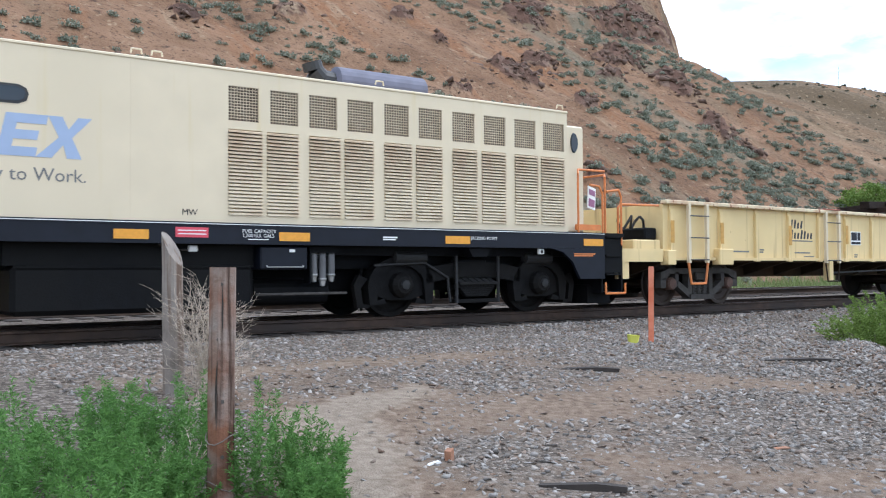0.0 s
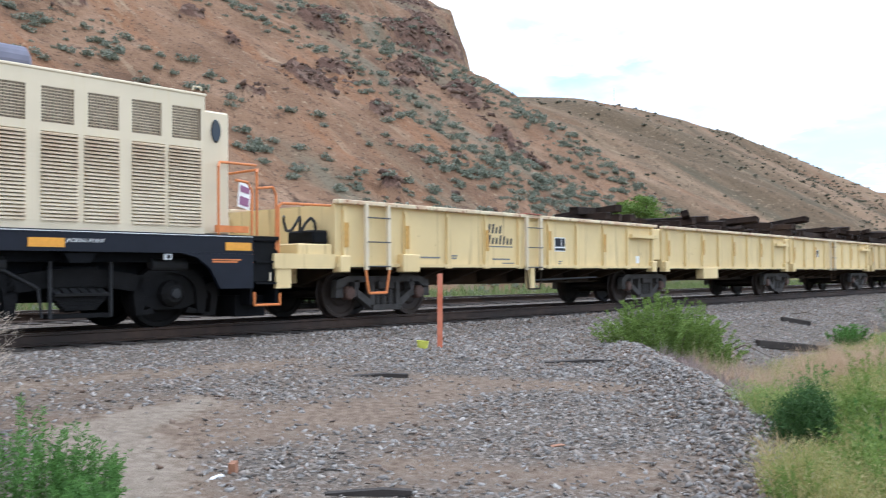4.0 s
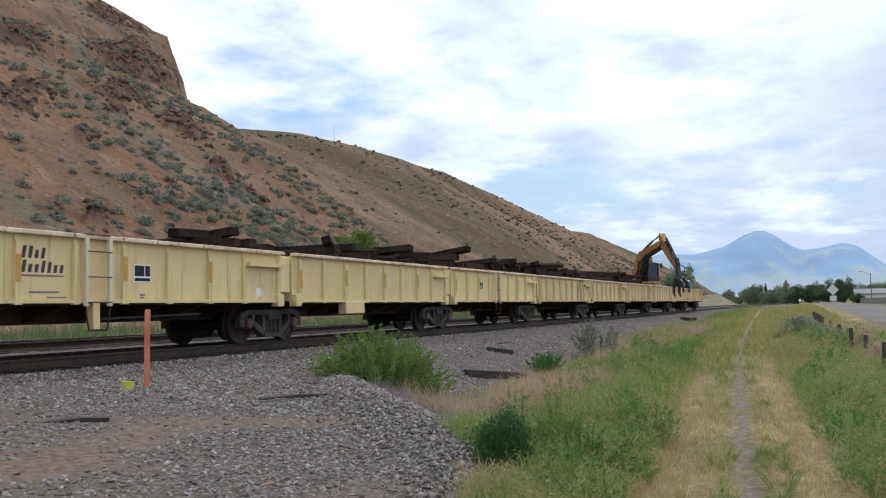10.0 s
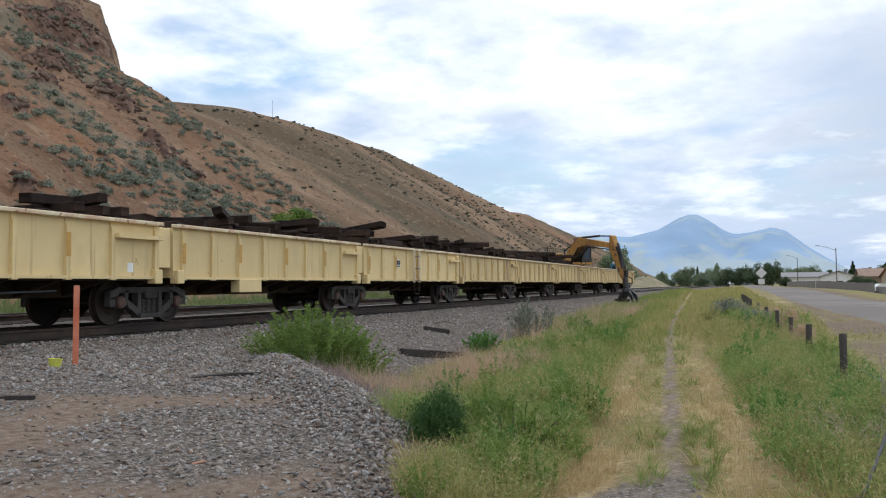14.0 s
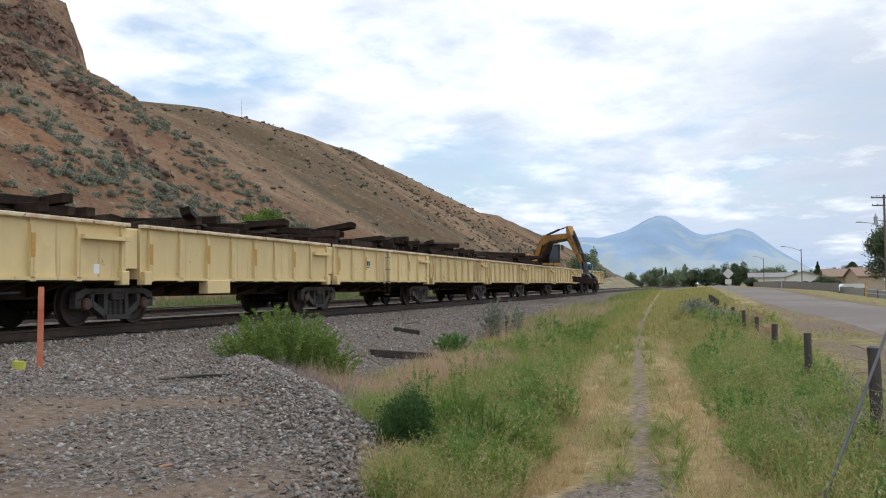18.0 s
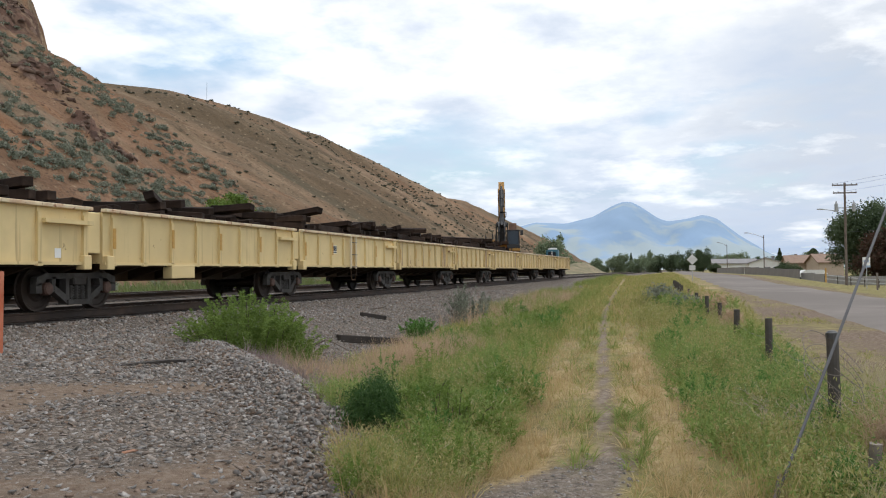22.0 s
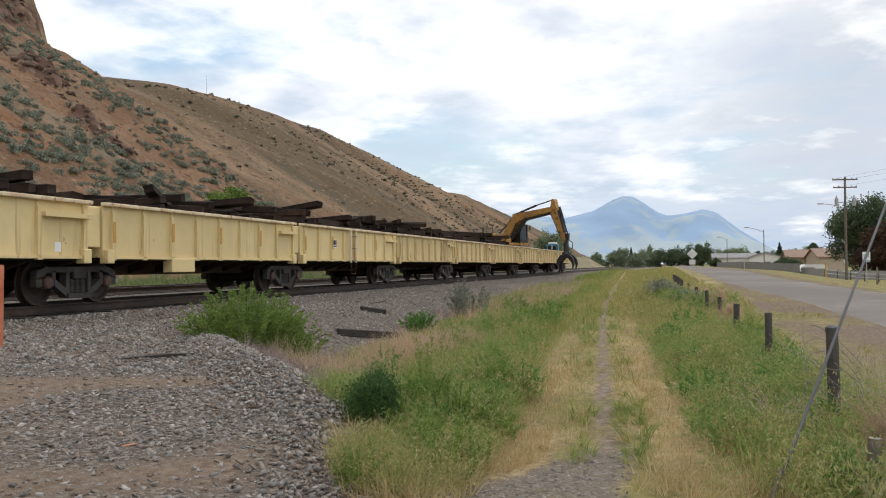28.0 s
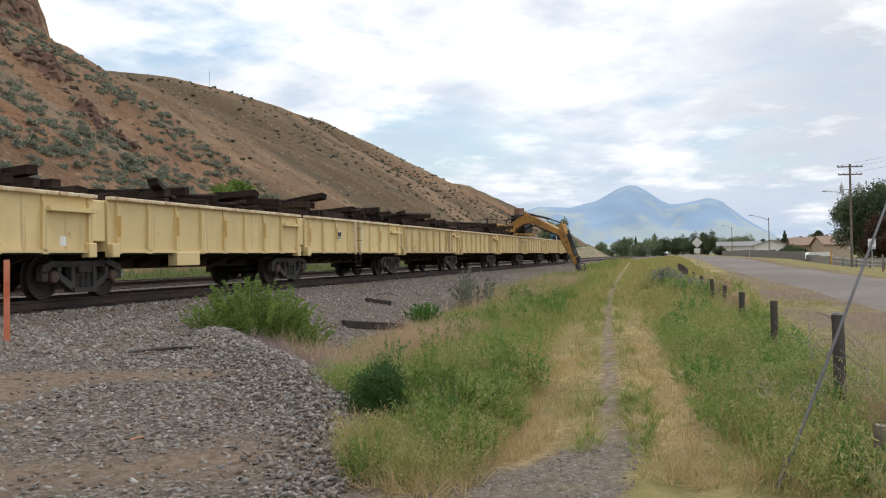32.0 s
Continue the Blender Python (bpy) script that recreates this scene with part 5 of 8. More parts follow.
    slab([(2.10, zl), (2.20, zh), (2.66, zh), (2.64, zh - 0.11), (2.32, zh - 0.11), (2.30, zh - 0.19), (2.56, zh - 0.19), (2.54, zh - 0.30), (2.28, zh - 0.30), (2.26, zl + 0.11), (2.54, zl + 0.11), (2.52, zl)])
    slab([(2.52, zl), (2.78, zl + 0.25), (2.66, zh), (2.82, zh), (2.89, zl + 0.35), (3.00, zh), (3.16, zh), (2.93, zl + 0.25), (3.04, zl), (2.87, zl), (2.83, zl + 0.16), (2.70, zl)])
    part("emblem", bm, BLUE, e, "pale blue slanted emblem")
    # fuel tank, boxes and filters below the deck
    part("fuel_tank", box(boxm(2.27, 5.30, -1.42, 1.42, 0.20, 0.80, bevel=0.06), 2.2, 5.34, -1.30, 1.30, 0.80, 1.08), BLACK, e)
    part("battery_box", boxm(5.36, 6.06, -1.50, -0.95, 0.74, 1.06, bevel=0.02), NAVY, e)
    part("filter_rack", box(boxm(6.14, 6.60, -1.40, -1.36, 0.98, 1.06), 6.14, 6.17, -1.40, -1.20, 0.55, 1.06), BLACK, e)
    for x, z in ((6.24, 0.66), (6.38, 0.60), (6.52, 0.66)):
        fl = part("air_filter", tube(bmesh.new(), (x, -1.32, z), (x, -1.32, 0.96), 0.052, seg=12), FILTER, e)
        part("filter_bowl", lathe(bmesh.new(), [(z - 0.10, 0.01), (z - 0.09, 0.038), (z - 0.02, 0.045), (z - 0.002, 0.062), (z + 0.02, 0.062)], "Z", 12, (x, -1.32, 0)), CHROME, fl)
        part("filter_cap", tube(bmesh.new(), (x, -1.32, 0.962), (x, -1.32, 1.0), 0.06, 0.03, seg=10), CHROME, fl)
    part("box_label", boxm(5.78, 5.86, -1.506, -1.5005, 0.98, 1.02), WHITE, e)
    part("box_handle", pipe(bmesh.new(), [(5.44, -1.51, 0.80), (5.44, -1.53, 0.775), (5.98, -1.53, 0.775), (5.98, -1.51, 0.80)], 0.008), CHROME, e)
    part("lamp_conduit", pipe(bmesh.new(), [(4.0, -1.42, 1.07), (4.2, -1.43, 1.0), (4.38, -1.43, 1.0)], 0.012), TRUCK, e)
    part("tank_seam", boxm(2.3, 5.28, -1.432, -1.4205, 0.775, 0.79), BLACK, e)
    part("centre_beam", boxm(5.35, 13.0, -0.55, 0.55, 0.40, 1.06), BLACK, e)
    part("air_reservoir", lathe(bmesh.new(), [(5.40, 0.12), (5.44, 0.19), (6.6, 0.19), (6.64, 0.12)], "X", 16, (0, -0.9, 0.42)), BLACK, e)
    part("brake_pipe", pipe(bmesh.new(), [(5.35, -1.36, 0.40), (6.75, -1.36, 0.40)], 0.02), TRUCK, e)
    part("lamp_bracket", boxm(4.38, 4.50, -1.46, -1.40, 0.98, 1.06, bevel=0.01), WHITE, e)
    ml = part("marker_lamp", boxm(10.30, 10.42, -1.52, -1.46, 0.98, 1.07, bevel=0.01), WHITE, e)
    part("lamp_glass", tube(bmesh.new(), (10.36, -1.521, 1.025), (10.36, -1.527, 1.025), 0.03, seg=10), MACHINE, ml)
    part("jacking_pad", prism(bmesh.new(), [(8.86, 1.06), (9.30, 1.06), (9.22, 0.93), (8.94, 0.93)], -1.50, -1.30), BLACK, e)
    # steps
    part("step_panel", boxm(11.80, 12.236, -1.50, -1.46, 0.66, 1.27), BLACK, e)
    part("step_side", boxm(12.24, 12.28, -1.50, -0.7, 0.30, 1.30), BLACK, e)
    part("step_side", boxm(11.80, 11.84, -1.45, -0.7, 0.30, 1.30), BLACK, e)
    for z in (0.30, 0.62, 0.95, 1.28):
        part("step", boxm(11.845, 12.235, -1.54, -0.85, z, z + 0.03), BLACK, e)
    part("step_edge", pipe(bmesh.new(), [(11.80, -1.56, 0.50), (11.80, -1.56, 0.30), (12.28, -1.56, 0.30), (12.28, -1.56, 0.48)], 0.02), ORANGE, e, "orange step edge")
    for y in (-1.50, 1.50):
        part("handrail", pipe(bmesh.new(), [(11.80, y, 0.95), (11.80, y, 2.05), (11.72, y, 2.18), (11.50, y, 2.20)], 0.020), ORANGE, e, "orange handrail")
        part("handrail", pipe(bmesh.new(), [(12.26, y, 1.15), (12.26, y, 2.02), (12.20, y, 2.14), (11.90, y, 2.10)], 0.020), ORANGE, e, "orange handrail")
    part("end_handrail", pipe(bmesh.new(), [(11.98, -1.38, 1.37), (11.98, -1.38, 2.36), (12.05, -1.30, 2.42), (12.05, 1.30, 2.42), (11.98, 1.38, 2.36), (11.98, 1.38, 1.37)], 0.020), ORANGE, e)
    part("corner_handrail", pipe(bmesh.new(), [(11.16, -1.56, 1.36), (11.16, -1.56, 2.36), (11.22, -1.5, 2.45), (11.95, -1.40, 2.47)], 0.020), ORANGE, e)
    part("kick_plate", boxm(11.12, 11.70, -1.56, -1.52, 1.40, 1.50), ORANGE, e)
    part("deck_plate", boxm(11.46, 12.28, -1.55, 1.55, 1.30, 1.36), BLACK, e)
    sg = part("hanging_sign", boxm(-0.17, 0.17, -0.006, 0.006, -0.20, 0.20), WHITE, e, "white hanging notice with purple print")
    sg.matrix_basis = pose(12.0, -1.02, 2.02, 0, 7, 22)
    for za, zb in ((0.05, 0.15), (-0.16, -0.02)):
        part("print_bar", boxm(-0.13, 0.13, -0.010, -0.0065, za, zb), PURPLE, sg)
    part("number_box", boxm(11.462, 11.50, -1.3, -1.2, 2.15, 2.32), BLACK, e)
    part("coupler", box(boxm(12.2, 13.0, -0.15, 0.15, 0.72, 0.98, bevel=0.03), 11.6, 12.4, -0.5, 0.5, 0.70, 1.05), BLACK, e)
    part("plough", prism(bmesh.new(), [(11.7, 0.12), (12.25, 0.12), (12.25, 0.45), (11.7, 0.45)], -1.2, 1.2), BLACK, e)
    # roof gear
    part("silencer", lathe(bmesh.new(), [(7.25, 0.15), (7.30, 0.25), (8.95, 0.25), (9.02, 0.15)], "X", 20, (0, 0, 3.78)), EXHAUST, e, "blue-grey exhaust silencer")
    bm = bmesh.new()
    pipe(bm, [(7.25, 0, 3.78), (7.05, 0, 3.80), (6.92, 0, 3.92), (6.88, 0, 4.05)], 0.16, 14)
    part("exhaust_elbow", bm, MACHINE, e)
    part("silencer_saddle", box(boxm(7.5, 7.6, -0.2, 0.2, 3.48, 3.6), 8.6, 8.7, -0.2, 0.2, 3.48, 3.6), MACHINE, e)
    part("roof_dome", lathe(bmesh.new(), [(3.48, 0.30), (3.62, 0.28), (3.72, 0.15)], "Z", 16, (9.75, 0, 0)), MACHINE, e)
    eye = None
    for x in (3.72, 3.98, 7.30, 10.9):
        bm = bmesh.new()
        pipe(bm, [(-0.07, 0, 0), (-0.06, 0, 0.06), (0.06, 0, 0.06), (0.07, 0, 0)], 0.012)
        if eye is None:
            eye = part("lifting_eye", bm, CREAM, e); eye.matrix_basis = pose(x, -1.40, 3.485)
        else:
            bm.free(); share("lifting_eye", eye, x, -1.40, 3.485, e)
    tagged(e, "cream and navy diesel locomotive with louvred hood and orange handrails", "locomotive")
    e.matrix_basis = pose(0.18, TRACK_Y + bend(0), 0, 0, 0, -YAW)
    MOVED.append((e, 0.18, TRACK_Y + bend(0), 0.0, 0, 0, -YAW))
    return e


loco = locomotive()


def loco_truck():
    e = empty("locomotive_truck")
    r = 0.50
    for x in (-1.40, 1.40):
        WHEELS.append((wheelset(e, x, r, steel=LOCOTRUCK), x, r))
    bm = bmesh.new()
    # cast frame: an arch over each journal with legs, joined by a low curved beam and hooked at the ends
    for s in (-1, 1):
        c = s * 1.40
        for k in range(10):
            a, b = math.pi * k / 10, math.pi * (k + 1) / 10
            prism(bm, [(c + 0.42 * math.cos(a), 0.48 + 0.32 * math.sin(a)), (c + 0.60 * math.cos(a), 0.48 + 0.46 * math.sin(a)), (c + 0.60 * math.cos(b), 0.48 + 0.46 * math.sin(b)), (c + 0.42 * math.cos(b), 0.48 + 0.32 * math.sin(b))], -0.09, 0.09)
        for q in (-1, 1):
            prism(bm, [(c + q * 0.42, 0.49), (c + q * 0.60, 0.49), (c + q * 0.56, 0.20), (c + q * 0.44, 0.20)], -0.085, 0.085)
            prism(bm, [(c + q * 0.30, 0.30), (c + q * 0.44, 0.26), (c + q * 0.44, 0.20), (c + q * 0.26, 0.22)], -0.06, 0.06)
        prism(bm, [(s * 1.98, 0.60), (s * 2.14, 0.66), (s * 2.22, 0.50), (s * 2.16, 0.16), (s * 2.06, 0.16), (s * 2.10, 0.46)], -0.05, 0.05)
        prism(bm, [(c - 0.43, 0.34), (c - 0.40, 0.70), (c - 0.2, 0.82), (c + 0.2, 0.82), (c + 0.40, 0.70), (c + 0.43, 0.34), (c + 0.2, 0.27), (c - 0.2, 0.27)], -0.02, 0.06)
        prism(bm, [(s * 1.95, 0.16), (s * 2.16, 0.16), (s * 2.16, 0.21), (s * 1.95, 0.21)], -0.05, 0.05)
    arc = [(-0.95 + 1.9 * k / 12, 0.72 + 0.10 * math.cos(math.pi * (k - 6) / 12) - 0.08) for k in range(13)]
    for (xa, za), (xb, zb) in zip(arc, arc[1:]):
        prism(bm, [(xa, za - 0.12), (xa, za + 0.12), (xb, zb + 0.12), (xb, zb - 0.12)], -0.09, 0.09)
    f1 = part("side_frame", bm, LOCOTRUCK, e)
    f1.matrix_basis = pose(0, -1.10, 0)
    share("side_frame", f1, 0, 1.10, 0, e)
    bm = bmesh.new()
    lathe(bm, [(-0.16, 0.06), (-0.16, 0.13), (-0.10, 0.19), (0.10, 0.21), (0.10, 0.05)], "Y", 12)
    j = part("journal_box", bm, LOCOTRUCK, e)
    j.matrix_basis = pose(-1.40, -1.12, r)
    share("journal_box", j, 1.40, -1.12, r, e)
    bm = lathe(bmesh.new(), [(-0.30, 0.05), (-0.28, 0.10), (0.28, 0.10), (0.30, 0.05)], "X", 14)
    c = part("brake_cylinder", bm, CYLGREY, e)
    c.matrix_basis = pose(-1.25, -1.16, 0.92)
    share("brake_cylinder", c, 1.35, -1.16, 0.92, e)
    hub = part("journal_cap", lathe(bmesh.new(), [(-0.04, 0.02), (-0.035, 0.07), (0.0, 0.085), (0.02, 0.06)], "Y", 14), CYLGREY, e)
    hub.matrix_basis = pose(-1.40, -1.285, r)
    share("journal_cap", hub, 1.40, -1.285, r, e)
    part("brake_lever", pipe(bmesh.new(), [(-1.9, -1.2, 0.80), (-1.0, -1.22, 0.84), (-0.55, -1.2, 0.60), (-0.5, -1.2, 0.22)], 0.022), CYLGREY, e)
    # spring plank and leaf spring in the middle
    bm = bmesh.new()
    for k in range(6):
        box(bm, -0.40 + 0.035 * k, 0.40 - 0.035 * k, -0.07, 0.07, 0.30 + 0.035 * (5 - k), 0.332 + 0.035 * (5 - k))
    box(bm, -0.44, 0.44, -0.10, 0.10, 0.20, 0.26)
    part("leaf_spring", bm, LOCOTRUCK, e).matrix_basis = pose(0, -1.18, 0)
    bm = bmesh.new()
    for k in range(6):
        box(bm, -0.36 + 0.125 * k, -0.27 + 0.125 * k, -0.10, 0.10, 0, 0.018)
    box(bm, -0.38, 0.38, -0.11, -0.10, -0.01, 0.03); box(bm, -0.38, 0.38, 0.10, 0.11, -0.01, 0.03)
    part("spring_cover", bm, CYLGREY, e, "worn grey slotted cover").matrix_basis = pose(0, -1.22, 0.545, 24, 0, 0)
    for x in (-0.42, 0.42):
        part("swing_hanger", tube(bmesh.new(), (x, -1.26, 0.2), (x, -1.26, 0.95), 0.028, seg=8), CYLGREY, e)
    part("bolster", boxm(-0.35, 0.35, -1.05, 1.05, 0.60, 0.92, bevel=0.03), BLACK, e)
    part("sand_pipe", pipe(bmesh.new(), [(-2.0, -1.0, 0.75), (-2.05, -0.95, 0.35), (-1.95, -0.9, 0.12)], 0.022), LOCOTRUCK, e)
    return tagged(e, "grimy black two-axle locomotive truck", "train truck", group="locomotive trucks")


LOCOTRUCK = mat("oily_dark_casting", (0.007, 0.007, 0.0075), 0.65, vary=0.35, scale=8, second=(0.012, 0.011, 0.010), bump=0.3, spec=0.12)
CYLGREY = mat("worn_dark_grey_steel", (0.030, 0.030, 0.031), 0.55, vary=0.35, scale=8, second=(0.016, 0.016, 0.016), bump=0.2, spec=0.3)
lt = loco_truck()
for ob, x in ((lt, 9.38), (copy_thing(lt, pose(-2.02, TRACK_Y, 0)), -2.02)):
    ob.matrix_basis = pose(x, TRACK_Y + bend(0) - math.tan(radians(YAW)) * x, 0, 0, 0, -YAW)
    MOVED.append((ob, x, TRACK_Y + bend(0) - math.tan(radians(YAW)) * x, 0.0, 0, 0, -YAW))


# ---- old sleepers in the wagons ----
def sleeper_solid(l):
    return boxm(-l / 2, l / 2, -0.115, 0.115, 0, 0.18, bevel=0.012)


rng = np.random.default_rng(11)
solids = []
for l in (2.45, 2.6, 2.6):
    m = bpy.data.meshes.new("old_sleeper")
    b = sleeper_solid(l); b.to_mesh(m); b.free()
    m.materials.append(OLDTIE)
    solids.append(m)


def loose_tie(x, y, z, rz, ry=0.0, rx=0.0):
    o = new("old_sleeper", solids[rng.integers(3)])
    o.matrix_basis = pose(x, y, z, rx, ry, rz)
    tagged(o, "old dark creosoted sleeper lying on the gondola load", "railway sleeper", group="old sleepers on the train")
    MOVED.append((o, x, y, z, rx, ry, rz))


for k in range(-1, 6):
    a = 21.2 if k < 0 else FIRST + STEP * k + 0.3
    b = 24.9 if k < 0 else min(FIRST + STEP * (k + 1) - 0.3, 76.0)
    # packed layers below the rim
    bm = bmesh.new()
    for layer in range(5 if k < 1 else 6):
        for row in range(11):
            y = -1.26 + 0.252 * row
            x = a + rng.uniform(0, 0.25)
            while x + 2.5 < b + 0.15:
                box(bm, x, x + 2.5, y - 0.115, y + 0.115, 0.985 + 0.185 * layer, 0.985 + 0.185 * layer + 0.18)
                x += 2.5 + rng.uniform(0.02, 0.12)
    ld = part("sleeper_load", bm, OLDTIE)
    tagged(ld, "packed layers of old dark sleepers filling the wagon", "railway sleepers", kind="stuff")
    ld.matrix_basis = pose(0, TRACK_Y, 0)
    MOVED.append((ld, 0.0, TRACK_Y, 0.0))
    top = 0.985 + 0.185 * (5 if k < 1 else 6) - 0.004
    x = a + 1.25
    while k >= 0 and x < b - 1.1:
        # a jumble: a lower course, then crossed and tipped pieces
        tall = 0.5 + 0.5 * math.sin(x * 0.9 + k)
        if rng.random() < 0.6:
            for row in range(4):
                loose_tie(x - 0.9 + 0.55 * row + rng.uniform(-0.1, 0.1), TRACK_Y + rng.uniform(-0.1, 0.1), top + rng.uniform(0, 0.05), 90 + rng.uniform(-13, 13), rng.uniform(-3, 3), rng.uniform(-18, 18))
        else:
            for row in range(4):
                loose_tie(x + rng.uniform(-0.25, 0.25), TRACK_Y - 1.0 + 0.64 * row + rng.uniform(-0.1, 0.1), top + rng.uniform(0, 0.03), rng.uniform(-14, 14), rng.uniform(-3, 3), rng.uniform(-8, 8))
        for row in range(3):
            if rng.random() < 0.25 + 0.6 * tall:
                loose_tie(x - 0.7 + 0.7 * row + rng.uniform(-0.3, 0.3), TRACK_Y + rng.uniform(-0.3, 0.2), top + 0.19, rng.choice([60, 90, 90, 120]) + rng.uniform(-18, 18), rng.uniform(-5, 5), rng.uniform(-20, 20))
        if tall > 0.6:
            for row in range(2):
                loose_tie(x + rng.uniform(-0.5, 0.5), TRACK_Y - 0.5 + 0.6 * row + rng.uniform(-0.2, 0.2), top + 0.37, rng.choice([20, 90, 90]) + rng.uniform(-25, 25), rng.uniform(-6, 6), rng.uniform(-25, 25))
        x += rng.uniform(1.9, 2.4)
# the heap that stands out on the first wagons
for x, y, z, rz, ry in ((22.1, 0.0, 1.91, 88, 0), (22.6, -0.05, 1.91, 96, 0), (23.05, 0.0, 1.91, 84, 0), (23.5, 0.05, 1.91, 93, 0), (23.95, -0.05, 1.91, 87, 0), (24.4, 0.0, 1.91, 95, 0), (23.0, -0.1, 2.09, 80, 0), (23.55, 0.0, 2.09, 97, 0), (24.1, -0.1, 2.09, 86, 0),
                        (23.35, -0.5, 2.275, 14, -3), (23.9, -0.1, 2.275, 72, 2), (33.4, -0.2, 2.30, 97, -2), (32.9, -0.4, 2.32, 6, 2)):
    loose_tie(x, TRACK_Y + y, z, rz, ry)

# ---- excavator standing in a wagon ----
EXC_X, FOOT, BOOM_L, STICK_L, GRAB_L = 74.5, (0.35, 2.55), 4.7, 2.5, 1.75
RUSTBOX = mat("rusty_brown_sheet", (0.22, 0.13, 0.09), 0.8, vary=0.25, scale=4)
exc = empty("excavator")
tagged(exc, "yellow tracked excavator with a sleeper grapple, standing in a gondola car", "excavator")
runs(exc, EXC_X)
for s in (-1, 1):
    bm = bmesh.new()
    prism(bm, [(-1.75, 1.02), (-1.95, 1.35), (-1.75, 1.70), (1.75, 1.70), (1.95, 1.35), (1.75, 1.02)], s * 1.05 - 0.25, s * 1.05 + 0.25)
    tr = part("crawler_track", bm, MACHINE, exc)
    for k in range(14):
        part("track_shoe", boxm(-1.72 + 0.25 * k, -1.50 + 0.25 * k, s * 1.05 - 0.29, s * 1.05 + 0.29, 1.70, 1.735), MACHINE, tr)
part("slew_ring", box(tube(bmesh.new(), (0, 0, 1.55), (0, 0, 2.14), 0.55, seg=20), -0.9, 0.9, -0.85, 0.85, 1.25, 1.62), MACHINE, exc)

house = new("house")
house.parent = exc
bm = bmesh.new()
box(bm, -1.75, 1.35, -1.25, 1.25, 2.14, 2.32, bevel=0.03)
box(bm, -1.75, 0.15, -1.25, -0.35, 2.32, 3.00, bevel=0.06)
box(bm, -1.75, -0.15, 0.30, 1.25, 2.32, 2.95, bevel=0.06)
box(bm, 0.20, 1.30, -1.25, -0.55, 2.32, 2.62, bevel=0.05)
part("engine_housing", bm, CAT, house)
bm = bmesh.new()
prism(bm, [(-2.15, 2.20), (-2.30, 2.45), (-2.30, 2.85), (-2.10, 3.0), (-1.75, 3.0), (-1.75, 2.20)], -1.25, 1.25)
part("counterweight", bm, CAT, house)
part("dark_stripe", boxm(-2.2, -0.2, -1.262, -1.2505, 2.50, 2.72), MACHINE, house)
bm = bmesh.new()
for x0, x1, y0, y1 in ((0.12, 0.22, 0.36, 0.44), (1.30, 1.38, 0.36, 0.44), (0.12, 0.22, 1.17, 1.25), (1.30, 1.38, 1.17, 1.25)):
    box(bm, x0, x1, y0, y1, 2.32, 3.56)
box(bm, 0.08, 1.42, 0.33, 1.28, 3.56, 3.65, bevel=0.03)
box(bm, 0.12, 1.40, 0.34, 1.26, 2.32, 2.62, bevel=0.02)
box(bm, 0.12, 1.38, 0.355, 0.37, 2.62, 2.80); box(bm, 0.12, 1.38, 1.24, 1.25, 2.62, 2.80)
part("cab_frame", bm, MACHINE, house)
for nm, a in (("window_pane", (0.23, 1.29, 0.39, 0.40, 2.80, 3.56)), ("window_pane", (0.23, 1.29, 1.21, 1.22, 2.80, 3.56)), ("window_pane", (1.33, 1.34, 0.45, 1.16, 2.62, 3.56)), ("window_pane", (0.16, 0.17, 0.45, 1.16, 2.80, 3.56))):
    part(nm, boxm(*a), GLASS_DARK, house)
part("seat", box(boxm(0.45, 0.95, 0.60, 1.02, 2.64, 3.0, bevel=0.05), 0.40, 0.52, 0.60, 1.02, 2.95, 3.55, bevel=0.03), MACHINE, house)
part("roof_box", boxm(0.30, 0.85, 0.50, 1.05, 3.652, 4.15, bevel=0.03), RUSTBOX, house, "rusty brown box on the cab roof")
part("work_platform", boxm(0.30, 1.42, 0.30, 1.28, 2.16, 2.318), CAT, house)
part("exhaust_pipe", tube(bmesh.new(), (-1.2, -0.7, 3.0), (-1.2, -0.7, 3.5), 0.05), MACHINE, house)
part("engine_guard", pipe(bmesh.new(), [(-1.7, -1.2, 3.0), (-1.7, -1.2, 3.35), (0.1, -1.2, 3.35), (0.1, -1.2, 3.0)], 0.02), MACHINE, house)
part("mirror", boxm(1.45, 1.47, 1.30, 1.50, 3.25, 3.60), MACHINE, house)

boom = new("boom")
boom.parent = exc
bm = bmesh.new()
prism(bm, [(-0.16, -0.16), (-0.20, 0.14), (0.30, 0.52), (1.00, 0.98), (1.50, 1.14), (2.05, 1.08), (4.50, 0.22), (4.80, 0.12), (4.85, -0.10), (4.60, -0.18), (2.35, 0.50), (1.75, 0.56), (1.20, 0.40), (0.35, -0.16)], -0.25, 0.25)
part("boom_box", bm, CAT, boom)
part("stick_cylinder", tube(tube(bmesh.new(), (1.5, 0, 1.24), (3.5, 0, 0.92), 0.075, seg=12), (3.5, 0, 0.92), (4.75, 0, 0.62), 0.045, seg=10), MACHINE, boom)
part("cylinder_bracket", prism(bmesh.new(), [(1.30, 1.06), (1.42, 1.30), (1.62, 1.30), (1.85, 1.08)], -0.13, 0.13), CAT, boom)
for y in (-0.40, 0.40):
    part("boom_cylinder", tube(tube(bmesh.new(), (0.35, y, -0.55), (1.0, y, -0.05), 0.085, seg=12), (1.0, y, -0.05), (1.65, y, 0.5), 0.05, seg=10), MACHINE, boom)
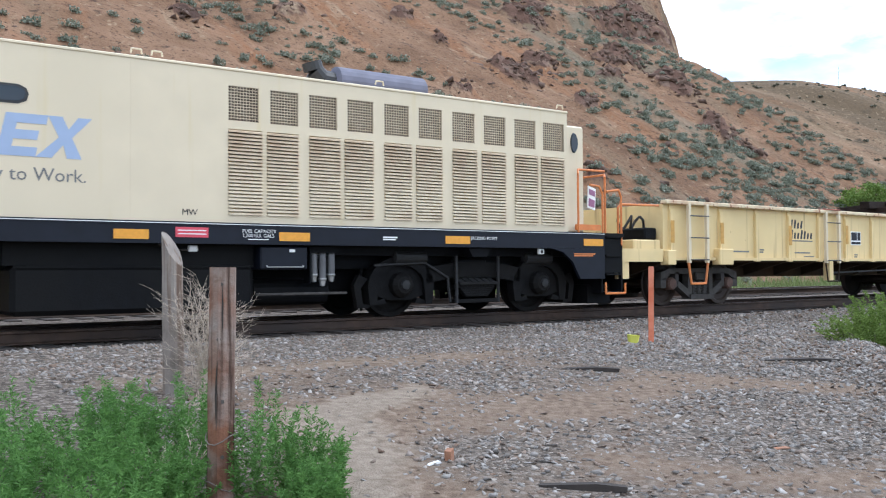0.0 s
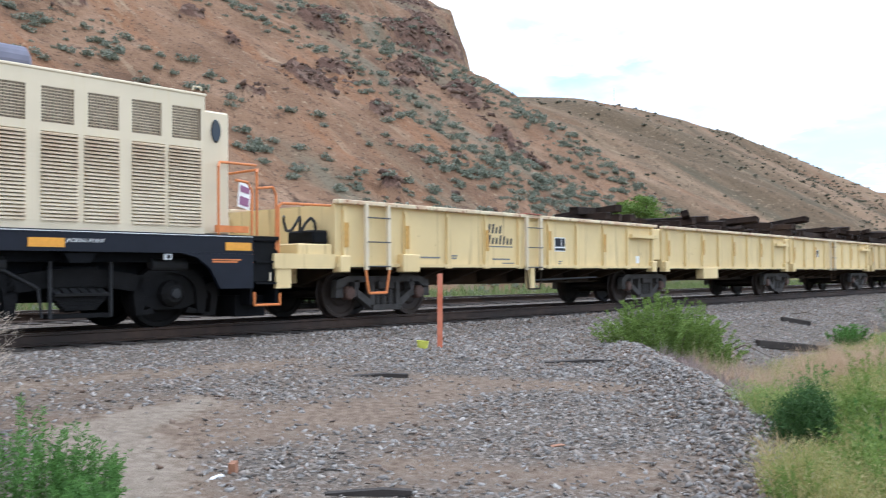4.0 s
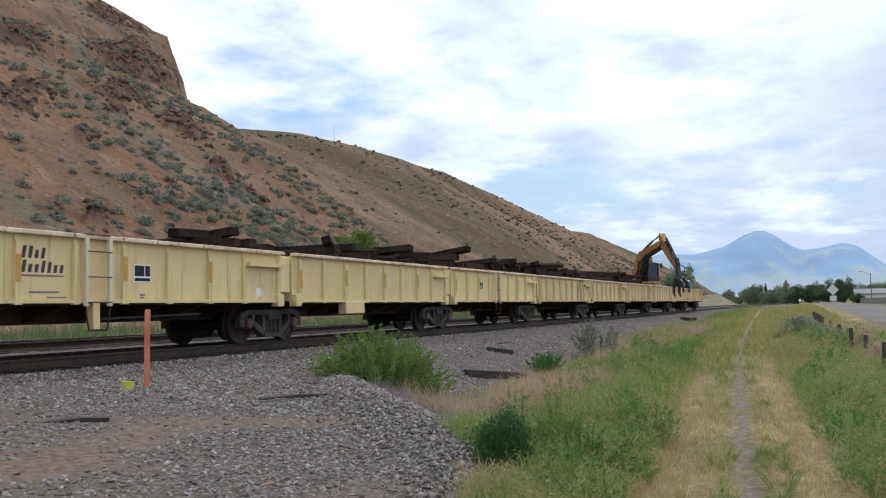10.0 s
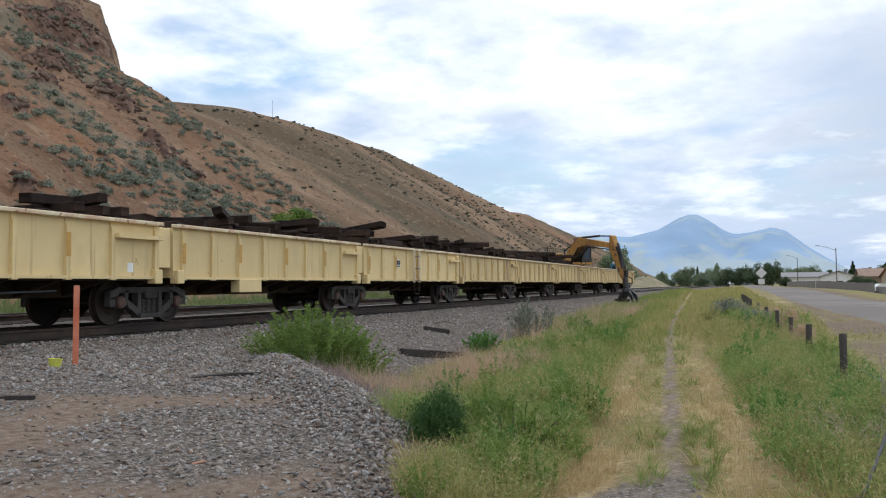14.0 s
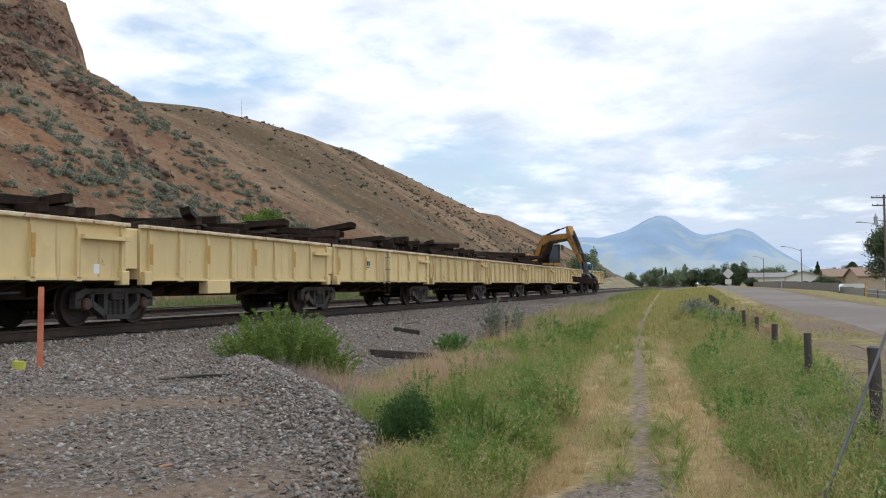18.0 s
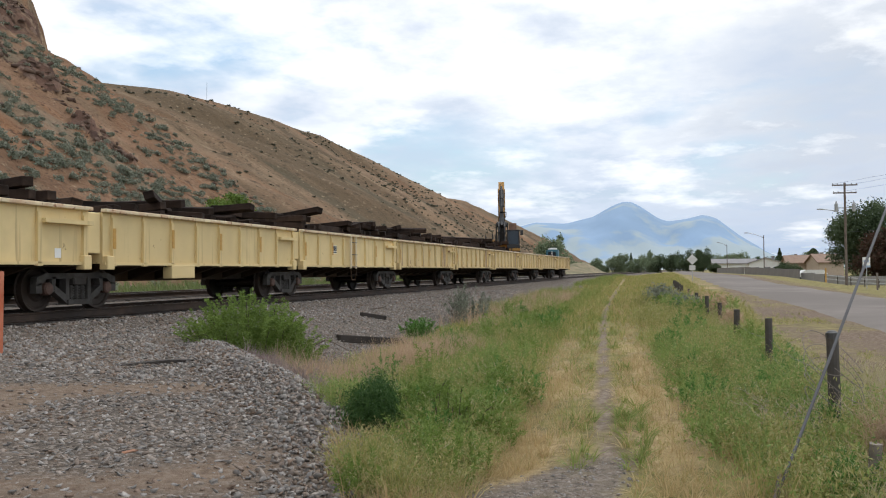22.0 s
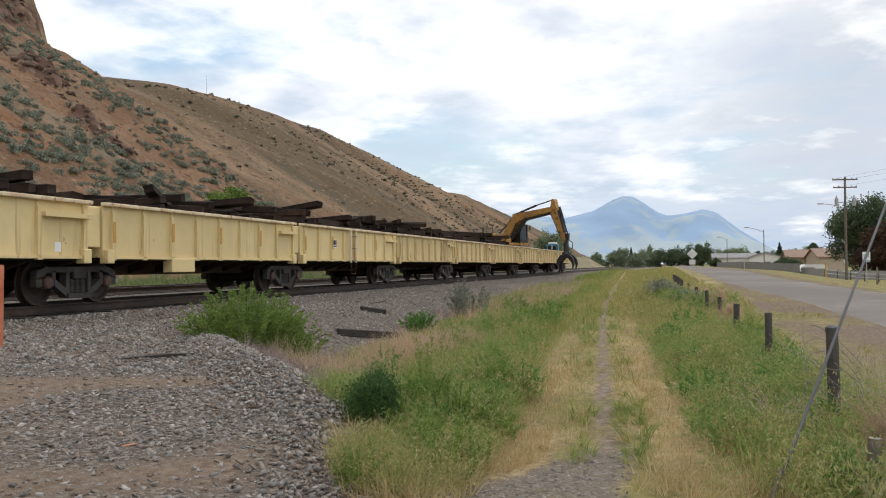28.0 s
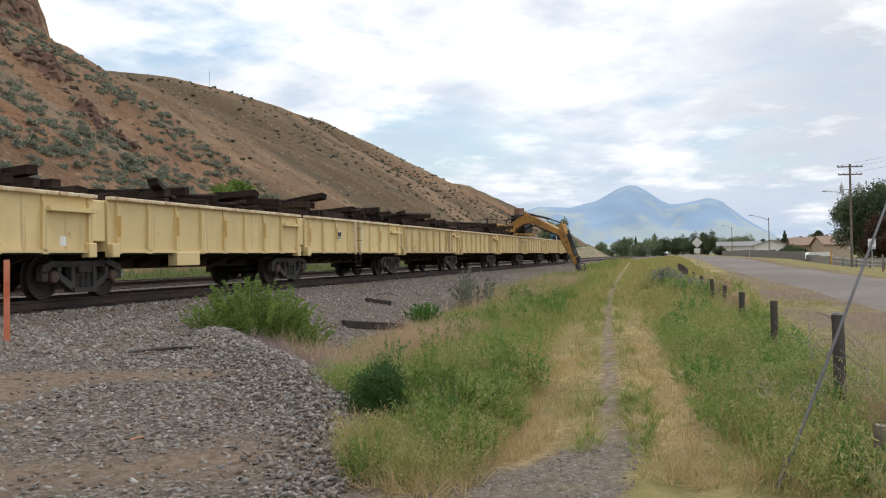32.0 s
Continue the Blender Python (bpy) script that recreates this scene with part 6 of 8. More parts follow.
part("hydraulic_hose", pipe(bmesh.new(), [(-0.2, 0.1, 0.2), (-0.48, 0.1, 0.45), (-0.42, 0.1, 0.75), (-0.05, 0.1, 0.82), (0.5, 0.1, 0.95), (1.3, 0.1, 1.22)], 0.05), MACHINE, boom)

# flat black strips: hoses, and the shade on the boom's underside put in as colour
for a, b in (((0.5, -0.20), (2.2, 0.46)), ((2.2, 0.46), (4.5, -0.22))):
    part("hose_strip", prism(bmesh.new(), [a, b, (b[0], b[1] - 0.06), (a[0], a[1] - 0.06)], -0.19, 0.19), MACHINE, boom)
stick = new("stick")
stick.parent = exc
bm = bmesh.new()
prism(bm, [(-0.62, 0.26), (-0.52, 0.38), (0.2, 0.30), (2.45, 0.11), (2.55, -0.11), (0.5, -0.26), (0.05, -0.26), (-0.58, 0.18)], -0.20, 0.20)
part("stick_box", bm, CAT, stick)
part("grab_cylinder", tube(tube(bmesh.new(), (0.1, 0, 0.48), (1.3, 0, 0.40), 0.08, seg=10), (1.3, 0, 0.40), (2.1, 0, 0.34), 0.045, seg=8), MACHINE, stick)
part("linkage", prism(bmesh.new(), [(2.0, 0.2), (2.1, 0.45), (2.5, 0.25), (2.5, 0.05)], -0.1, 0.1), MACHINE, stick)

# the same black strips for hoses and shade on the stick's narrow faces
part("hose_strip", prism(bmesh.new(), [(0.1, -0.265), (2.4, -0.135), (2.4, -0.20), (0.1, -0.34)], -0.16, 0.16), MACHINE, stick)
part("hose_strip", prism(bmesh.new(), [(0.3, 0.30), (1.9, 0.165), (1.9, 0.24), (0.3, 0.37)], -0.16, 0.16), MACHINE, stick)
grab = new("grapple")
grab.parent = exc
bm = bmesh.new()
box(bm, -0.1, 0.40, -0.14, 0.14, -0.15, 0.15, bevel=0.04)
tube(bm, (0.35, 0, 0), (0.80, 0, 0), 0.19, seg=14)
box(bm, 0.72, 1.02, -0.34, 0.34, -0.17, 0.17, bevel=0.05)
part("rotator", bm, MACHINE, grab)
for s in (-1, 1):
    for y in (-0.20, 0.20):
        bm = bmesh.new()
        prism(bm, [(0.86, s * 0.10), (0.96, s * 0.40), (1.20, s * 0.64), (1.56, s * 0.74), (1.95, s * 0.56), (1.60, s * 0.56), (1.36, s * 0.44), (1.17, s * 0.22), (1.02, s * 0.04)], y - 0.05, y + 0.05)
        part("claw", bm, MACHINE, grab)
    part("claw_cylinder", tube(bmesh.new(), (0.75, 0, s * 0.14), (1.25, 0, s * 0.42), 0.05, seg=8), MACHINE, grab)
part("grab_hose", pipe(bmesh.new(), [(-0.1, 0.15, 0.1), (0.1, 0.3, 0.35), (0.45, 0.28, 0.32), (0.6, 0.15, 0.15)], 0.03), MACHINE, grab)


def arm_at(t):
    return [float(np.interp(t, [r[0] for r in ARM], [r[i] for r in ARM])) for i in range(1, 5)]


def arm_pose(row):
    """Poses of house, boom, stick and grapple in the excavator's space."""
    ps, b, sg, g = row[1:5]
    c, s = math.cos(radians(ps)), math.sin(radians(ps))
    fx, fz = FOOT
    ex, ez = fx + BOOM_L * math.cos(radians(b)), fz + BOOM_L * math.sin(radians(b))
    wx, wz = ex + STICK_L * math.cos(radians(sg)), ez + STICK_L * math.sin(radians(sg))
    gx, gz = wx + 1.55 * math.cos(radians(g)), wz + 1.55 * math.sin(radians(g))
    return (pose(0, 0, 0, 0, 0, ps), pose(c * fx, s * fx, fz, 0, -b, ps), pose(c * ex, s * ex, ez, 0, -sg, ps), pose(c * wx, s * wx, wz, 0, -g, ps), (c * gx, s * gx, gz))


# what is stowed on the last wagon
cabin = empty("equipment_cabin")
part("cabin_box", boxm(-0.55, 0.55, -1.18, -0.06, 0.985, 2.70, bevel=0.04), TEAL, cabin)
part("cabin_roof", boxm(-0.40, 0.40, -1.0, -0.25, 2.702, 2.88, bevel=0.03), WHITE, cabin)
part("window_pane", boxm(-0.562, -0.552, -1.0, -0.25, 2.05, 2.5), GLASS_DARK, cabin)
part("door_frame", boxm(-0.568, -0.552, -0.66, -0.60, 1.0, 2.6), WHITE, cabin)
tagged(cabin, "teal steel equipment cabin with a white roof in the last wagon", "cabin")
runs(cabin, 96.5)
# sleepers that the grapple lifts
LIFTED = []
for k in range(2):
    o = new("old_sleeper", solids[k])
    tagged(o, "old dark sleeper picked up by the excavator's grapple", "railway sleeper", group="sleepers in the grapple")
    LIFTED.append(o)

# ---- things and growth round the camera ----
def on(x, y):
    return float(height(x, y))


def leaf_quads(centres, size, rng, long=2.2, up=0.0):
    """Small pointed leaves, two triangles each, turned at random."""
    c = np.asarray(centres, float)
    n = len(c)
    d = rng.normal(size=(n, 3)); d[:, 2] = np.abs(d[:, 2]) * (1 + up) - 0.15
    d /= np.linalg.norm(d, axis=1, keepdims=True)
    w = np.cross(d, rng.normal(size=(n, 3)))
    w /= np.linalg.norm(w, axis=1, keepdims=True) + 1e-9
    s = size * rng.uniform(0.6, 1.35, (n, 1))
    a, b = c - d * s * long / 2, c + d * s * long / 2
    l, r = c + w * s / 2 + d * s * 0.1, c - w * s / 2 + d * s * 0.1
    v = np.stack([a, l, b, r], 1).reshape(-1, 3)
    i = np.arange(n)[:, None] * 4
    f = np.concatenate([i + [0, 1, 2], i + [0, 2, 3]], 1).reshape(-1, 3)
    return v, f


def blob_points(n, rng, rx, ry, rz, lumps=7, hollow=0.55):
    """Points in a lumpy crown, denser near its skin."""
    k = rng.normal(size=(lumps, 3)); k /= np.linalg.norm(k, axis=1, keepdims=True)
    k *= rng.uniform(0.25, 0.75, (lumps, 1)); k[:, 2] = np.abs(k[:, 2]) * 0.9
    rr = rng.uniform(0.30, 0.55, lumps)
    w = rng.integers(0, lumps, n)
    d = rng.normal(size=(n, 3)); d /= np.linalg.norm(d, axis=1, keepdims=True)
    p = k[w] + d * (rr[w] * (hollow + (1 - hollow) * rng.random(n)) * rng.uniform(0.85, 1.2, n))[:, None]
    return p * [rx, ry, rz]


def bush(name, x, y, rx, ry, h, n, leaf, material, seed, label, category="bush", group="", lumps=9, long=2.4, twigs=10, sink=0.1):
    rng = np.random.default_rng(seed)
    e = empty(name, x, y, on(x, y) - 0.03)
    p = blob_points(n, rng, rx, ry, h * 0.62, lumps)
    p[:, 2] += h * 0.12
    p[:, 2] = np.abs(p[:, 2]) * np.clip(h / max(0.01, p[:, 2].max()), 0, 1.0)
    v, f = leaf_quads(p, leaf, rng, long, 0.6)
    raw("leaves", v, f, material, e)
    bm = bmesh.new()
    for i in range(twigs):
        q = p[rng.integers(len(p))]
        tube(bm, (q[0] * 0.12, q[1] * 0.12, 0), tuple(q * 0.92), 0.012 * max(1, h), 0.004, seg=5)
    part("branches", bm, BARK, e)
    return tagged(e, label, category, group)


def sprout(name, x, y, r, h, stems, per, leaf, material, seed, label, category="weeds", group="", long=3.6, spread=1.0, bare=0.04, flat=0.45, upright=0.6):
    """A plant of many stems from one root, arching outwards, with leaves along each of them."""
    g = np.random.default_rng(seed)
    e = empty(name, x, y, on(x, y) - 0.02)
    an, u = g.uniform(0, 2 * math.pi, stems), np.sqrt(g.random(stems))
    out = r * u * g.uniform(0.75, 1.2, stems)
    top = h * (1.0 - flat * u ** 2.4) * g.uniform(0.55, 1.06, stems)
    root = np.stack([np.cos(an), np.sin(an), np.zeros(stems)], 1) * (r * u * g.uniform(0.55, 0.85, stems))[:, None]
    way = np.stack([np.cos(an), np.sin(an)], 1)
    bend = g.uniform(1.0, 1.8, stems)

    def along(i, t):
        p = np.empty((len(t), 3))
        k = (t ** bend[i])[:, None]
        p[:, :2] = root[i, :2] * (1 - k) + way[i] * out[i][:, None] * k * spread
        p[:, 2] = top[i] * (1 - (1 - t) ** 1.5)
        return p
    i = np.repeat(np.arange(stems), per)
    t = bare + (1 - bare) * g.random(len(i)) ** 0.75
    p, q = along(i, t), along(i, np.minimum(1, t + 0.06))
    d = q - p
    d /= np.linalg.norm(d, axis=1, keepdims=True) + 1e-9
    d = upright * d + g.normal(size=d.shape) * [0.75, 0.75, 0.42] + [0, 0, 0.18]
    d /= np.linalg.norm(d, axis=1, keepdims=True)
    w = np.cross(d, g.normal(size=d.shape))
    w /= np.linalg.norm(w, axis=1, keepdims=True) + 1e-9
    sz = (leaf * g.uniform(0.6, 1.35, len(i)) * (1.15 - 0.5 * t))[:, None]
    c = p + d * sz * long * 0.5
    v = np.stack([p, c + w * sz * 0.5, p + d * sz * long, c - w * sz * 0.5], 1).reshape(-1, 3)
    n = np.arange(len(i))[:, None] * 4
    raw("leaves", v, np.concatenate([n + [0, 1, 2], n + [0, 2, 3]], 1).reshape(-1, 3), material, e)
    if category == "bush":
        for k in range(min(stems, 24)):
            pts = along(np.full(5, k), np.linspace(0, 1, 5))
            bm = bmesh.new()
            for a, b in zip(pts, pts[1:]):
                tube(bm, tuple(a), tuple(b), 0.003 + 0.0045 * h, 0.003, seg=4, caps=False)
            part("stem", bm, BARK, e)
    return tagged(e, label, category, group)


# -- orange stake and the lime tub beside it --
sx, sy = 10.79, 9.33
st = part("marker_stake", prism(bmesh.new(), [(-0.04, -0.05), (-0.04, 1.14), (-0.035, 1.16), (0.035, 1.16), (0.04, 1.14), (0.04, -0.05)], -0.018, 0.018), STAKE)
st.matrix_basis = pose(sx, sy, on(sx, sy), 1.0, 0.6, -45)
tagged(st, "orange-red painted wooden marker stake standing in gravel", "marker stake")
bm = bmesh.new()
lathe(bm, [(0.0, 0.055), (0.0, 0.075), (0.11, 0.092), (0.125, 0.098), (0.125, 0.088), (0.02, 0.07), (0.02, 0.02)], "Z", 16)
tub = part("plastic_tub", bm, LIME)
tub.matrix_basis = pose(10.42, 9.37, on(10.42, 9.37) - 0.01, 4, 3, 0)
tagged(tub, "small lime-yellow plastic tub on the gravel", "tub")

# -- near fence posts --
def round_post(name, x, y, h, r, material, lean=(0, 0), cut=0.0, seg=14, label="", group="", square=0.0):
    rng = np.random.default_rng(int(x * 100 + 7))
    bm = bmesh.new()
    rings = []
    for k in range(9):
        z = -0.15 + (h + 0.15) * k / 8
        ring = []
        for i in range(seg):
            a = 2 * math.pi * i / seg
            q = r * (1 + 0.05 * math.sin(3 * a + z) + rng.uniform(-0.03, 0.03)) * (1.03 - 0.06 * k / 8)
            if square:
                q *= min(1.25, 1 / max(abs(math.cos(a)), abs(math.sin(a)))) * square + (1 - square)
            zz = z + (cut * math.cos(a - 2.2) * r * 4 if k == 8 else 0)
            ring.append(bm.verts.new((q * math.cos(a), q * math.sin(a), zz)))
        rings.append(ring)
    for a, b in zip(rings, rings[1:]):
        for i in range(seg):
            bm.faces.new((a[i], a[(i + 1) % seg], b[(i + 1) % seg], b[i]))
    bm.faces.new(rings[-1])
    e = empty(name, x, y, on(x, y))
    e.matrix_basis = pose(x, y, on(x, y), lean[0], lean[1], 0)
    part("timber", bm, material, e)
    return tagged(e, label, "fence post", group)


fp = round_post("fence_post", 2.08, 5.20, 1.40, 0.072, POST_RED, (0.3, 0.4), label="split reddish-brown wooden post with a deep crack", group="near fence posts", square=0.75)
crack = bmesh.new()
for k in range(9):
    z0, z1 = 0.12 + 0.135 * k, 0.12 + 0.135 * (k + 1)
    wob_x = lambda z: -0.028 + 0.014 * math.sin(z * 7) + 0.012 * z
    a = [crack.verts.new((wob_x(z0) - 0.006, 0, z0)), crack.verts.new((wob_x(z0) + 0.006, 0, z0)), crack.verts.new((wob_x(z1) + 0.006, 0, z1)), crack.verts.new((wob_x(z1) - 0.006, 0, z1))]
    crack.faces.new(a)
bmesh.ops.solidify(crack, geom=crack.faces[:], thickness=0.006)
part("crack", crack, POST_DARK, fp).matrix_basis = pose(0, 0, 0, 0, 0, -23) @ pose(0, -0.078, 0)
for z in (0.13, 0.40):
    ring = [(0.092 * math.cos(a), 0.092 * math.sin(a), z + 0.03 * math.sin(a * 2 + z * 9)) for a in np.linspace(0, 2 * math.pi, 14)]
    part("tie_wire", pipe(bmesh.new(), ring, 0.0035, 4), WIRE, fp)
for z, a in ((1.30, -0.3), (0.98, -0.7), (0.62, 0.1), (0.30, 0.2)):
    kn = part("knot", tube(bmesh.new(), (0, 0, 0), (0, -0.006, 0), 0.012, seg=8), POST_DARK, fp)
    kn.matrix_basis = pose(0, 0, 0, 0, 0, -23) @ pose(0.03 * a, -0.074, z)
fp2 = round_post("fence_post", 2.83, 7.96, 1.28, 0.085, POST, (0, -1.0), cut=0.45, label="old grey fence post with a slanting broken top", group="near fence posts", square=0.6)

# -- dead thorny plant beside the old post --
def dead_plant(name, x, y, h, n, spread, seed, label, material=DRYPLANT):
    rng = np.random.default_rng(seed)
    v, f = [], []

    def twig(a, b, r):
        d = np.asarray(b) - a
        w = np.cross(d, rng.normal(size=3)); w = w / (np.linalg.norm(w) + 1e-9) * r
        u = np.cross(d, w); u = u / (np.linalg.norm(u) + 1e-9) * r
        k = len(v)
        v.extend([a + w, a - w * 0.5 + u, a - w * 0.5 - u, b])
        f.extend([(k, k + 1, k + 3), (k + 1, k + 2, k + 3), (k + 2, k, k + 3)])

    def grow(a, d, l, r, depth):
        p = a
        for s in range(3):
            q = p + d * l / 3 + rng.normal(size=3) * l * 0.05
            twig(p, q + d * l * 0.04, r * (1 - 0.2 * s))
            p = q
            if depth:
                for _ in range(2):
                    nd = d + rng.normal(size=3) * 0.75
                    nd[2] = abs(nd[2]) * 0.8 + 0.1
                    grow(p, nd / np.linalg.norm(nd), l * rng.uniform(0.3, 0.5), r * 0.6, depth - 1)
    for i in range(n):
        d = np.array([rng.normal() * spread, rng.normal() * spread, 1.0])
        grow(np.array([rng.normal() * 0.05, rng.normal() * 0.05, 0.0]), d / np.linalg.norm(d), h * rng.uniform(0.5, 0.8), 0.008, 2)
    e = raw(name, v, f, material)
    e.matrix_basis = pose(x, y, on(x, y) - 0.02)
    return tagged(e, label, "dead plant")


dead_plant("dead_weed", 2.93, 7.40, 1.02, 34, 0.085, 3, "pale dead branching weed beside the old post")
dead_plant("dead_weed", 1.95, 5.57, 0.40, 6, 0.6, 8, "pale dead weed stalks among green weeds")
dead_plant("dead_weed", 2.65, 6.71, 0.35, 5, 0.7, 9, "thin pale dead stalks by the fence post")
dead_plant("dead_weed", 9.2, -0.9, 0.55, 9, 0.8, 21, "tangled grey dead weed under the fence post")
dead_plant("dead_weed", 7.5, -1.45, 0.62, 26, 0.10, 25, "tall pale plume of dry stalks near the fence", DEADWEED)
dead_plant("dead_weed", 9.0, -1.15, 0.5, 16, 0.9, 26, "tangled grey dead weed round the fence post")
dead_plant("dead_weed", 8.7, -1.9, 0.8, 9, 0.5, 22, "tangled grey dead weed beside the fence")

# -- feathery green weeds --
def weed(x, y, r, h, seed):
    sprout("green_weed", x, y, r, h, int(40 + 80 * r), 80, 0.0095, LEAF_WEED, seed, "feathery bright green weed growing in a clump", "weed", "green weeds", long=5.0, bare=0.0, flat=0.45, upright=0.2)


for i, (x, y, r, h) in enumerate([(0.95, 5.0, 0.42, 0.66), (1.45, 5.1, 0.40, 0.62), (1.15, 5.75, 0.45, 0.70), (0.45, 5.5, 0.45, 0.66), (1.75, 5.9, 0.40, 0.62), (0.75, 4.4, 0.35, 0.52), (1.30, 4.45, 0.36, 0.55), (1.85, 5.05, 0.22, 0.50),
                                 (2.45, 5.15, 0.34, 0.68), (2.72, 4.95, 0.24, 0.56), (2.25, 5.75, 0.30, 0.66), (1.95, 6.2, 0.30, 0.60), (0.2, 4.8, 0.40, 0.58), (-0.1, 5.4, 0.42, 0.62), (2.52, 4.6, 0.22, 0.36), (0.9, 6.3, 0.40, 0.55)]):
    weed(x - 0.10, y + 0.11, r * 1.12, h * 1.02, 40 + i)

# -- shrubs below the track --
sprout("shrub", 14.85, 7.60, 1.25, 1.14, 260, 130, 0.019, LEAF_SHRUB, 3, "airy green willow-like shrub on the ballast slope", "bush", long=3.4, flat=0.5, upright=0.12)
sprout("shrub", 16.05, 7.50, 0.95, 1.02, 130, 130, 0.019, LEAF_SHRUB, 4, "lower airy green willow-like shrub on the ballast slope", "bush", long=3.4, flat=0.5, upright=0.12)
sprout("shrub", 14.6, 6.75, 0.42, 0.45, 26, 60, 0.016, LEAF_BUSH, 23, "low pale green shrub beside the gravel rim", "bush", long=4.0)
bush("shrub", 8.75, 3.05, 0.40, 0.38, 0.98, 20000, 0.010, LEAF_DARK, 5, "dense dark green round bush in the grass", lumps=34, long=4.0)
sprout("shrub", 9.35, 2.72, 0.46, 0.66, 60, 110, 0.012, LEAF_SHRUB, 6, "leafy green bush beside the dark bush", "bush", long=3.6)
sprout("shrub", 8.35, 2.15, 0.48, 0.52, 50, 110, 0.012, LEAF_SHRUB, 21, "low spreading green bush in the grass", "bush", long=3.8)
sprout("shrub", 23.6, 6.95, 0.5, 0.62, 34, 60, 0.03, LEAF_WEED, 7, "small fresh green shrub at the foot of the bank", "bush")
sprout("shrub", 29.6, 6.9, 0.95, 1.35, 60, 70, 0.03, SAGE, 8, "pale grey-green shrub on the bank", "bush", long=3.0)
bush("shrub", 36.0, 0.75, 1.1, 0.9, 1.25, 3000, 0.045, SAGE, 12, "low grey-green shrub beside the field track", long=3.0, lumps=22)
bush("shrub", 31.5, -0.15, 0.8, 0.7, 0.95, 2200, 0.04, SAGE, 15, "low grey-green shrub beside the fence", long=3.0, lumps=18)
bush("shrub", 28.0, -1.0, 0.5, 0.5, 1.15, 2200, 0.022, DEADWEED, 16, "tan dead brush beside the fence posts", long=5.0, lumps=18)
bush("shrub", 24.0, -1.15, 0.4, 0.4, 0.9, 1500, 0.02, DEADWEED, 17, "tan dead brush beside the fence posts", long=5.0, lumps=14)
bush("shrub", 46.0, 6.2, 0.7, 0.5, 0.6, 900, 0.06, LEAF_BUSH, 9, "small green shrub below the line", long=2.6)

# -- driftwood, planks and bits on the gravel --
def debris(name, pts, w, h, x, y, rz, material, label, lift=0.0):
    o = part(name, prism(bmesh.new(), pts, -w / 2, w / 2), material)
    o.matrix_basis = pose(x, y, on(x, y) + lift, 0, 0, rz)
    return tagged(o, label, "debris")


debris("broken_plank", [(-0.36, -0.01), (-0.34, 0.035), (0.1, 0.05), (0.37, 0.03), (0.36, -0.01)], 0.14, 0.05, 7.72, 7.70, -35, TIE, "dark weathered broken plank lying on gravel", -0.015)
debris("broken_plank", [(-0.62, -0.01), (-0.6, 0.03), (0.2, 0.045), (0.62, 0.02), (0.6, -0.01)], 0.16, 0.05, 11.35, 7.25, -30, TIE, "dark rotten plank half sunk in gravel")
debris("broken_plank", [(-0.3, -0.01), (-0.28, 0.03), (0.1, 0.04), (0.3, 0.02), (0.3, -0.01)], 0.07, 0.05, 4.30, 4.45, -40, TIE, "brown splintered stick on the gravel")
debris("brick_fragment", [(-0.03, -0.01), (-0.035, 0.07), (0.02, 0.085), (0.03, 0.02), (0.03, -0.01)], 0.05, 0.1, 3.88, 5.35, 30, BRICK, "broken orange brick fragment on gravel")
debris("paper_scrap", [(-0.06, 0.0), (-0.04, 0.012), (0.05, 0.018), (0.06, 0.0)], 0.03, 0.02, 3.72, 5.32, 10, WHITE, "small crumpled white paper scrap")
debris("orange_scrap", [(-0.07, 0.0), (-0.05, 0.008), (0.06, 0.01), (0.07, 0.0)], 0.06, 0.02, 6.62, 4.45, -20, BRICK, "flat faded orange scrap on the earth")


def timber(p, q, w, h, label):
    """A squared beam lying along the ground from p to q."""
    a, b = Vector((*p, on(*p) + 0.03)), Vector((*q, on(*q) + 0.03))
    d = b - a
    o = part("old_timber", boxm(0, d.length, -w / 2, w / 2, -h * 0.4, h * 0.6, bevel=0.015), TIE)
    o.matrix_basis = Matrix.Translation(a) @ d.to_track_quat("X", "Z").to_matrix().to_4x4()
    return tagged(o, label, "timber")


timber((20.57, 8.08), (22.1, 7.0), 0.20, 0.18, "dark old timber lying across the ditch")
timber((22.0, 7.12), (20.93, 5.57), 0.18, 0.16, "dark old timber in the dry weeds")
timber((25.0, 9.1), (25.7, 8.6), 0.16, 0.14, "dark broken timber on the ballast slope")
br = part("dead_branch", pipe(bmesh.new(), [(0, 0, 0.05), (0.5, 0.1, 0.22), (1.0, 0.05, 0.20), (1.5, 0.2, 0.05)], 0.018), POST)
br.matrix_basis = pose(18.6, 7.9, on(18.6, 7.9) + 0.03, 0, 0, -135)
tagged(br, "pale bare dead branch below the shrub", "branch")
br = part("dead_branch", pipe(bmesh.new(), [(0, 0, 0.03), (0.6, 0.1, 0.10), (1.2, -0.1, 0.05)], 0.018), POST)
br.matrix_basis = pose(26.9, 9.45, on(26.9, 9.45) + 0.02, 0, 0, -130)
tagged(br, "bare dead branch on the ballast slope", "branch")

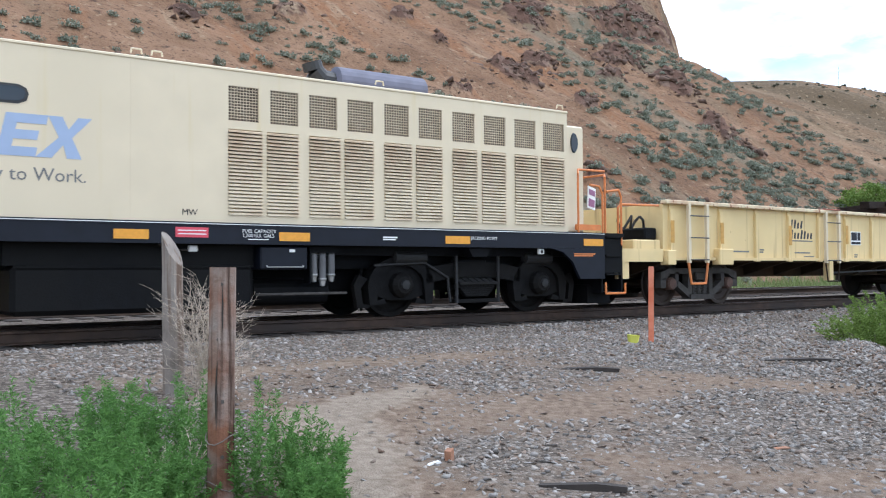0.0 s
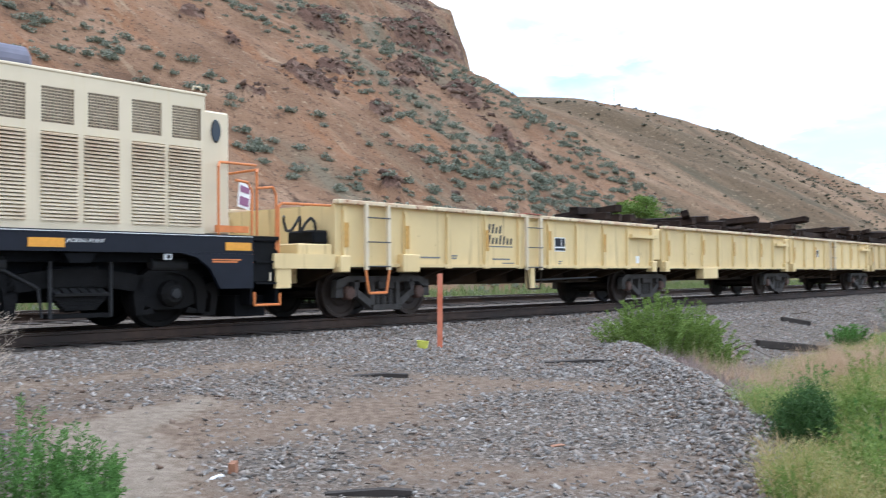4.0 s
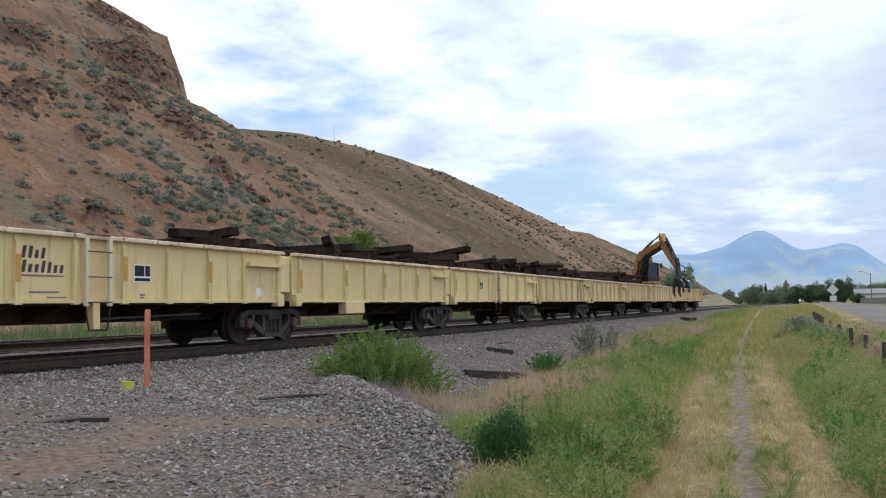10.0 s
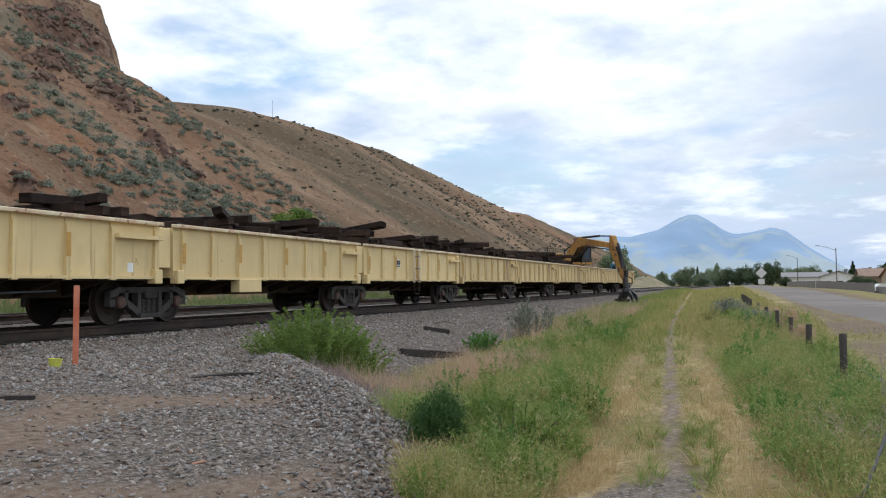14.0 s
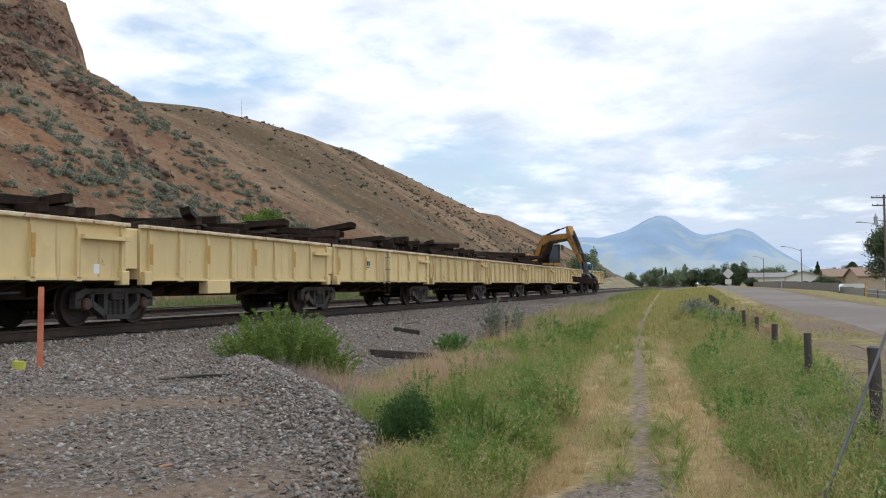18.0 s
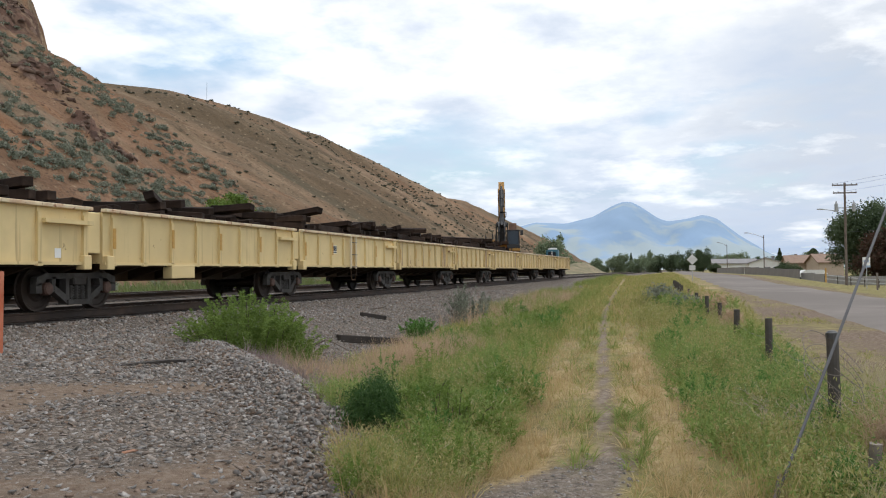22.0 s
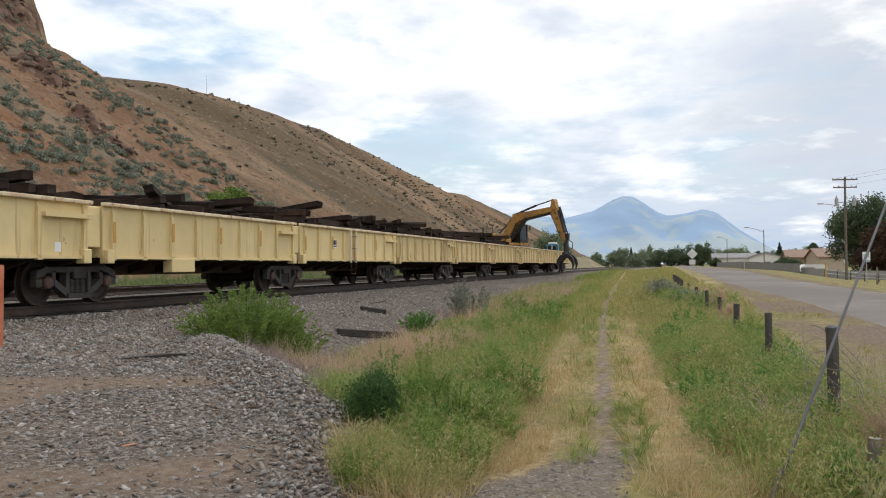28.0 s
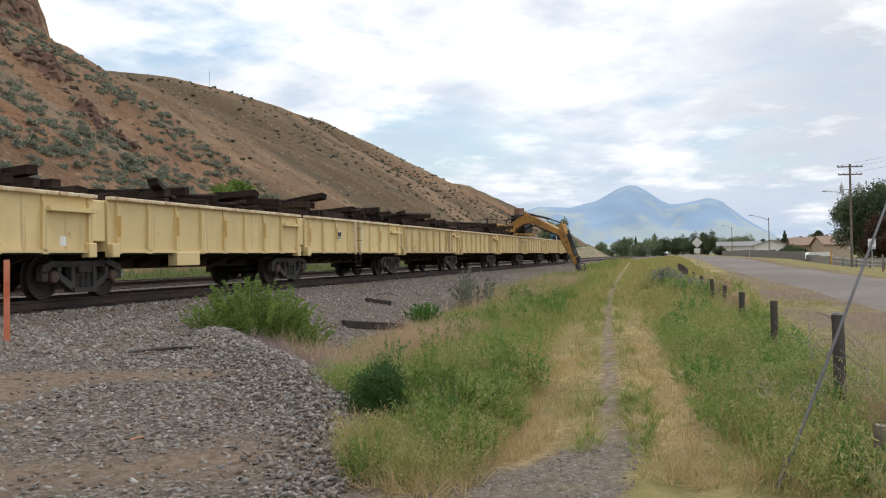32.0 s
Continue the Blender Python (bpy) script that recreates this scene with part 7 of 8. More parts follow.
# -- field fence --
FENCE = [(9.08, -1.34, 0.95, 0.056), (14.7, -1.25, 0.84, 0.056), (20.37, -1.08, 0.73, 0.065), (26.06, -0.96, 0.60, 0.06), (26.75, -0.63, 0.76, 0.055), (33.0, -0.45, 0.6, 0.06), (40.3, -0.22, 0.5, 0.06), (46.5, 0.1, 0.45, 0.09), (48.2, 0.2, 0.5, 0.09), (50.0, 0.3, 0.5, 0.1), (52.0, 0.4, 0.5, 0.1), (54.5, 0.5, 0.5, 0.09)]
fences = []
for i, (x, y, h, r) in enumerate(FENCE):
    fences.append(round_post("fence_post", x, y, h, r, POST_DARK, ((i * 37 % 5 - 2) * 0.5, (i * 53 % 5 - 2) * 0.6), seg=10, label="dark weathered fence post in long grass", group="field fence posts"))
np_post = fences[0]
bm = bmesh.new()
lathe(bm, [(0.94, 0.03), (0.945, 0.055), (1.00, 0.057), (1.02, 0.03)], "Z", 12)
part("insulator", bm, STEELROPE, np_post)
for k in range(5):
    rng = np.random.default_rng(70 + k)
    c = [(0.34 * (0.8 + 0.3 * rng.random()) * math.cos(a + k), 0.25 * math.sin(a + k), 0.30 + 0.13 * k + 0.18 * math.sin(a * 1.3 + k)) for a in np.linspace(0, 5.6, 22)]
    part("loose_wire", pipe(bmesh.new(), c, 0.0035, 4), WIRE, np_post)
for zf in (0.35, 0.62):
    for (x0, y0, h0, _), (x1, y1, h1, _) in zip(FENCE[:4], FENCE[1:5]):
        a, b = (x0, y0, on(x0, y0) + h0 * zf), (x1, y1, on(x1, y1) + h1 * zf)
        mid = tuple((p + q) / 2 - (0.06 if i == 2 else 0) for i, (p, q) in enumerate(zip(a, b)))
        w = part("fence_wire", pipe(bmesh.new(), [a, mid, b], 0.003, 4), WIRE)
        tagged(w, "slack rusty fence wire between wooden posts", "fence wire", "fence wires")

round_post("fence_post", 6.95, -1.26, 0.38, 0.045, POST, (3, -4), seg=12, label="short pale weathered post stub in the weeds", group="field fence posts")

# -- guy wire of a pole out of sight --
ga = Vector((6.38, -0.50, on(6.38, -0.50)))
guy = empty("guy_wire", *ga)
far_end = (Vector((8.82, -1.72, 1.163)) - ga) * 3.2
part("strand", tube(bmesh.new(), (0, 0, -0.1), tuple(far_end), 0.012, seg=8), STEELROPE, guy)
part("anchor_rod", tube(bmesh.new(), (0, 0, -0.2), tuple(far_end * 0.03), 0.014, seg=8), WIRE, guy)
tagged(guy, "taut grey steel guy wire rising from a ground anchor", "guy wire")


# -- grass --
def tuft(rng, blades, h, w, lean):
    v, f = [], []
    for i in range(blades):
        a = rng.uniform(0, 2 * math.pi)
        o = np.array([math.cos(a), math.sin(a), 0]) * rng.uniform(0, 0.06)
        d = np.array([math.cos(a), math.sin(a), 0]) * lean * rng.uniform(0.3, 1.2)
        s = np.array([-math.sin(a), math.cos(a), 0]) * w
        hh = h * rng.uniform(0.6, 1.1)
        k = len(v)
        v += [o - s, o + s, o + d * 0.35 + [0, 0, hh * 0.6] + s * 0.7, o + d * 0.35 + [0, 0, hh * 0.6] - s * 0.7, o + d + [0, 0, hh]]
        f += [(k, k + 1, k + 2), (k, k + 2, k + 3), (k + 3, k + 2, k + 4)]
    return np.array(v), f


def sow(n, x0, x1, y0, y1, keep, rng, power=1.0):
    x = x0 + (x1 - x0) * rng.random(n) ** power
    y = rng.uniform(y0, y1, n)
    k = rng.random(n) < keep(x, y)
    x, y = x[k], y[k]
    return np.stack([x, y, height(x, y) - 0.01], 1)


def fieldish(x, y):
    return (x > pad_edge(y) + 0.9) & (y < 7.0) & (near_line(x, y, (7.9, 2.75), (9.4, 3.25), 0.5) < 0.5)


def shrink(at, lo=0.10):
    """Height factor of the growth: low on the track, rank away from it."""
    v = np.abs(at[:, 1] - lane(at[:, 0]))
    return 0.40 + 0.55 * np.clip(v - 0.95, 0, 0.9) * np.clip(0.75 + 0.6 * wob(at[:, 0], at[:, 1], 0.9, 2), 0.2, 1.4)


rng = np.random.default_rng(21)
tv, tf = tuft(rng, 7, 0.21, 0.0042, 0.17)
notpath = lambda x, y: np.where(np.abs(y - lane(x)) < 0.14, 0.04, 1)
patch = lambda x, y: ~((x < 8.4) & (y > 0.35) & (y < 0.8 + 0.5 * (8.2 - x)))
at = sow(30000, 5.5, 34, -1.9, 6.9, lambda x, y: np.where(fieldish(x, y) & patch(x, y), (1 - 0.9 * rutty(x, y) * np.clip(0.85 + 0.6 * wob(x, y, 1.1, 2), 0.3, 1)) * notpath(x, y) * np.clip(0.75 + 0.6 * wob(x, y, 0.55, 4), 0.1, 1) * np.where((y > 3.9) & (y < 6.4), 0.3, 1) * np.where(np.abs(y - lane(x)) > 1.15, np.where(x < 20, 0.30, 0.6), 1), 0), rng, 1.4)
tagged(scatter("field_grass", tv, tf, at, shrink(at) * rng.uniform(0.7, 1.3, len(at)), rng, GRASS, tilt=0.25), "olive and yellow-green grass along the field track", "grass", kind="stuff")
tv, tf = tuft(rng, 8, 0.26, 0.010, 0.2)
at = sow(15000, 17, 120, -2.2, 6.9, lambda x, y: sstep(x + 2.5 * wob(x, y, 0.5, 3), 17, 33) * (1 - 0.6 * rutty(x, y) * (1 - sstep(x, 24, 40))) * notpath(x, y) * np.where(y > road_near(x) + 0.9, 1, 0) * np.where(y > -0.8, 1, 0.25), rng, 1.5)
tagged(scatter("field_grass", tv, tf, at, rng.uniform(0.5, 1.2, len(at)), rng, GRASS, tilt=0.2), "olive and yellow-green grass further along the field track", "grass", kind="stuff")
tv, tf = tuft(rng, 8, 0.13, 0.0036, 0.16)
at = sow(26000, 6.2, 44, -0.8, 4.8, lambda x, y: np.where(np.abs(y - lane(x)) < 1.6, np.clip(0.16 + 0.55 * rutty(x, y) * np.clip(0.8 + 0.8 * wob(x, y, 1.1, 2), 0.15, 1.2), 0, 1) * (1 - 0.75 * sstep(x, 13, 20)), 0.06) * notpath(x, y) * np.where(patch(x, y), 1, 0.03) * fieldish(x, y), rng, 1.5)
tagged(scatter("dry_grass", tv, tf, at, rng.uniform(0.5, 1.2, len(at)), rng, STRAW, tilt=0.5), "short dry straw-coloured grass on the field track", "grass", kind="stuff")
tv, tf = tuft(rng, 18, 0.60, 0.0032, 0.30)
mid = lambda x: lerp(x, [12, 15.5, 23, 30], [5.2, 4.7, 5.4, 6.0])
at = sow(4200, 11, 29, 3.2, 7.4, lambda x, y: np.where(x > pad_edge(y) + 0.8, np.exp(-((y - mid(x) + 0.4 * wob(x, y, 0.8)) / 1.0) ** 2) * np.clip(0.38 + 1.3 * wob(x, y, 0.65, 6), 0.0, 1) * (1 - 0.75 * sstep(x, 18.5, 22)), 0), rng, 1.2)
tagged(scatter("dry_weeds", tv, tf, at, rng.uniform(0.45, 1.25, len(at)), rng, DEADWEED, tilt=0.45), "dense tan dead weeds in the ditch", "grass", kind="stuff")
mv, mf = tuft(rng, 12, 0.17, 0.004, 0.26)
at = sow(5000, 10.5, 18.5, 4.4, 7.2, lambda x, y: np.where((x > pad_edge(y) + 0.3) & (x < pad_edge(y) + 3.4), np.clip(0.75 + 0.5 * wob(x, y, 1.0, 4), 0, 1), 0), rng)
tagged(scatter("dead_mat", mv, mf, at, rng.uniform(0.5, 1.3, len(at)), rng, DEADMAT, tilt=0.8), "flattened grey-mauve dead weeds below the gravel rim", "grass", kind="stuff")
at = sow(500, 28, 48, 5.0, 7.6, lambda x, y: np.clip(0.5 + wob(x, y, 0.5, 3), 0, 1), rng)
tagged(scatter("dry_weeds", tv, tf, at, rng.uniform(0.7, 1.4, len(at)), rng, DEADWEED, tilt=0.4), "tan dead weeds below the bank", "grass", kind="stuff")
at = sow(420, 22, 40, -1.4, 0.0, lambda x, y: np.exp(-((y + 1.25 - 0.03 * (x - 20)) / 0.35) ** 2) * np.clip(0.6 + 0.7 * wob(x, y, 0.7, 8), 0, 1), rng)
tagged(scatter("dry_weeds", tv, tf, at, rng.uniform(0.7, 1.3, len(at)), rng, DEADWEED, tilt=0.3), "tan dead brush between the fence posts", "grass", kind="stuff")
# fresh grass on the ditch side of the track, and along the trodden path
gv, gf = tuft(rng, 9, 0.27, 0.0042, 0.2)
at = sow(24000, 10.5, 46, 1.4, 7.0, lambda x, y: np.where((x > pad_edge(y) + 1.0), np.exp(-((y - lane(x) - 2.1 - 0.02 * x) / (0.85 + 0.4 * sstep(x, 16, 24))) ** 2) * np.clip(0.7 + 0.6 * wob(x, y, 0.7, 9), 0.05, 1), 0), rng, 1.25)
tagged(scatter("green_grass", gv, gf, at, rng.uniform(0.6, 1.35, len(at)), rng, GRASS_FRESH, tilt=0.3), "lush fresh green grass between the ditch and the field track", "grass", kind="stuff")
at = sow(12000, 34, 115, 2.0, 7.8, lambda x, y: np.where(y > lane(x) + 0.8, np.clip(0.45 + 0.8 * wob(x, y, 0.25, 3), 0.05, 1), 0), rng, 1.3)
tagged(scatter("green_grass", gv, gf, at, rng.uniform(0.8, 1.9, len(at)), rng, GRASS_FRESH, tilt=0.3), "fresh green grass further along below the line", "grass", kind="stuff")
pv, pf = tuft(rng, 8, 0.10, 0.004, 0.14)
at = sow(15000, 7.5, 42, -0.3, 4.4, lambda x, y: np.where(np.abs(np.abs(y - lane(x)) - 0.27) < 0.17, np.clip(0.2 + 1.1 * wob(x, y, 1.1, 4), 0.02, 1), 0), rng, 1.4)
tagged(scatter("green_grass", pv, pf, at, rng.uniform(0.6, 1.6, len(at)), rng, GRASS_FRESH, tilt=0.4), "short green grass beside the trodden path", "grass", kind="stuff")
# growth with pale seed heads beside the gravel
tv, tf = tuft(rng, 9, 0.30, 0.0034, 0.24)
weedy = lambda x, y: (x > pad_edge(y) - 0.15 * np.abs(wob(x, y, 2.0, 1))) & (y > 1.55) & (y < 4.3) & (y > lane(x) + 0.95) & (near_line(x, y, (7.9, 2.75), (9.4, 3.25), 0.5) < 0.45)
at = sow(2600, 5.6, 13, 1.5, 4.4, lambda x, y: np.where(weedy(x, y), np.clip(0.45 + 0.8 * wob(x, y, 1.5, 5), 0.04, 1), 0), rng)
tagged(scatter("tall_grass", tv, tf, at, rng.uniform(0.5, 1.25, len(at)), rng, GRASS, tilt=0.3), "olive tall grass beside the gravel", "grass", kind="stuff")
hv, hf = leaf_quads(np.array([[0, 0, 0.33], [0.015, 0, 0.30]]), 0.007, np.random.default_rng(1), 8.0, 3)
at2 = at[rng.random(len(at)) < 0.30]
tagged(scatter("seed_heads", hv, hf, at2, rng.uniform(0.8, 1.35, len(at2)), rng, SEEDS, tilt=0.4), "pale small seed heads above the tall grass", "grass", kind="stuff")
tv, tf = tuft(rng, 9, 0.16, 0.0034, 0.2)
at = sow(1200, 5.4, 9.5, 1.2, 3.2, lambda x, y: np.where((x > pad_edge(y) - 0.3) & (y > 1.15 + 0.05 * x), 0.7, 0), rng)
tagged(scatter("dry_grass", tv, tf, at, rng.uniform(0.6, 1.2, len(at)), rng, STRAW, tilt=0.5), "dry straw under the tall grass by the gravel", "grass", kind="stuff")


# leafy weeds among the grass
def leafy(seed, n, leaf, long=3.0):
    g = np.random.default_rng(seed)
    p = blob_points(n, g, 0.5, 0.5, 0.62, 9, 0.35)
    p[:, 2] = np.abs(p[:, 2]) + 0.03
    return leaf_quads(p, leaf, g, long, 0.8)


right = lambda x, y: (y < lane(x) - 1.0) & (y > -1.75) & patch(x, y)
left = lambda x, y: (y > lane(x) + 1.15) & (x > pad_edge(y) + 0.9)
for seed, mt, n, x0, x1, y0, y1, test, lo, hi in ((1, LEAF_BUSH, 900, 6.4, 22, -1.75, 1.0, right, 0.35, 1.0), (2, LEAF_OLIVE, 1500, 6.4, 32, -1.75, 1.6, right, 0.35, 1.0), (3, LEAF_BUSH, 330, 9, 34, 2.0, 6.4, left, 0.4, 1.0), (4, LEAF_OLIVE, 520, 9, 42, 1.8, 6.6, left, 0.35, 0.9),
                                                 (5, LEAF_BUSH, 1300, 5.5, 12.5, 1.55, 4.2, weedy, 0.35, 0.85), (6, LEAF_OLIVE, 1100, 5.5, 12.5, 1.55, 4.2, weedy, 0.3, 0.75), (8, LEAF_WEED, 420, 6.6, 16, -1.75, 0.6, right, 0.35, 0.8)):
    for turn in range(2):
        v, f = leafy(seed * 2 + turn, 240, 0.013, 3.8)
        at = sow(n // 2 + 1, x0, x1, y0, y1, lambda x, y: np.where(test(x, y), np.clip(0.55 + 0.8 * wob(x, y, 0.9, seed), 0.04, 1), 0), rng, 1.3)
        tagged(scatter("leafy_weeds", v, f, at, rng.uniform(lo, hi, len(at)), rng, mt, tilt=0.3), "leafy green weeds in the long grass", "weeds", kind="stuff")
v, f = leafy(30, 60, 0.045)
at = sow(500, 14, 44, -0.5, 4.5, lambda x, y: np.where(np.abs(y - lane(x)) < 1.3, np.clip(0.3 + wob(x, y, 0.7, 3), 0, 1) * notpath(x, y), 0), rng, 1.2)
tagged(scatter("leafy_weeds", v, f, at, rng.uniform(0.08, 0.2, len(at)), rng, LEAF_OLIVE, tilt=0.3), "low olive weeds on the field track", "weeds", kind="stuff")
tv, tf = tuft(rng, 7, 0.24, 0.010, 0.2)
at = sow(3000, 30, 125, -2.0, 7.2, lambda x, y: np.where(y > road_near(x) + 0.9, np.clip(0.35 + 0.9 * wob(x, y, 0.22, 6), 0.1, 1) * notpath(x, y), 0), rng, 1.4)
tagged(scatter("dry_grass", tv, tf, at, rng.uniform(0.5, 1.1, len(at)), rng, STRAW, tilt=0.3), "dry straw grass among the green further along", "grass", kind="stuff")
# single leafy clumps that stand out of the growth
shades = [(LEAF_SHRUB, "fresh green leafy weed clump in the long grass"), (LEAF_BUSH, "pale green leafy weed clump in the long grass"), (LEAF_OLIVE, "olive leafy weed clump in the long grass"), (LEAF_WEED, "bright green feathery weed clump in the long grass")]
grow = np.random.default_rng(88)


def clumps(n, x0, x1, y0, y1, test, lo, hi, share_of, power=1.2):
    made = 0
    while made < n:
        x = x0 + (x1 - x0) * grow.random() ** power
        y = grow.uniform(y0, y1)
        if not test(x, y):
            continue
        h = grow.uniform(lo, hi) * (1 + 0.012 * (x - 6))
        k = grow.choice(4, p=share_of)
        sprout("weed_clump", x, y, h * grow.uniform(0.55, 0.85), h, 26, 42 if x < 14 else 26, 0.0115 + 0.0007 * (x - 6), shades[k][0], 500 + int(grow.integers(9999)), shades[k][1], "weeds", "weed clumps", long=3.8)
        made += 1


# rank growth on both sides of the field track, thickest beside the gravel and along the fence
clumps(46, 5.9, 12.5, 1.6, 3.4, lambda x, y: bool(weedy(x, y)) and y < 0.12 * x + 1.7, 0.30, 0.55, [0.45, 0.2, 0.2, 0.15])
clumps(46, 11, 34, 2.4, 6.2, lambda x, y: y > lane(x) + 1.2 and y < lane(x) + 3.6 and x > pad_edge(y) + 1.0, 0.34, 0.6, [0.35, 0.25, 0.25, 0.15])
clumps(64, 6.6, 19, -1.5, 0.6, lambda x, y: y < lane(x) - 1.05, 0.28, 0.50, [0.12, 0.38, 0.35, 0.15])
clumps(24, 18, 34, -1.3, 1.6, lambda x, y: y < lane(x) - 1.2, 0.36, 0.6, [0.25, 0.3, 0.3, 0.15])
tv, tf = tuft(rng, 8, 0.34, 0.0036, 0.26)
for mt, n, k in ((STRAW, 2600, 5), (GRASS, 2600, 9)):
    at = sow(n, 6.4, 30, -1.8, 6.4, lambda x, y: np.where(right(x, y) | left(x, y) | weedy(x, y), np.clip(0.35 + 0.9 * wob(x, y, 1.0, k), 0.05, 1), 0), rng, 1.3)
    tagged(scatter("mixed_grass", tv, tf, at, rng.uniform(0.6, 1.25, len(at)), rng, mt, tilt=0.35), "dry and yellow-green grass stalks among the weeds", "grass", kind="stuff")
# sparse growth on the dirt verge of the road
tv, tf = tuft(rng, 7, 0.12, 0.006, 0.16)
at = sow(5000, 8, 60, -5, -1.7, lambda x, y: np.where(y > road_near(x) + 0.25, np.clip(0.25 + 0.9 * wob(x, y, 0.5, 6), 0.03, 1), 0), rng, 1.3)
tagged(scatter("verge_grass", tv, tf, at, rng.uniform(0.4, 1.2, len(at)), rng, GRASS, tilt=0.4), "thin olive grass on the dirt verge of the road", "grass", kind="stuff")
# dry stalks past the fence
tv, tf = tuft(rng, 9, 0.26, 0.0036, 0.26)
at = sow(1700, 6.3, 15, -3.4, -1.1, lambda x, y: np.clip(0.55 + 0.8 * wob(x, y, 1.1, 7), 0.08, 1), rng, 1.2)
tagged(scatter("dry_weeds", tv, tf, at, rng.uniform(0.5, 1.3, len(at)), rng, SEEDS, tilt=0.5), "pale dry weeds and grass round the fence", "grass", kind="stuff")
# growth behind the line
tv, tf = tuft(rng, 8, 0.85, 0.02, 0.4)
at = sow(6000, -5, 95, 20.2, 30, lambda x, y: np.clip(0.7 + 0.5 * wob(x, y, 0.3, 2), 0, 1), rng)
tagged(scatter("field_grass", tv, tf, at, rng.uniform(0.5, 1.3, len(at)), rng, LEAF_TRACKSIDE, tilt=0.2), "green growth behind the second track", "grass", kind="stuff")


# -- ballast stones --
def stone_base(seed, flat=0.62):
    """A broken angular stone: the hull of a few random points."""
    g = np.random.default_rng(seed)
    b = bmesh.new()
    d = g.normal(size=(8, 3)); d /= np.linalg.norm(d, axis=1, keepdims=True)
    d *= g.uniform(0.36, 0.66, (8, 1))
    for p in d * [1.15, 0.80, flat]:
        b.verts.new(p)
    r = bmesh.ops.convex_hull(b, input=b.verts[:])
    bmesh.ops.delete(b, geom=list({q for q in r["geom_interior"] + r["geom_unused"] if isinstance(q, bmesh.types.BMVert)}), context="VERTS")
    b.verts.index_update()
    bmesh.ops.triangulate(b, faces=b.faces[:])
    v = np.array([q.co[:] for q in b.verts])
    f = [[q.index for q in p.verts] for p in b.faces]
    b.free()
    return v, f


rng = np.random.default_rng(31)


def stones(n, x0, x1, y0, y1, lo, hi, seed, floor=0.05, power=1.1, label="loose crushed grey ballast stones", sink=0.12):
    for k in range(3):
        v, f = stone_base(seed + k, (0.42, 0.55, 0.66)[k])
        at = sow(n // 3, x0, x1, y0, y1, lambda x, y: np.clip(zones(x, y)[..., 0] * 1.05, floor, 1), rng, power)
        s = lo + (hi - lo) * rng.random(len(at)) ** 2.2
        at[:, 2] += s * sink
        tagged(scatter("ballast_stones", v, f, at, s, rng, STONE, tilt=0.6), label, "gravel", kind="stuff")


stones(66000, 2.0, 14.5, 2.6, 9.6, 0.016, 0.092, 1)
stones(7000, 2.0, 12, 3.0, 9.6, 0.010, 0.024, 11, 0.25)
stones(19000, -2, 26, 9.1, 11.45, 0.03, 0.08, 21, 0.5)
stones(34000, 10, 52, 6.4, 11.4, 0.035, 0.13, 31, 0.0, 1.5)
stones(5000, 0, 30, 11.5, 14.2, 0.035, 0.065, 41, 0.6)
stones(9000, 5.0, 8.4, 0.2, 2.2, 0.014, 0.05, 51, 0.0)
# heaped rim of the pad
for k in range(3):
    v, f = stone_base(61 + k, (0.45, 0.6, 0.7)[k])
    yy = rng.uniform(2.3, 8.0, 3400)
    xx = pad_edge(yy) - 0.45 + rng.normal(size=3400) * 0.75
    s = 0.018 + 0.075 * rng.random(3400) ** 3.2
    at = np.stack([xx, yy, height(xx, yy) + s * 0.2], 1)
    tagged(scatter("ballast_stones", v, f, at, s, rng, STONE, tilt=0.9), "heaped coarse stones along the rim of the gravel pad", "gravel", kind="stuff")

# ---- hills and distance: where things stand ----
FAR_TREES = [  # bearing, distance, height, width, kind
    (85.9, 262, 4.8, 5.1, "m"), (86.35, 258, 5.3, 4.6, "m"), (86.9, 290, 6.1, 3.3, "c"), (87.35, 264, 4.5, 6.0, "m"), (88.0, 270, 6.1, 6.1, "m"), (88.05, 300, 7.4, 2.8, "c"), (88.7, 270, 5.3, 6.4, "d"), (89.3, 275, 4.8, 6.4, "m"),
    (90.35, 255, 5.8, 6.4, "d"), (91.2, 250, 6.1, 6.6, "d"), (90.8, 290, 6.1, 7.4, "m"), (92.0, 280, 5.8, 5.5, "m"), (92.75, 275, 6.1, 6.1, "m"), (93.35, 272, 6.4, 6.4, "m"), (94.3, 290, 5.3, 5.0, "d"), (91.85, 212, 2.1, 2.8, "d"), (89.75, 270, 5.6, 6.9, "d"),
    (95.55, 236, 6.6, 5.0, "c"), (95.0, 300, 5.3, 6.4, "d"), (96.3, 295, 5.8, 7.4, "m"), (97.4, 235, 6.4, 2.5, "k"), (97.0, 300, 6.6, 6.4, "m"), (98.0, 290, 6.1, 6.4, "m"), (96.35, 170, 2.5, 3.4, "d"), (95.75, 200, 3.0, 3.0, "d"),
    (99.95, 112, 9.0, 8.3, "b"), (101.3, 104, 5.4, 5.4, "r"), (102.9, 108, 7.2, 7.0, "b"), (82.15, 140, 6.3, 5.2, "o"), (84.75, 275, 4.8, 4.6, "m"), (83.55, 236, 3.5, 3.7, "m"), (85.2, 262, 2.7, 3.7, "m"),
]
LIME_TREES = [(70.2, 37.3, 3.0, 4.4), (73.4, 36.2, 2.1, 3.6), (75.6, 35.6, 1.5, 2.6)]

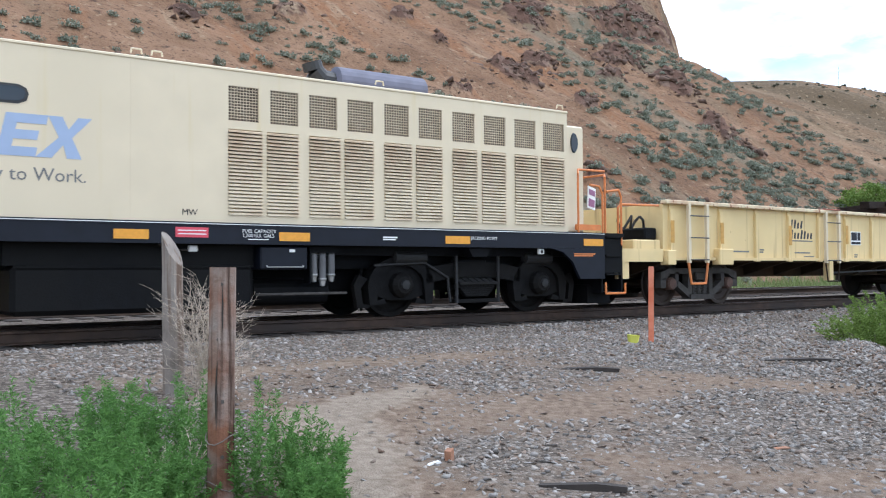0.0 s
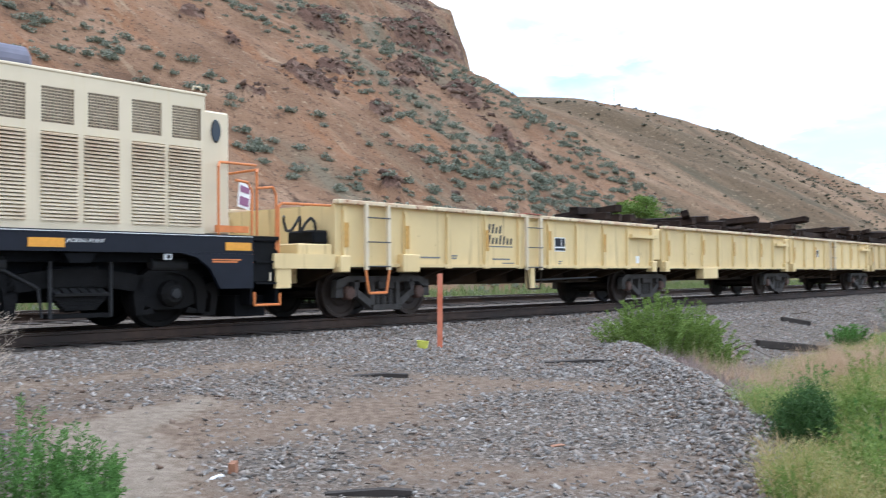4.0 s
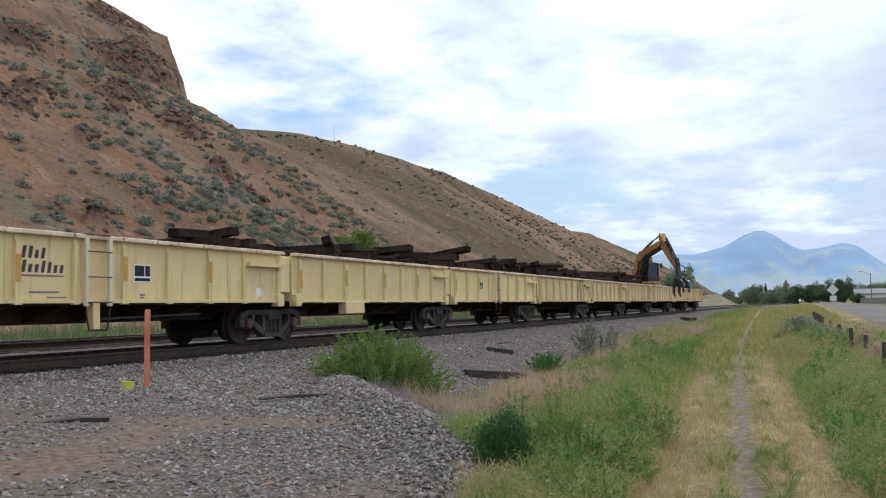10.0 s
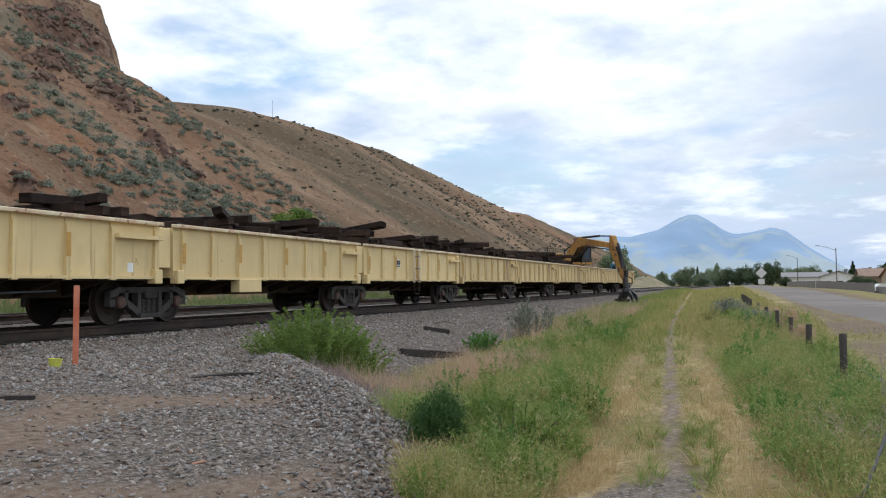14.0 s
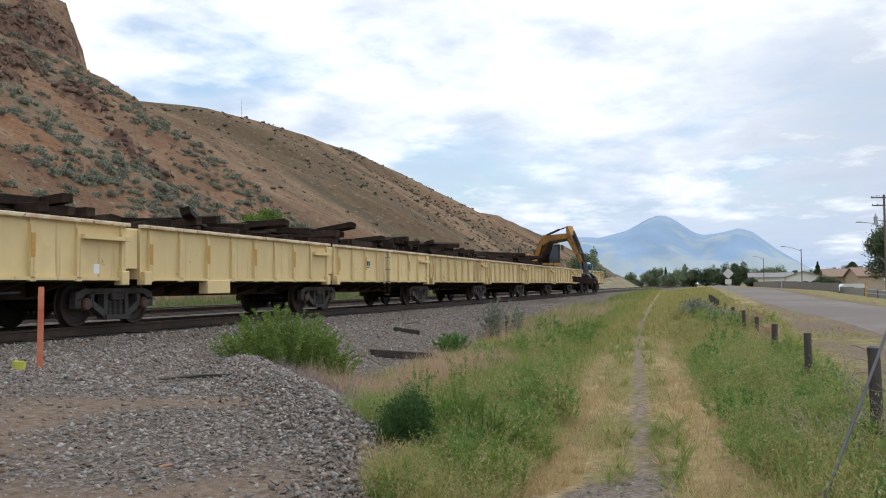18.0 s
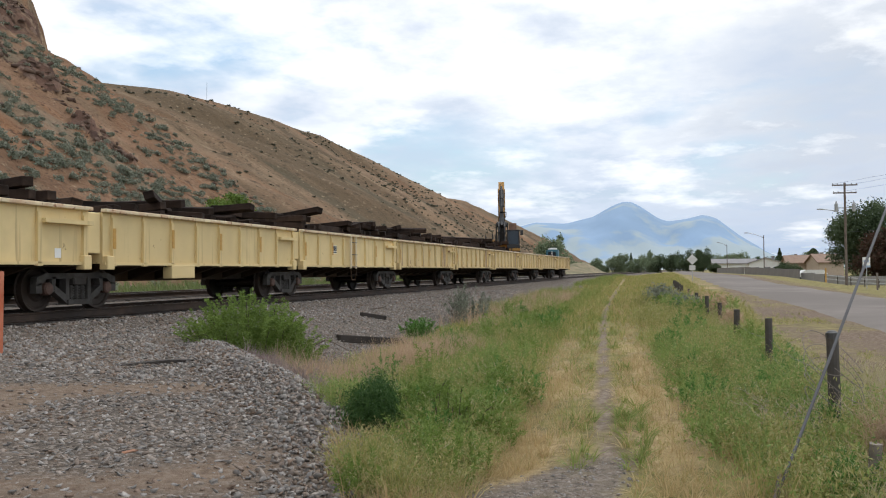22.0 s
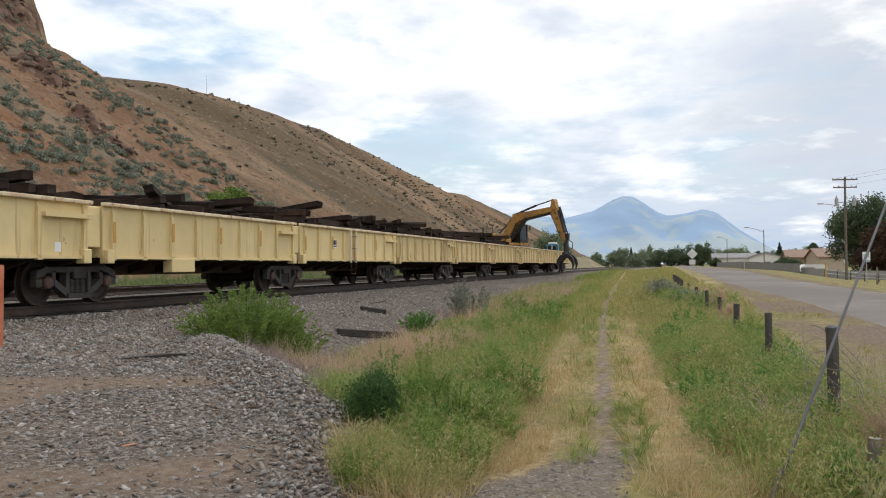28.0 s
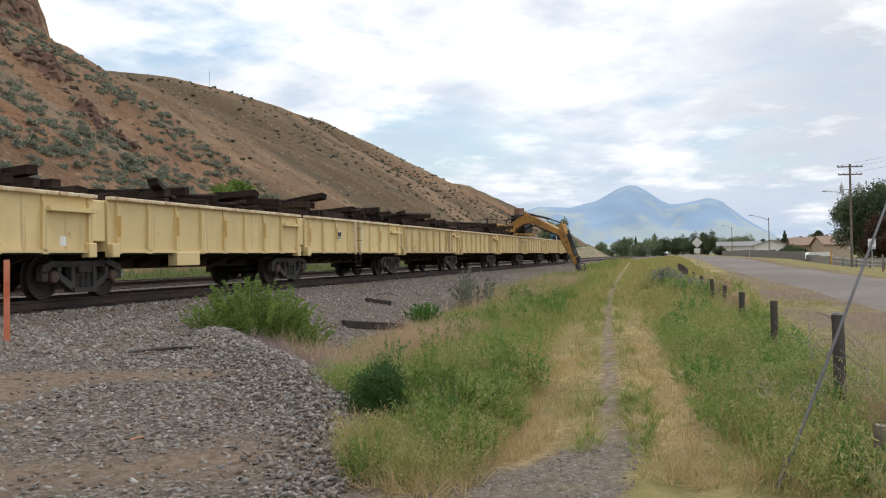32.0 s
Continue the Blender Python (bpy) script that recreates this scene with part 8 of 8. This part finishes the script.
# ---- growth and rock on the hills ----
def clump(seed, n=34, leaf=0.34):
    g = np.random.default_rng(seed)
    p = blob_points(n, g, 0.55, 0.55, 0.5, 6, 0.7)
    p[:, 2] = np.abs(p[:, 2]) + 0.05
    return leaf_quads(p, leaf, g, 1.3)


def hill_sow(n, x0, x1, y0, y1, hf, keep, rng):
    x, y = rng.uniform(x0, x1, n), rng.uniform(y0, y1, n)
    k = rng.random(n) < keep(x, y)
    x, y = x[k], y[k]
    return np.stack([x, y, hf(x, y) - 0.05], 1)


rng = np.random.default_rng(77)
for seed in (1, 2):
    v, f = clump(seed, 170, 0.105)
    at = hill_sow(3700, 2, 92, 30, 84, hill1_h, lambda x, y: np.where(x < hill1_edge(y) - 1, np.clip(0.03 + 0.55 * sstep(x - 0.9 * (y - 30), 12, 45) + 0.75 * wob(x + 0.75 * y, 0.35 * (y - 0.75 * x), 0.17, 3), 0, 1), 0), rng)
    tagged(scatter("sagebrush", v, f, at, 0.42 + 0.95 * rng.random(len(at)) ** 1.4, rng, SAGE, tilt=0.2), "grey-green sagebrush scattered over the talus", "sagebrush", kind="stuff")
v, f = clump(5, 17, 0.5)
at = hill_sow(26000, 82, 480, 40, 138, hill2_h, lambda x, y: np.clip(0.10 + 0.46 * fbm(x + 0.4 * y, y * 0.35, 0.035, 5, 5), 0.04, 0.9), rng)
tagged(scatter("sagebrush", v, f, at, 0.32 + 0.95 * rng.random(len(at)) ** 2.2, rng, SAGE_DARK, tilt=0.2), "dark scattered brush on the far hillside", "sagebrush", kind="stuff")
at = hill_sow(70, 200, 560, 130, 142, hill2_h, lambda x, y: np.full_like(x, 0.8), rng)
tagged(scatter("sagebrush", v, f, at, rng.uniform(0.4, 1.3, len(at)), rng, SAGE_DARK, tilt=0.2), "brush along the crest of the hill", "sagebrush", kind="stuff")
at = hill_sow(240, -8, 100, 20.5, 30, lambda x, y: height(x, y), lambda x, y: np.full_like(x, 0.6), rng)
v, f = clump(7, 60, 0.2)
tagged(scatter("sagebrush", v, f, at, rng.uniform(0.5, 1.3, len(at)), rng, SAGE, tilt=0.2), "grey-green brush behind the railway line", "sagebrush", kind="stuff")


def outcrop(x, y, rx, ry, seed):
    """Loose broken blocks on and below a ledge of bare rock."""
    g = np.random.default_rng(seed)
    v, f = stone_base(seed, 0.95)
    n = int(16 + 9 * rx * ry)
    px, py = x + g.normal(size=n) * rx * 0.55, y - 0.25 * ry + g.normal(size=n) * ry * 0.65
    py = py + (px - x) * 0.22
    s = g.uniform(0.25, 0.55 + 0.16 * ry, n)
    keep = px < hill1_edge(py) - 1.6
    px, py, s, n = px[keep], py[keep], s[keep], int(keep.sum())
    at = np.stack([px, py, hill1_h(px, py) - 0.15 * s], 1)
    sc = np.stack([s * 1.2, s * 1.0, s * g.uniform(0.7, 1.2, n)], 1)
    return tagged(scatter("rock_outcrop", v, f, at, sc, g, ROCKRED, tilt=0.5), "dark red-brown broken rock outcrop on the hillside", "rock", kind="stuff")


for i, o in enumerate(OUTCROPS):
    outcrop(*o, 100 + i)


g = np.random.default_rng(140)
v, f = stone_base(8, 0.85)
at = hill_sow(3000, -5, 112, 31, 105, hill1_h, lambda x, y: np.where(x < hill1_edge(y) + 0.5, np.clip(0.05 + 0.9 * wob(x + 0.5 * y, y, 0.13, 8) + 0.35 * sstep(y, 62, 78), 0.03, 1), 0), g)
at[:, 2] -= 0.03
s3 = g.uniform(0.15, 0.75, len(at)) ** 1.4 * 1.3
tagged(scatter("talus_rocks", v, f, at, np.stack([s3 * 1.05, s3, s3 * 0.9], 1), g, ROCKRED, tilt=0.6), "scattered dark red rubble on the talus slope", "rock", kind="stuff")


# ---- trees ----
def tree(name, x, y, z, h, w, material, seed, n=2600, leaf=0.22, trunk=0.3, label="", shape="round", group=""):
    g = np.random.default_rng(seed)
    e = empty(name, x, y, z)
    base = h * trunk
    bm = bmesh.new()
    tube(bm, (0, 0, -0.3), (0, 0, base), 0.05 * w ** 0.7 + 0.05, 0.04 * w ** 0.7 + 0.03, seg=8)
    tips = []
    if shape == "cone":
        p = np.empty((n, 3))
        t = g.random(n) ** 0.8
        rad = (1 - t) * w / 2 * (0.55 + 0.45 * g.random(n)) * (0.8 + 0.2 * np.sin(t * 40))
        an = g.uniform(0, 2 * math.pi, n)
        p = np.stack([rad * np.cos(an), rad * np.sin(an), base + t * (h - base)], 1)
        tube(bm, (0, 0, base), (0, 0, h * 0.95), 0.08, 0.02, seg=6)
    elif shape == "column":
        t = g.random(n)
        rad = w / 2 * np.minimum(1, (1 - t) * 5) ** 0.5 * (0.7 + 0.3 * g.random(n))
        an = g.uniform(0, 2 * math.pi, n)
        p = np.stack([rad * np.cos(an), rad * np.sin(an), base + t * (h - base)], 1)
        tube(bm, (0, 0, base), (0, 0, h * 0.9), 0.08, 0.02, seg=6)
    else:
        # many overlapping clumps over an egg-shaped crown, fitted to its height and width
        k = g.normal(size=(34, 3)); k /= np.linalg.norm(k, axis=1, keepdims=True)
        k *= g.uniform(0.35, 0.80, (34, 1))
        rr = g.uniform(0.20, 0.42, 34)
        wh = g.integers(0, 34, n)
        d = g.normal(size=(n, 3)); d /= np.linalg.norm(d, axis=1, keepdims=True)
        p = k[wh] + d * (rr[wh] * (0.35 + 0.65 * g.random(n)) * g.uniform(0.85, 1.25, n))[:, None]
        p[:, :2] *= (w / 2) / np.percentile(np.abs(p[:, :2]), 98.5)
        lo, hi = np.percentile(p[:, 2], (0.5, 99.7))
        p[:, 2] = base + (p[:, 2] - lo) / (hi - lo) * (h - base)
        p[:, :2] *= (1.0 - 0.35 * np.clip((p[:, 2:] - base) / (h - base) - 0.55, 0, 1))
        for i in range(7):
            q = p[g.integers(n)]
            tube(bm, (0, 0, base * 0.9), tuple(q * [0.8, 0.8, 0.92]), 0.07, 0.02, seg=5)
    part("trunk", bm, BARK, e)
    v, f = leaf_quads(p, leaf, g, 1.5)
    raw("crown", v, f, material, e)
    return tagged(e, label, "tree", group)


for i, (x, y, h, w) in enumerate(LIME_TREES):
    tree("hillside_tree", x, y, float(np.maximum(hill1_h(x, y), height(x, y))), h, w, LEAF_LIME, 200 + i, 4200, 0.13, 0.15, "bright lime-green tree at the foot of the hill")


def far_at(az, r):
    a = radians(az)
    return r * math.sin(a), r * math.cos(a)


def fz(x, y):
    return float(height(x, y))


for i, (az, r, h, w, kind) in enumerate(FAR_TREES):
    x, y = far_at(az, r)
    m, sh, lab = {"d": (LEAF_TREE, "round", "dark green shade tree beyond the road"), "m": (LEAF_TREE_MID, "round", "mid-green leafy tree beyond the road"), "c": (LEAF_TREE, "cone", "dark conifer among the houses"), "o": (LEAF_TREE_MID, "round", "grey-green tree past the end of the train"),
                  "k": (LEAF_TREE, "column", "dark clipped columnar cypress"), "b": (LEAF_TREE, "round", "large dark broad-leaved tree beside the road"), "r": (LEAF_RUST, "round", "bronze-leaved tree beside the road")}[kind]
    tree("tree", x, y, fz(x, y) - 0.2, h + 0.2, w, m, 300 + i, 26000 if kind in "br" else 6500, (0.16 if kind in "br" else 0.026 * h + 0.05), 0.07, lab, sh)


# ---- houses, poles and signs along the road ----
def house_thing(az, r, w, d, h, roof_h, wall_m, roof_m, turn, label):
    x, y = far_at(az, r)
    e = empty("house", x, y, fz(x, y))
    e.matrix_basis = pose(x, y, fz(x, y), 0, 0, turn)
    k = roof_h / (w / 2)
    part("wall", prism(bmesh.new(), [(-w / 2, -0.8), (-w / 2, h), (0, h + roof_h - 0.02), (w / 2, h), (w / 2, -0.8)], -d / 2, d / 2), wall_m, e)
    bm = bmesh.new()
    a = [(-w / 2 - 0.5, h - 0.5 * k), (0, h + roof_h), (w / 2 + 0.5, h - 0.5 * k), (w / 2 + 0.5, h - 0.5 * k + 0.2), (0, h + roof_h + 0.2), (-w / 2 - 0.5, h - 0.5 * k + 0.2)]
    prism(bm, a, -d / 2 - 0.4, d / 2 + 0.4)
    part("roof", bm, roof_m, e)
    for k in (-0.28, 0.05, 0.3):
        win = part("window", boxm(k * w - 0.7, k * w + 0.7, -d / 2 - 0.03, -d / 2 - 0.003, 1.0, 2.1), WHITE, e)
        part("pane", boxm(k * w - 0.6, k * w + 0.6, -d / 2 - 0.045, -d / 2 - 0.031, 1.08, 2.02), GLASS_DARK, win)
    part("chimney", boxm(w * 0.2, w * 0.2 + 0.6, -0.3, 0.3, h + roof_h * 0.3, h + roof_h + 0.5), CONCRETE, e)
    return tagged(e, label, "house", "houses beyond the road")


house_thing(92.95, 238, 8, 10, 3.0, 1.0, STUCCO, ROOF_GREY, 0, "long low white house with a grey roof")
house_thing(94.72, 226, 7.4, 9, 3.0, 1.15, STUCCO, ROOF_GREY, -92, "low white gabled house with a grey roof")
house_thing(96.5, 214, 8, 5, 2.9, 1.5, STUCCO_TAN, ROOF_BROWN, 0, "tan house with a brown shingle roof")
house_thing(98.0, 206, 8, 5, 2.9, 1.6, STUCCO_TAN, ROOF_BROWN, 10, "brown-roofed house behind a wall")


def wall_run(az0, r0, az1, r1, h, m, label):
    (x0, y0), (x1, y1) = far_at(az0, r0), far_at(az1, r1)
    n = 8
    e = empty("boundary_wall", x0, y0, 0)
    for k in range(n):
        ax, ay = x0 + (x1 - x0) * k / n, y0 + (y1 - y0) * k / n
        bx, by = x0 + (x1 - x0) * (k + 1) / n, y0 + (y1 - y0) * (k + 1) / n
        l, an = math.hypot(bx - ax, by - ay), math.degrees(math.atan2(by - ay, bx - ax))
        p = part("wall_panel", boxm(0, l - 0.02, -0.1, 0.1, -0.4, h, bevel=0.01), m, e)
        p.matrix_basis = pose(ax - x0, ay - y0, fz(ax, ay), 0, 0, an)
    return tagged(e, label, "wall", "walls beyond the road")


wall_run(91.95, 215, 93.5, 142, 1.15, CONCRETE, "grey-brown panelled boundary wall beyond the road")
wall_run(93.6, 140, 96.6, 103, 1.15, CONCRETE, "grey block boundary wall beyond the road")
wall_run(96.75, 104, 103, 92, 0.85, CONCRETE_PALE, "low pale grey boundary wall beyond the road")

# power pole with two crossarms, transformers and a street light
px, py = far_at(99.15, 80)
pp = empty("power_pole", px, py, fz(px, py))
pp.matrix_basis = pose(px, py, fz(px, py), 0, 0, 9)
part("pole", tube(bmesh.new(), (0, 0, -0.5), (0, 0, 8.30), 0.12, 0.085, seg=10), POLE, pp)
for z, l in ((8.05, 0.98), (7.42, 0.92)):
    arm = part("crossarm", boxm(-0.05, 0.05, -l, l, z, z + 0.10), POLE, pp)
    for k in (-0.95, -0.55, 0.55, 0.95):
        part("insulator", tube(bmesh.new(), (0, l * k, z + 0.10), (0, l * k, z + 0.20), 0.035, seg=8), GALV, arm)
for s in (-1, 1):
    part("transformer", lathe(bmesh.new(), [(5.95, 0.08), (6.0, 0.145), (6.58, 0.145), (6.64, 0.08), (6.85, 0.03)], "Z", 12, (0, s * 0.68, 0)), GALV, pp)
part("transformer_bracket", boxm(-0.04, 0.04, -0.68, 0.68, 6.22, 6.29), GALV, pp)
la = part("lamp_arm", pipe(bmesh.new(), [(0, 0, 5.75), (-0.2, 1.0, 6.05), (-0.4, 1.9, 6.15)], 0.03), GALV, pp)
part("lamp_head", boxm(-0.5, -0.32, 1.85, 2.3, 6.10, 6.2, bevel=0.03), GALV, la)
tagged(pp, "wooden power pole with crossarms, transformers and a lamp arm", "power pole")
for k, (z, l) in enumerate(((8.2, 0.9), (8.2, -0.9), (7.5, 0.8), (4.3, 0.0))):
    a = Vector((px, py + l, fz(px, py) + z))
    b = a + Vector((-95, -26, 0.5))
    mid = (a + b) / 2 - Vector((0, 0, 1.0))
    w = part("overhead_wire", pipe(bmesh.new(), [tuple(a), tuple(a * 0.6 + b * 0.4 - Vector((0, 0, 0.9))), tuple(b)], 0.006, 4), MACHINE)
    tagged(w, "thin overhead power wire from the pole", "power wire", "overhead wires")


def street_lamp(az, r, h, arm):
    x, y = far_at(az, r)
    e = empty("street_lamp", x, y, fz(x, y))
    part("pole", tube(bmesh.new(), (0, 0, -0.3), (0, 0, h), 0.10, 0.07, seg=8), POLE, e)
    a = part("arm", pipe(bmesh.new(), [(0, 0, h - 0.4), (0.1, arm * 0.5, h + 0.15), (0.2, arm, h + 0.45)], 0.05), GALV, e)
    part("lamp_head", boxm(0.05, 0.35, arm, arm + 0.7, h + 0.40, h + 0.55, bevel=0.04), GALV, a)
    return tagged(e, "grey street lamp with a long arm over the road", "street lamp", "street lamps")


street_lamp(94.68, 165, 7.35, 2.5)
street_lamp(92.58, 225, 7.2, 1.6)

# diamond warning sign seen from behind, with a plate below it
wx, wy = far_at(90.55, 72)
ws = empty("road_sign", wx, wy, fz(wx, wy))
part("sign_post", boxm(-0.03, 0.03, -0.03, 0.03, -0.3, 2.2), GALV, ws)
bm = boxm(-0.285, 0.285, -0.285, 0.285, -0.01, 0.01, bevel=0.006)
dm = part("diamond_plate", bm, SIGNBACK, ws)
dm.matrix_basis = pose(-0.045, 0, 1.60) @ pose(0, 0, 0, 0, 90, 0) @ pose(0, 0, 0, 0, 0, 45)
part("lower_plate", boxm(-0.06, -0.04, -0.23, 0.23, 0.80, 1.16), SIGNBACK, ws)
tagged(ws, "plain back of a diamond road sign on a post", "road sign")

bx, by = far_at(100.2, 78)
bs = empty("bus_stop_sign", bx, by, fz(bx, by))
part("sign_post", tube(bmesh.new(), (0, 0, -0.3), (0, 0, 2.3), 0.035, seg=8), GALV, bs)
pl = part("sign_plate", boxm(-0.05, -0.035, -0.28, 0.28, 1.62, 2.42, bevel=0.004), WHITE, bs)
part("pictogram", boxm(-0.054, -0.0505, -0.18, 0.20, 2.02, 2.22), BLUE, pl)
part("band", boxm(-0.054, -0.0505, -0.28, 0.28, 1.62, 1.78), BLUE, pl)
tagged(bs, "white and blue roadside stop sign on a pole", "road sign")

# rail fence, little posts and a parked pale van beyond the road
rf = empty("rail_fence")
x0, y0 = far_at(98.0, 92)
x1, y1 = far_at(104, 82)
for k in range(9):
    x, y = x0 + (x1 - x0) * k / 8, y0 + (y1 - y0) * k / 8
    part("post", tube(bmesh.new(), (x, y, fz(x, y) - 0.2), (x, y, fz(x, y) + 0.75), 0.05, seg=7), POST_DARK, rf)
for zz in (0.35, 0.68):
    part("rail", pipe(bmesh.new(), [(x0 + (x1 - x0) * k / 8, y0 + (y1 - y0) * k / 8, fz(x0 + (x1 - x0) * k / 8, y0 + (y1 - y0) * k / 8) + zz) for k in range(9)], 0.05), GALV, rf)
tagged(rf, "low grey metal rail fence beyond the road", "fence")
for az, r, m in ((98.05, 84, LIME), (100.75, 74, STAKE)):
    x, y = far_at(az, r)
    b = part("marker_post", boxm(-0.06, 0.06, -0.06, 0.06, -0.2, 1.25, bevel=0.01), AMBER_OLD if m is LIME else POST)
    b.matrix_basis = pose(x, y, fz(x, y))
    tagged(b, "short roadside marker post in the grass", "marker post", "roadside marker posts")

vx, vy = far_at(97.1, 128)
van = empty("parked_car", vx, vy, fz(vx, vy))
van.matrix_basis = pose(vx, vy, fz(vx, vy), 0, 0, 100)
bm = bmesh.new()
prism(bm, [(-2.2, 0.35), (-2.2, 1.0), (-1.7, 1.5), (0.6, 1.5), (1.2, 1.05), (2.1, 0.92), (2.15, 0.35)], -0.9, 0.9)
part("body", bm, STUCCO, van)
part("window", boxm(-1.4, 0.6, -0.912, -0.902, 1.05, 1.4), GLASS_DARK, van)
for x in (-1.4, 1.45):
    for y in (-0.85, 0.85):
        part("wheel", lathe(bmesh.new(), [(y - 0.1, 0.2), (y - 0.1, 0.33), (y + 0.1, 0.33), (y + 0.1, 0.2)], "Y", 14, (x, 0, 0.33)), MACHINE, van)
tagged(van, "pale parked car behind a low wall", "car")

BANK = mat("dry_grass_bank", (0.25, 0.195, 0.115), 0.95, vary=0.35, scale=0.8, second=(0.17, 0.155, 0.08), second_scale=0.25, spots=(0.10, 0.10, 0.05), spot_at=0.56, spot_scale=0.9)
# sandy bank past the end of the train, and the mast on the hill
bank, _, _ = sheet("earth_bank", np.arange(170, 330, 3.0), np.arange(18, 42, 1.0), lambda X, Y: 3.6 * np.exp(-((X - 240) / 24) ** 2 - ((Y - 26) / 4.5) ** 2) - 0.6 + 0.2 * wob(X, Y, 0.4), BANK)
tagged(bank, "low sandy earth bank beside the line", "bank", kind="structure")
mx, my = 140 * math.tan(radians(60.63)), 140
ms = part("radio_mast", tube(bmesh.new(), (0, 0, -1), (0, 0, 5.2), 0.09, 0.05, seg=6), GALV)
ms.matrix_basis = pose(mx, my, float(hill2_h(mx, my)))
tagged(ms, "thin grey radio mast on the hill crest", "mast")
TRAIN_S = [(0, -0.170), (0.5, -0.695), (1, -1.172), (1.5, -1.610), (2, -2.013), (2.5, -2.388), (3, -2.711), (3.5, -2.978), (4, -3.235), (4.5, -3.401), (6.5, -4.381), (7, -4.741), (7.5, -5.109), (8, -5.551), (8.5, -6.011), (9, -6.528), (9.5, -7.075), (10, -7.569), (10.5, -8.018), (11, -8.419), (11.5, -8.785), (12, -9.107), (12.5, -9.337), (13, -9.486), (13.5, -9.555), (14, -9.600), (32, -9.600)]
ARM = [  # seconds, swing, boom, stick, grapple
    (0, -145, 30, -47, -70),
    (6.5, -145, 30, -49, -61),
    (7, -144, 32, -48, -82),
    (8, -146, 30, -42, -76),
    (9, -144, 30, -44, -78),
    (10, -142, 30, -45, -76),
    (11, -142, 30, -41, -70),
    (12, -142, 25, -47, -70),
    (12.5, -136, 20, -47, -77),
    (13, -128, 16, -57, -81),
    (13.5, -128, 12, -62, -83),
    (14, -129, 10, -64, -80),
    (15, -128, 8, -62, -80),
    (15.5, -130, 4, -59, -74),
    (17.5, -136, 14, -49, -55),
    (18, -139, 19, -50, -69),
    (18.5, -144, 26, -43, -63),
    (19, -149, 34, -40, -58),
    (19.5, -152, 40, -37, -55),
    (20, -158, 46, -34, -55),
    (20.5, -166, 49, -39, -60),
    (21, -169, 48, -45, -72),
    (22, -169, 52, -44, -55),
    (23.5, -171, 50, -48, -73),
    (25, -159, 49, -56, -89),
    (25.5, -145, 47, -58, -78),
    (27.5, -116, 29, -68, -94),
    (28, -117, 26, -67, -87),
    (28.3, -113, 24, -67, -84),
    (29, -117, 18, -68, -82),
    (29.6, -118, 12, -66, -77),
    (30, -118, 7, -65, -72),
    (30.6, -117, 4, -63, -68),
    (31, -121, 3, -60, -66),
    (32, -119, -4, -62, -64),
]


def train_s(t):
    return float(np.interp(t, [a for a, _ in TRAIN_S], [b for _, b in TRAIN_S]))


def motions():
    turned = [loco] + [row[0] for row in MOVED if row[0].name.startswith("locomotive_truck")]
    for row in MOVED:
        ob, x, y, z = row[:4]
        r = row[4:] or (0, 0, 0)
        slip = math.tan(radians(YAW)) if ob in turned else 0.0
        walk(ob, [(t, pose(x + s, y - s * slip, z, *r)) for t, s in TRAIN_S])
    turn_t = [0.25 * k for k in range(57)] + [32]
    for w, x, r in WHEELS:
        walk(w, [(t, pose(x, 0, r, 0, math.degrees(train_s(t) / r), 0)) for t in turn_t])
    # the excavator's arm
    posed = [(r[0], arm_pose(r)) for r in ARM]
    for i, ob in enumerate((house, boom, stick, grab)):
        walk(ob, [(t, p[i]) for t, p in posed])
    # two sleepers: on the bank, in the claws, then on the pile
    ex = EXC_X - 9.6
    base = Vector((ex - 3.1, TRACK_Y - 5.0, 0))
    for k, ob in enumerate(LIFTED):
        rows = []
        for t in (0, 16.2):
            rows.append((t, pose(ex - 3.4, TRACK_Y - 4.6 + 0.28 * k, on(ex - 3.4, TRACK_Y - 4.6) + 0.02, 0, 0, 20)))
        for t in (16.9, 17.5, 18, 18.5, 19, 19.5, 20, 20.5, 21, 21.5):
            r = (t, *arm_at(t))
            gx, gy, gz = arm_pose(r)[4]
            rows.append((t, pose(ex + gx, TRACK_Y + gy + 0.35, gz + 0.12 + 0.19 * k, 0, -4, float(np.interp(t, [16.9, 18.5, 20.5, 21.5], [20, 48, 52, 25])))))
        for t in (22.2, 32):
            rows.append((t, pose(ex - 5.6, TRACK_Y - 0.6 + 0.5 * k, 2.27, 0, 0, -4 + 6 * k)))
        walk(ob, rows)


motions()
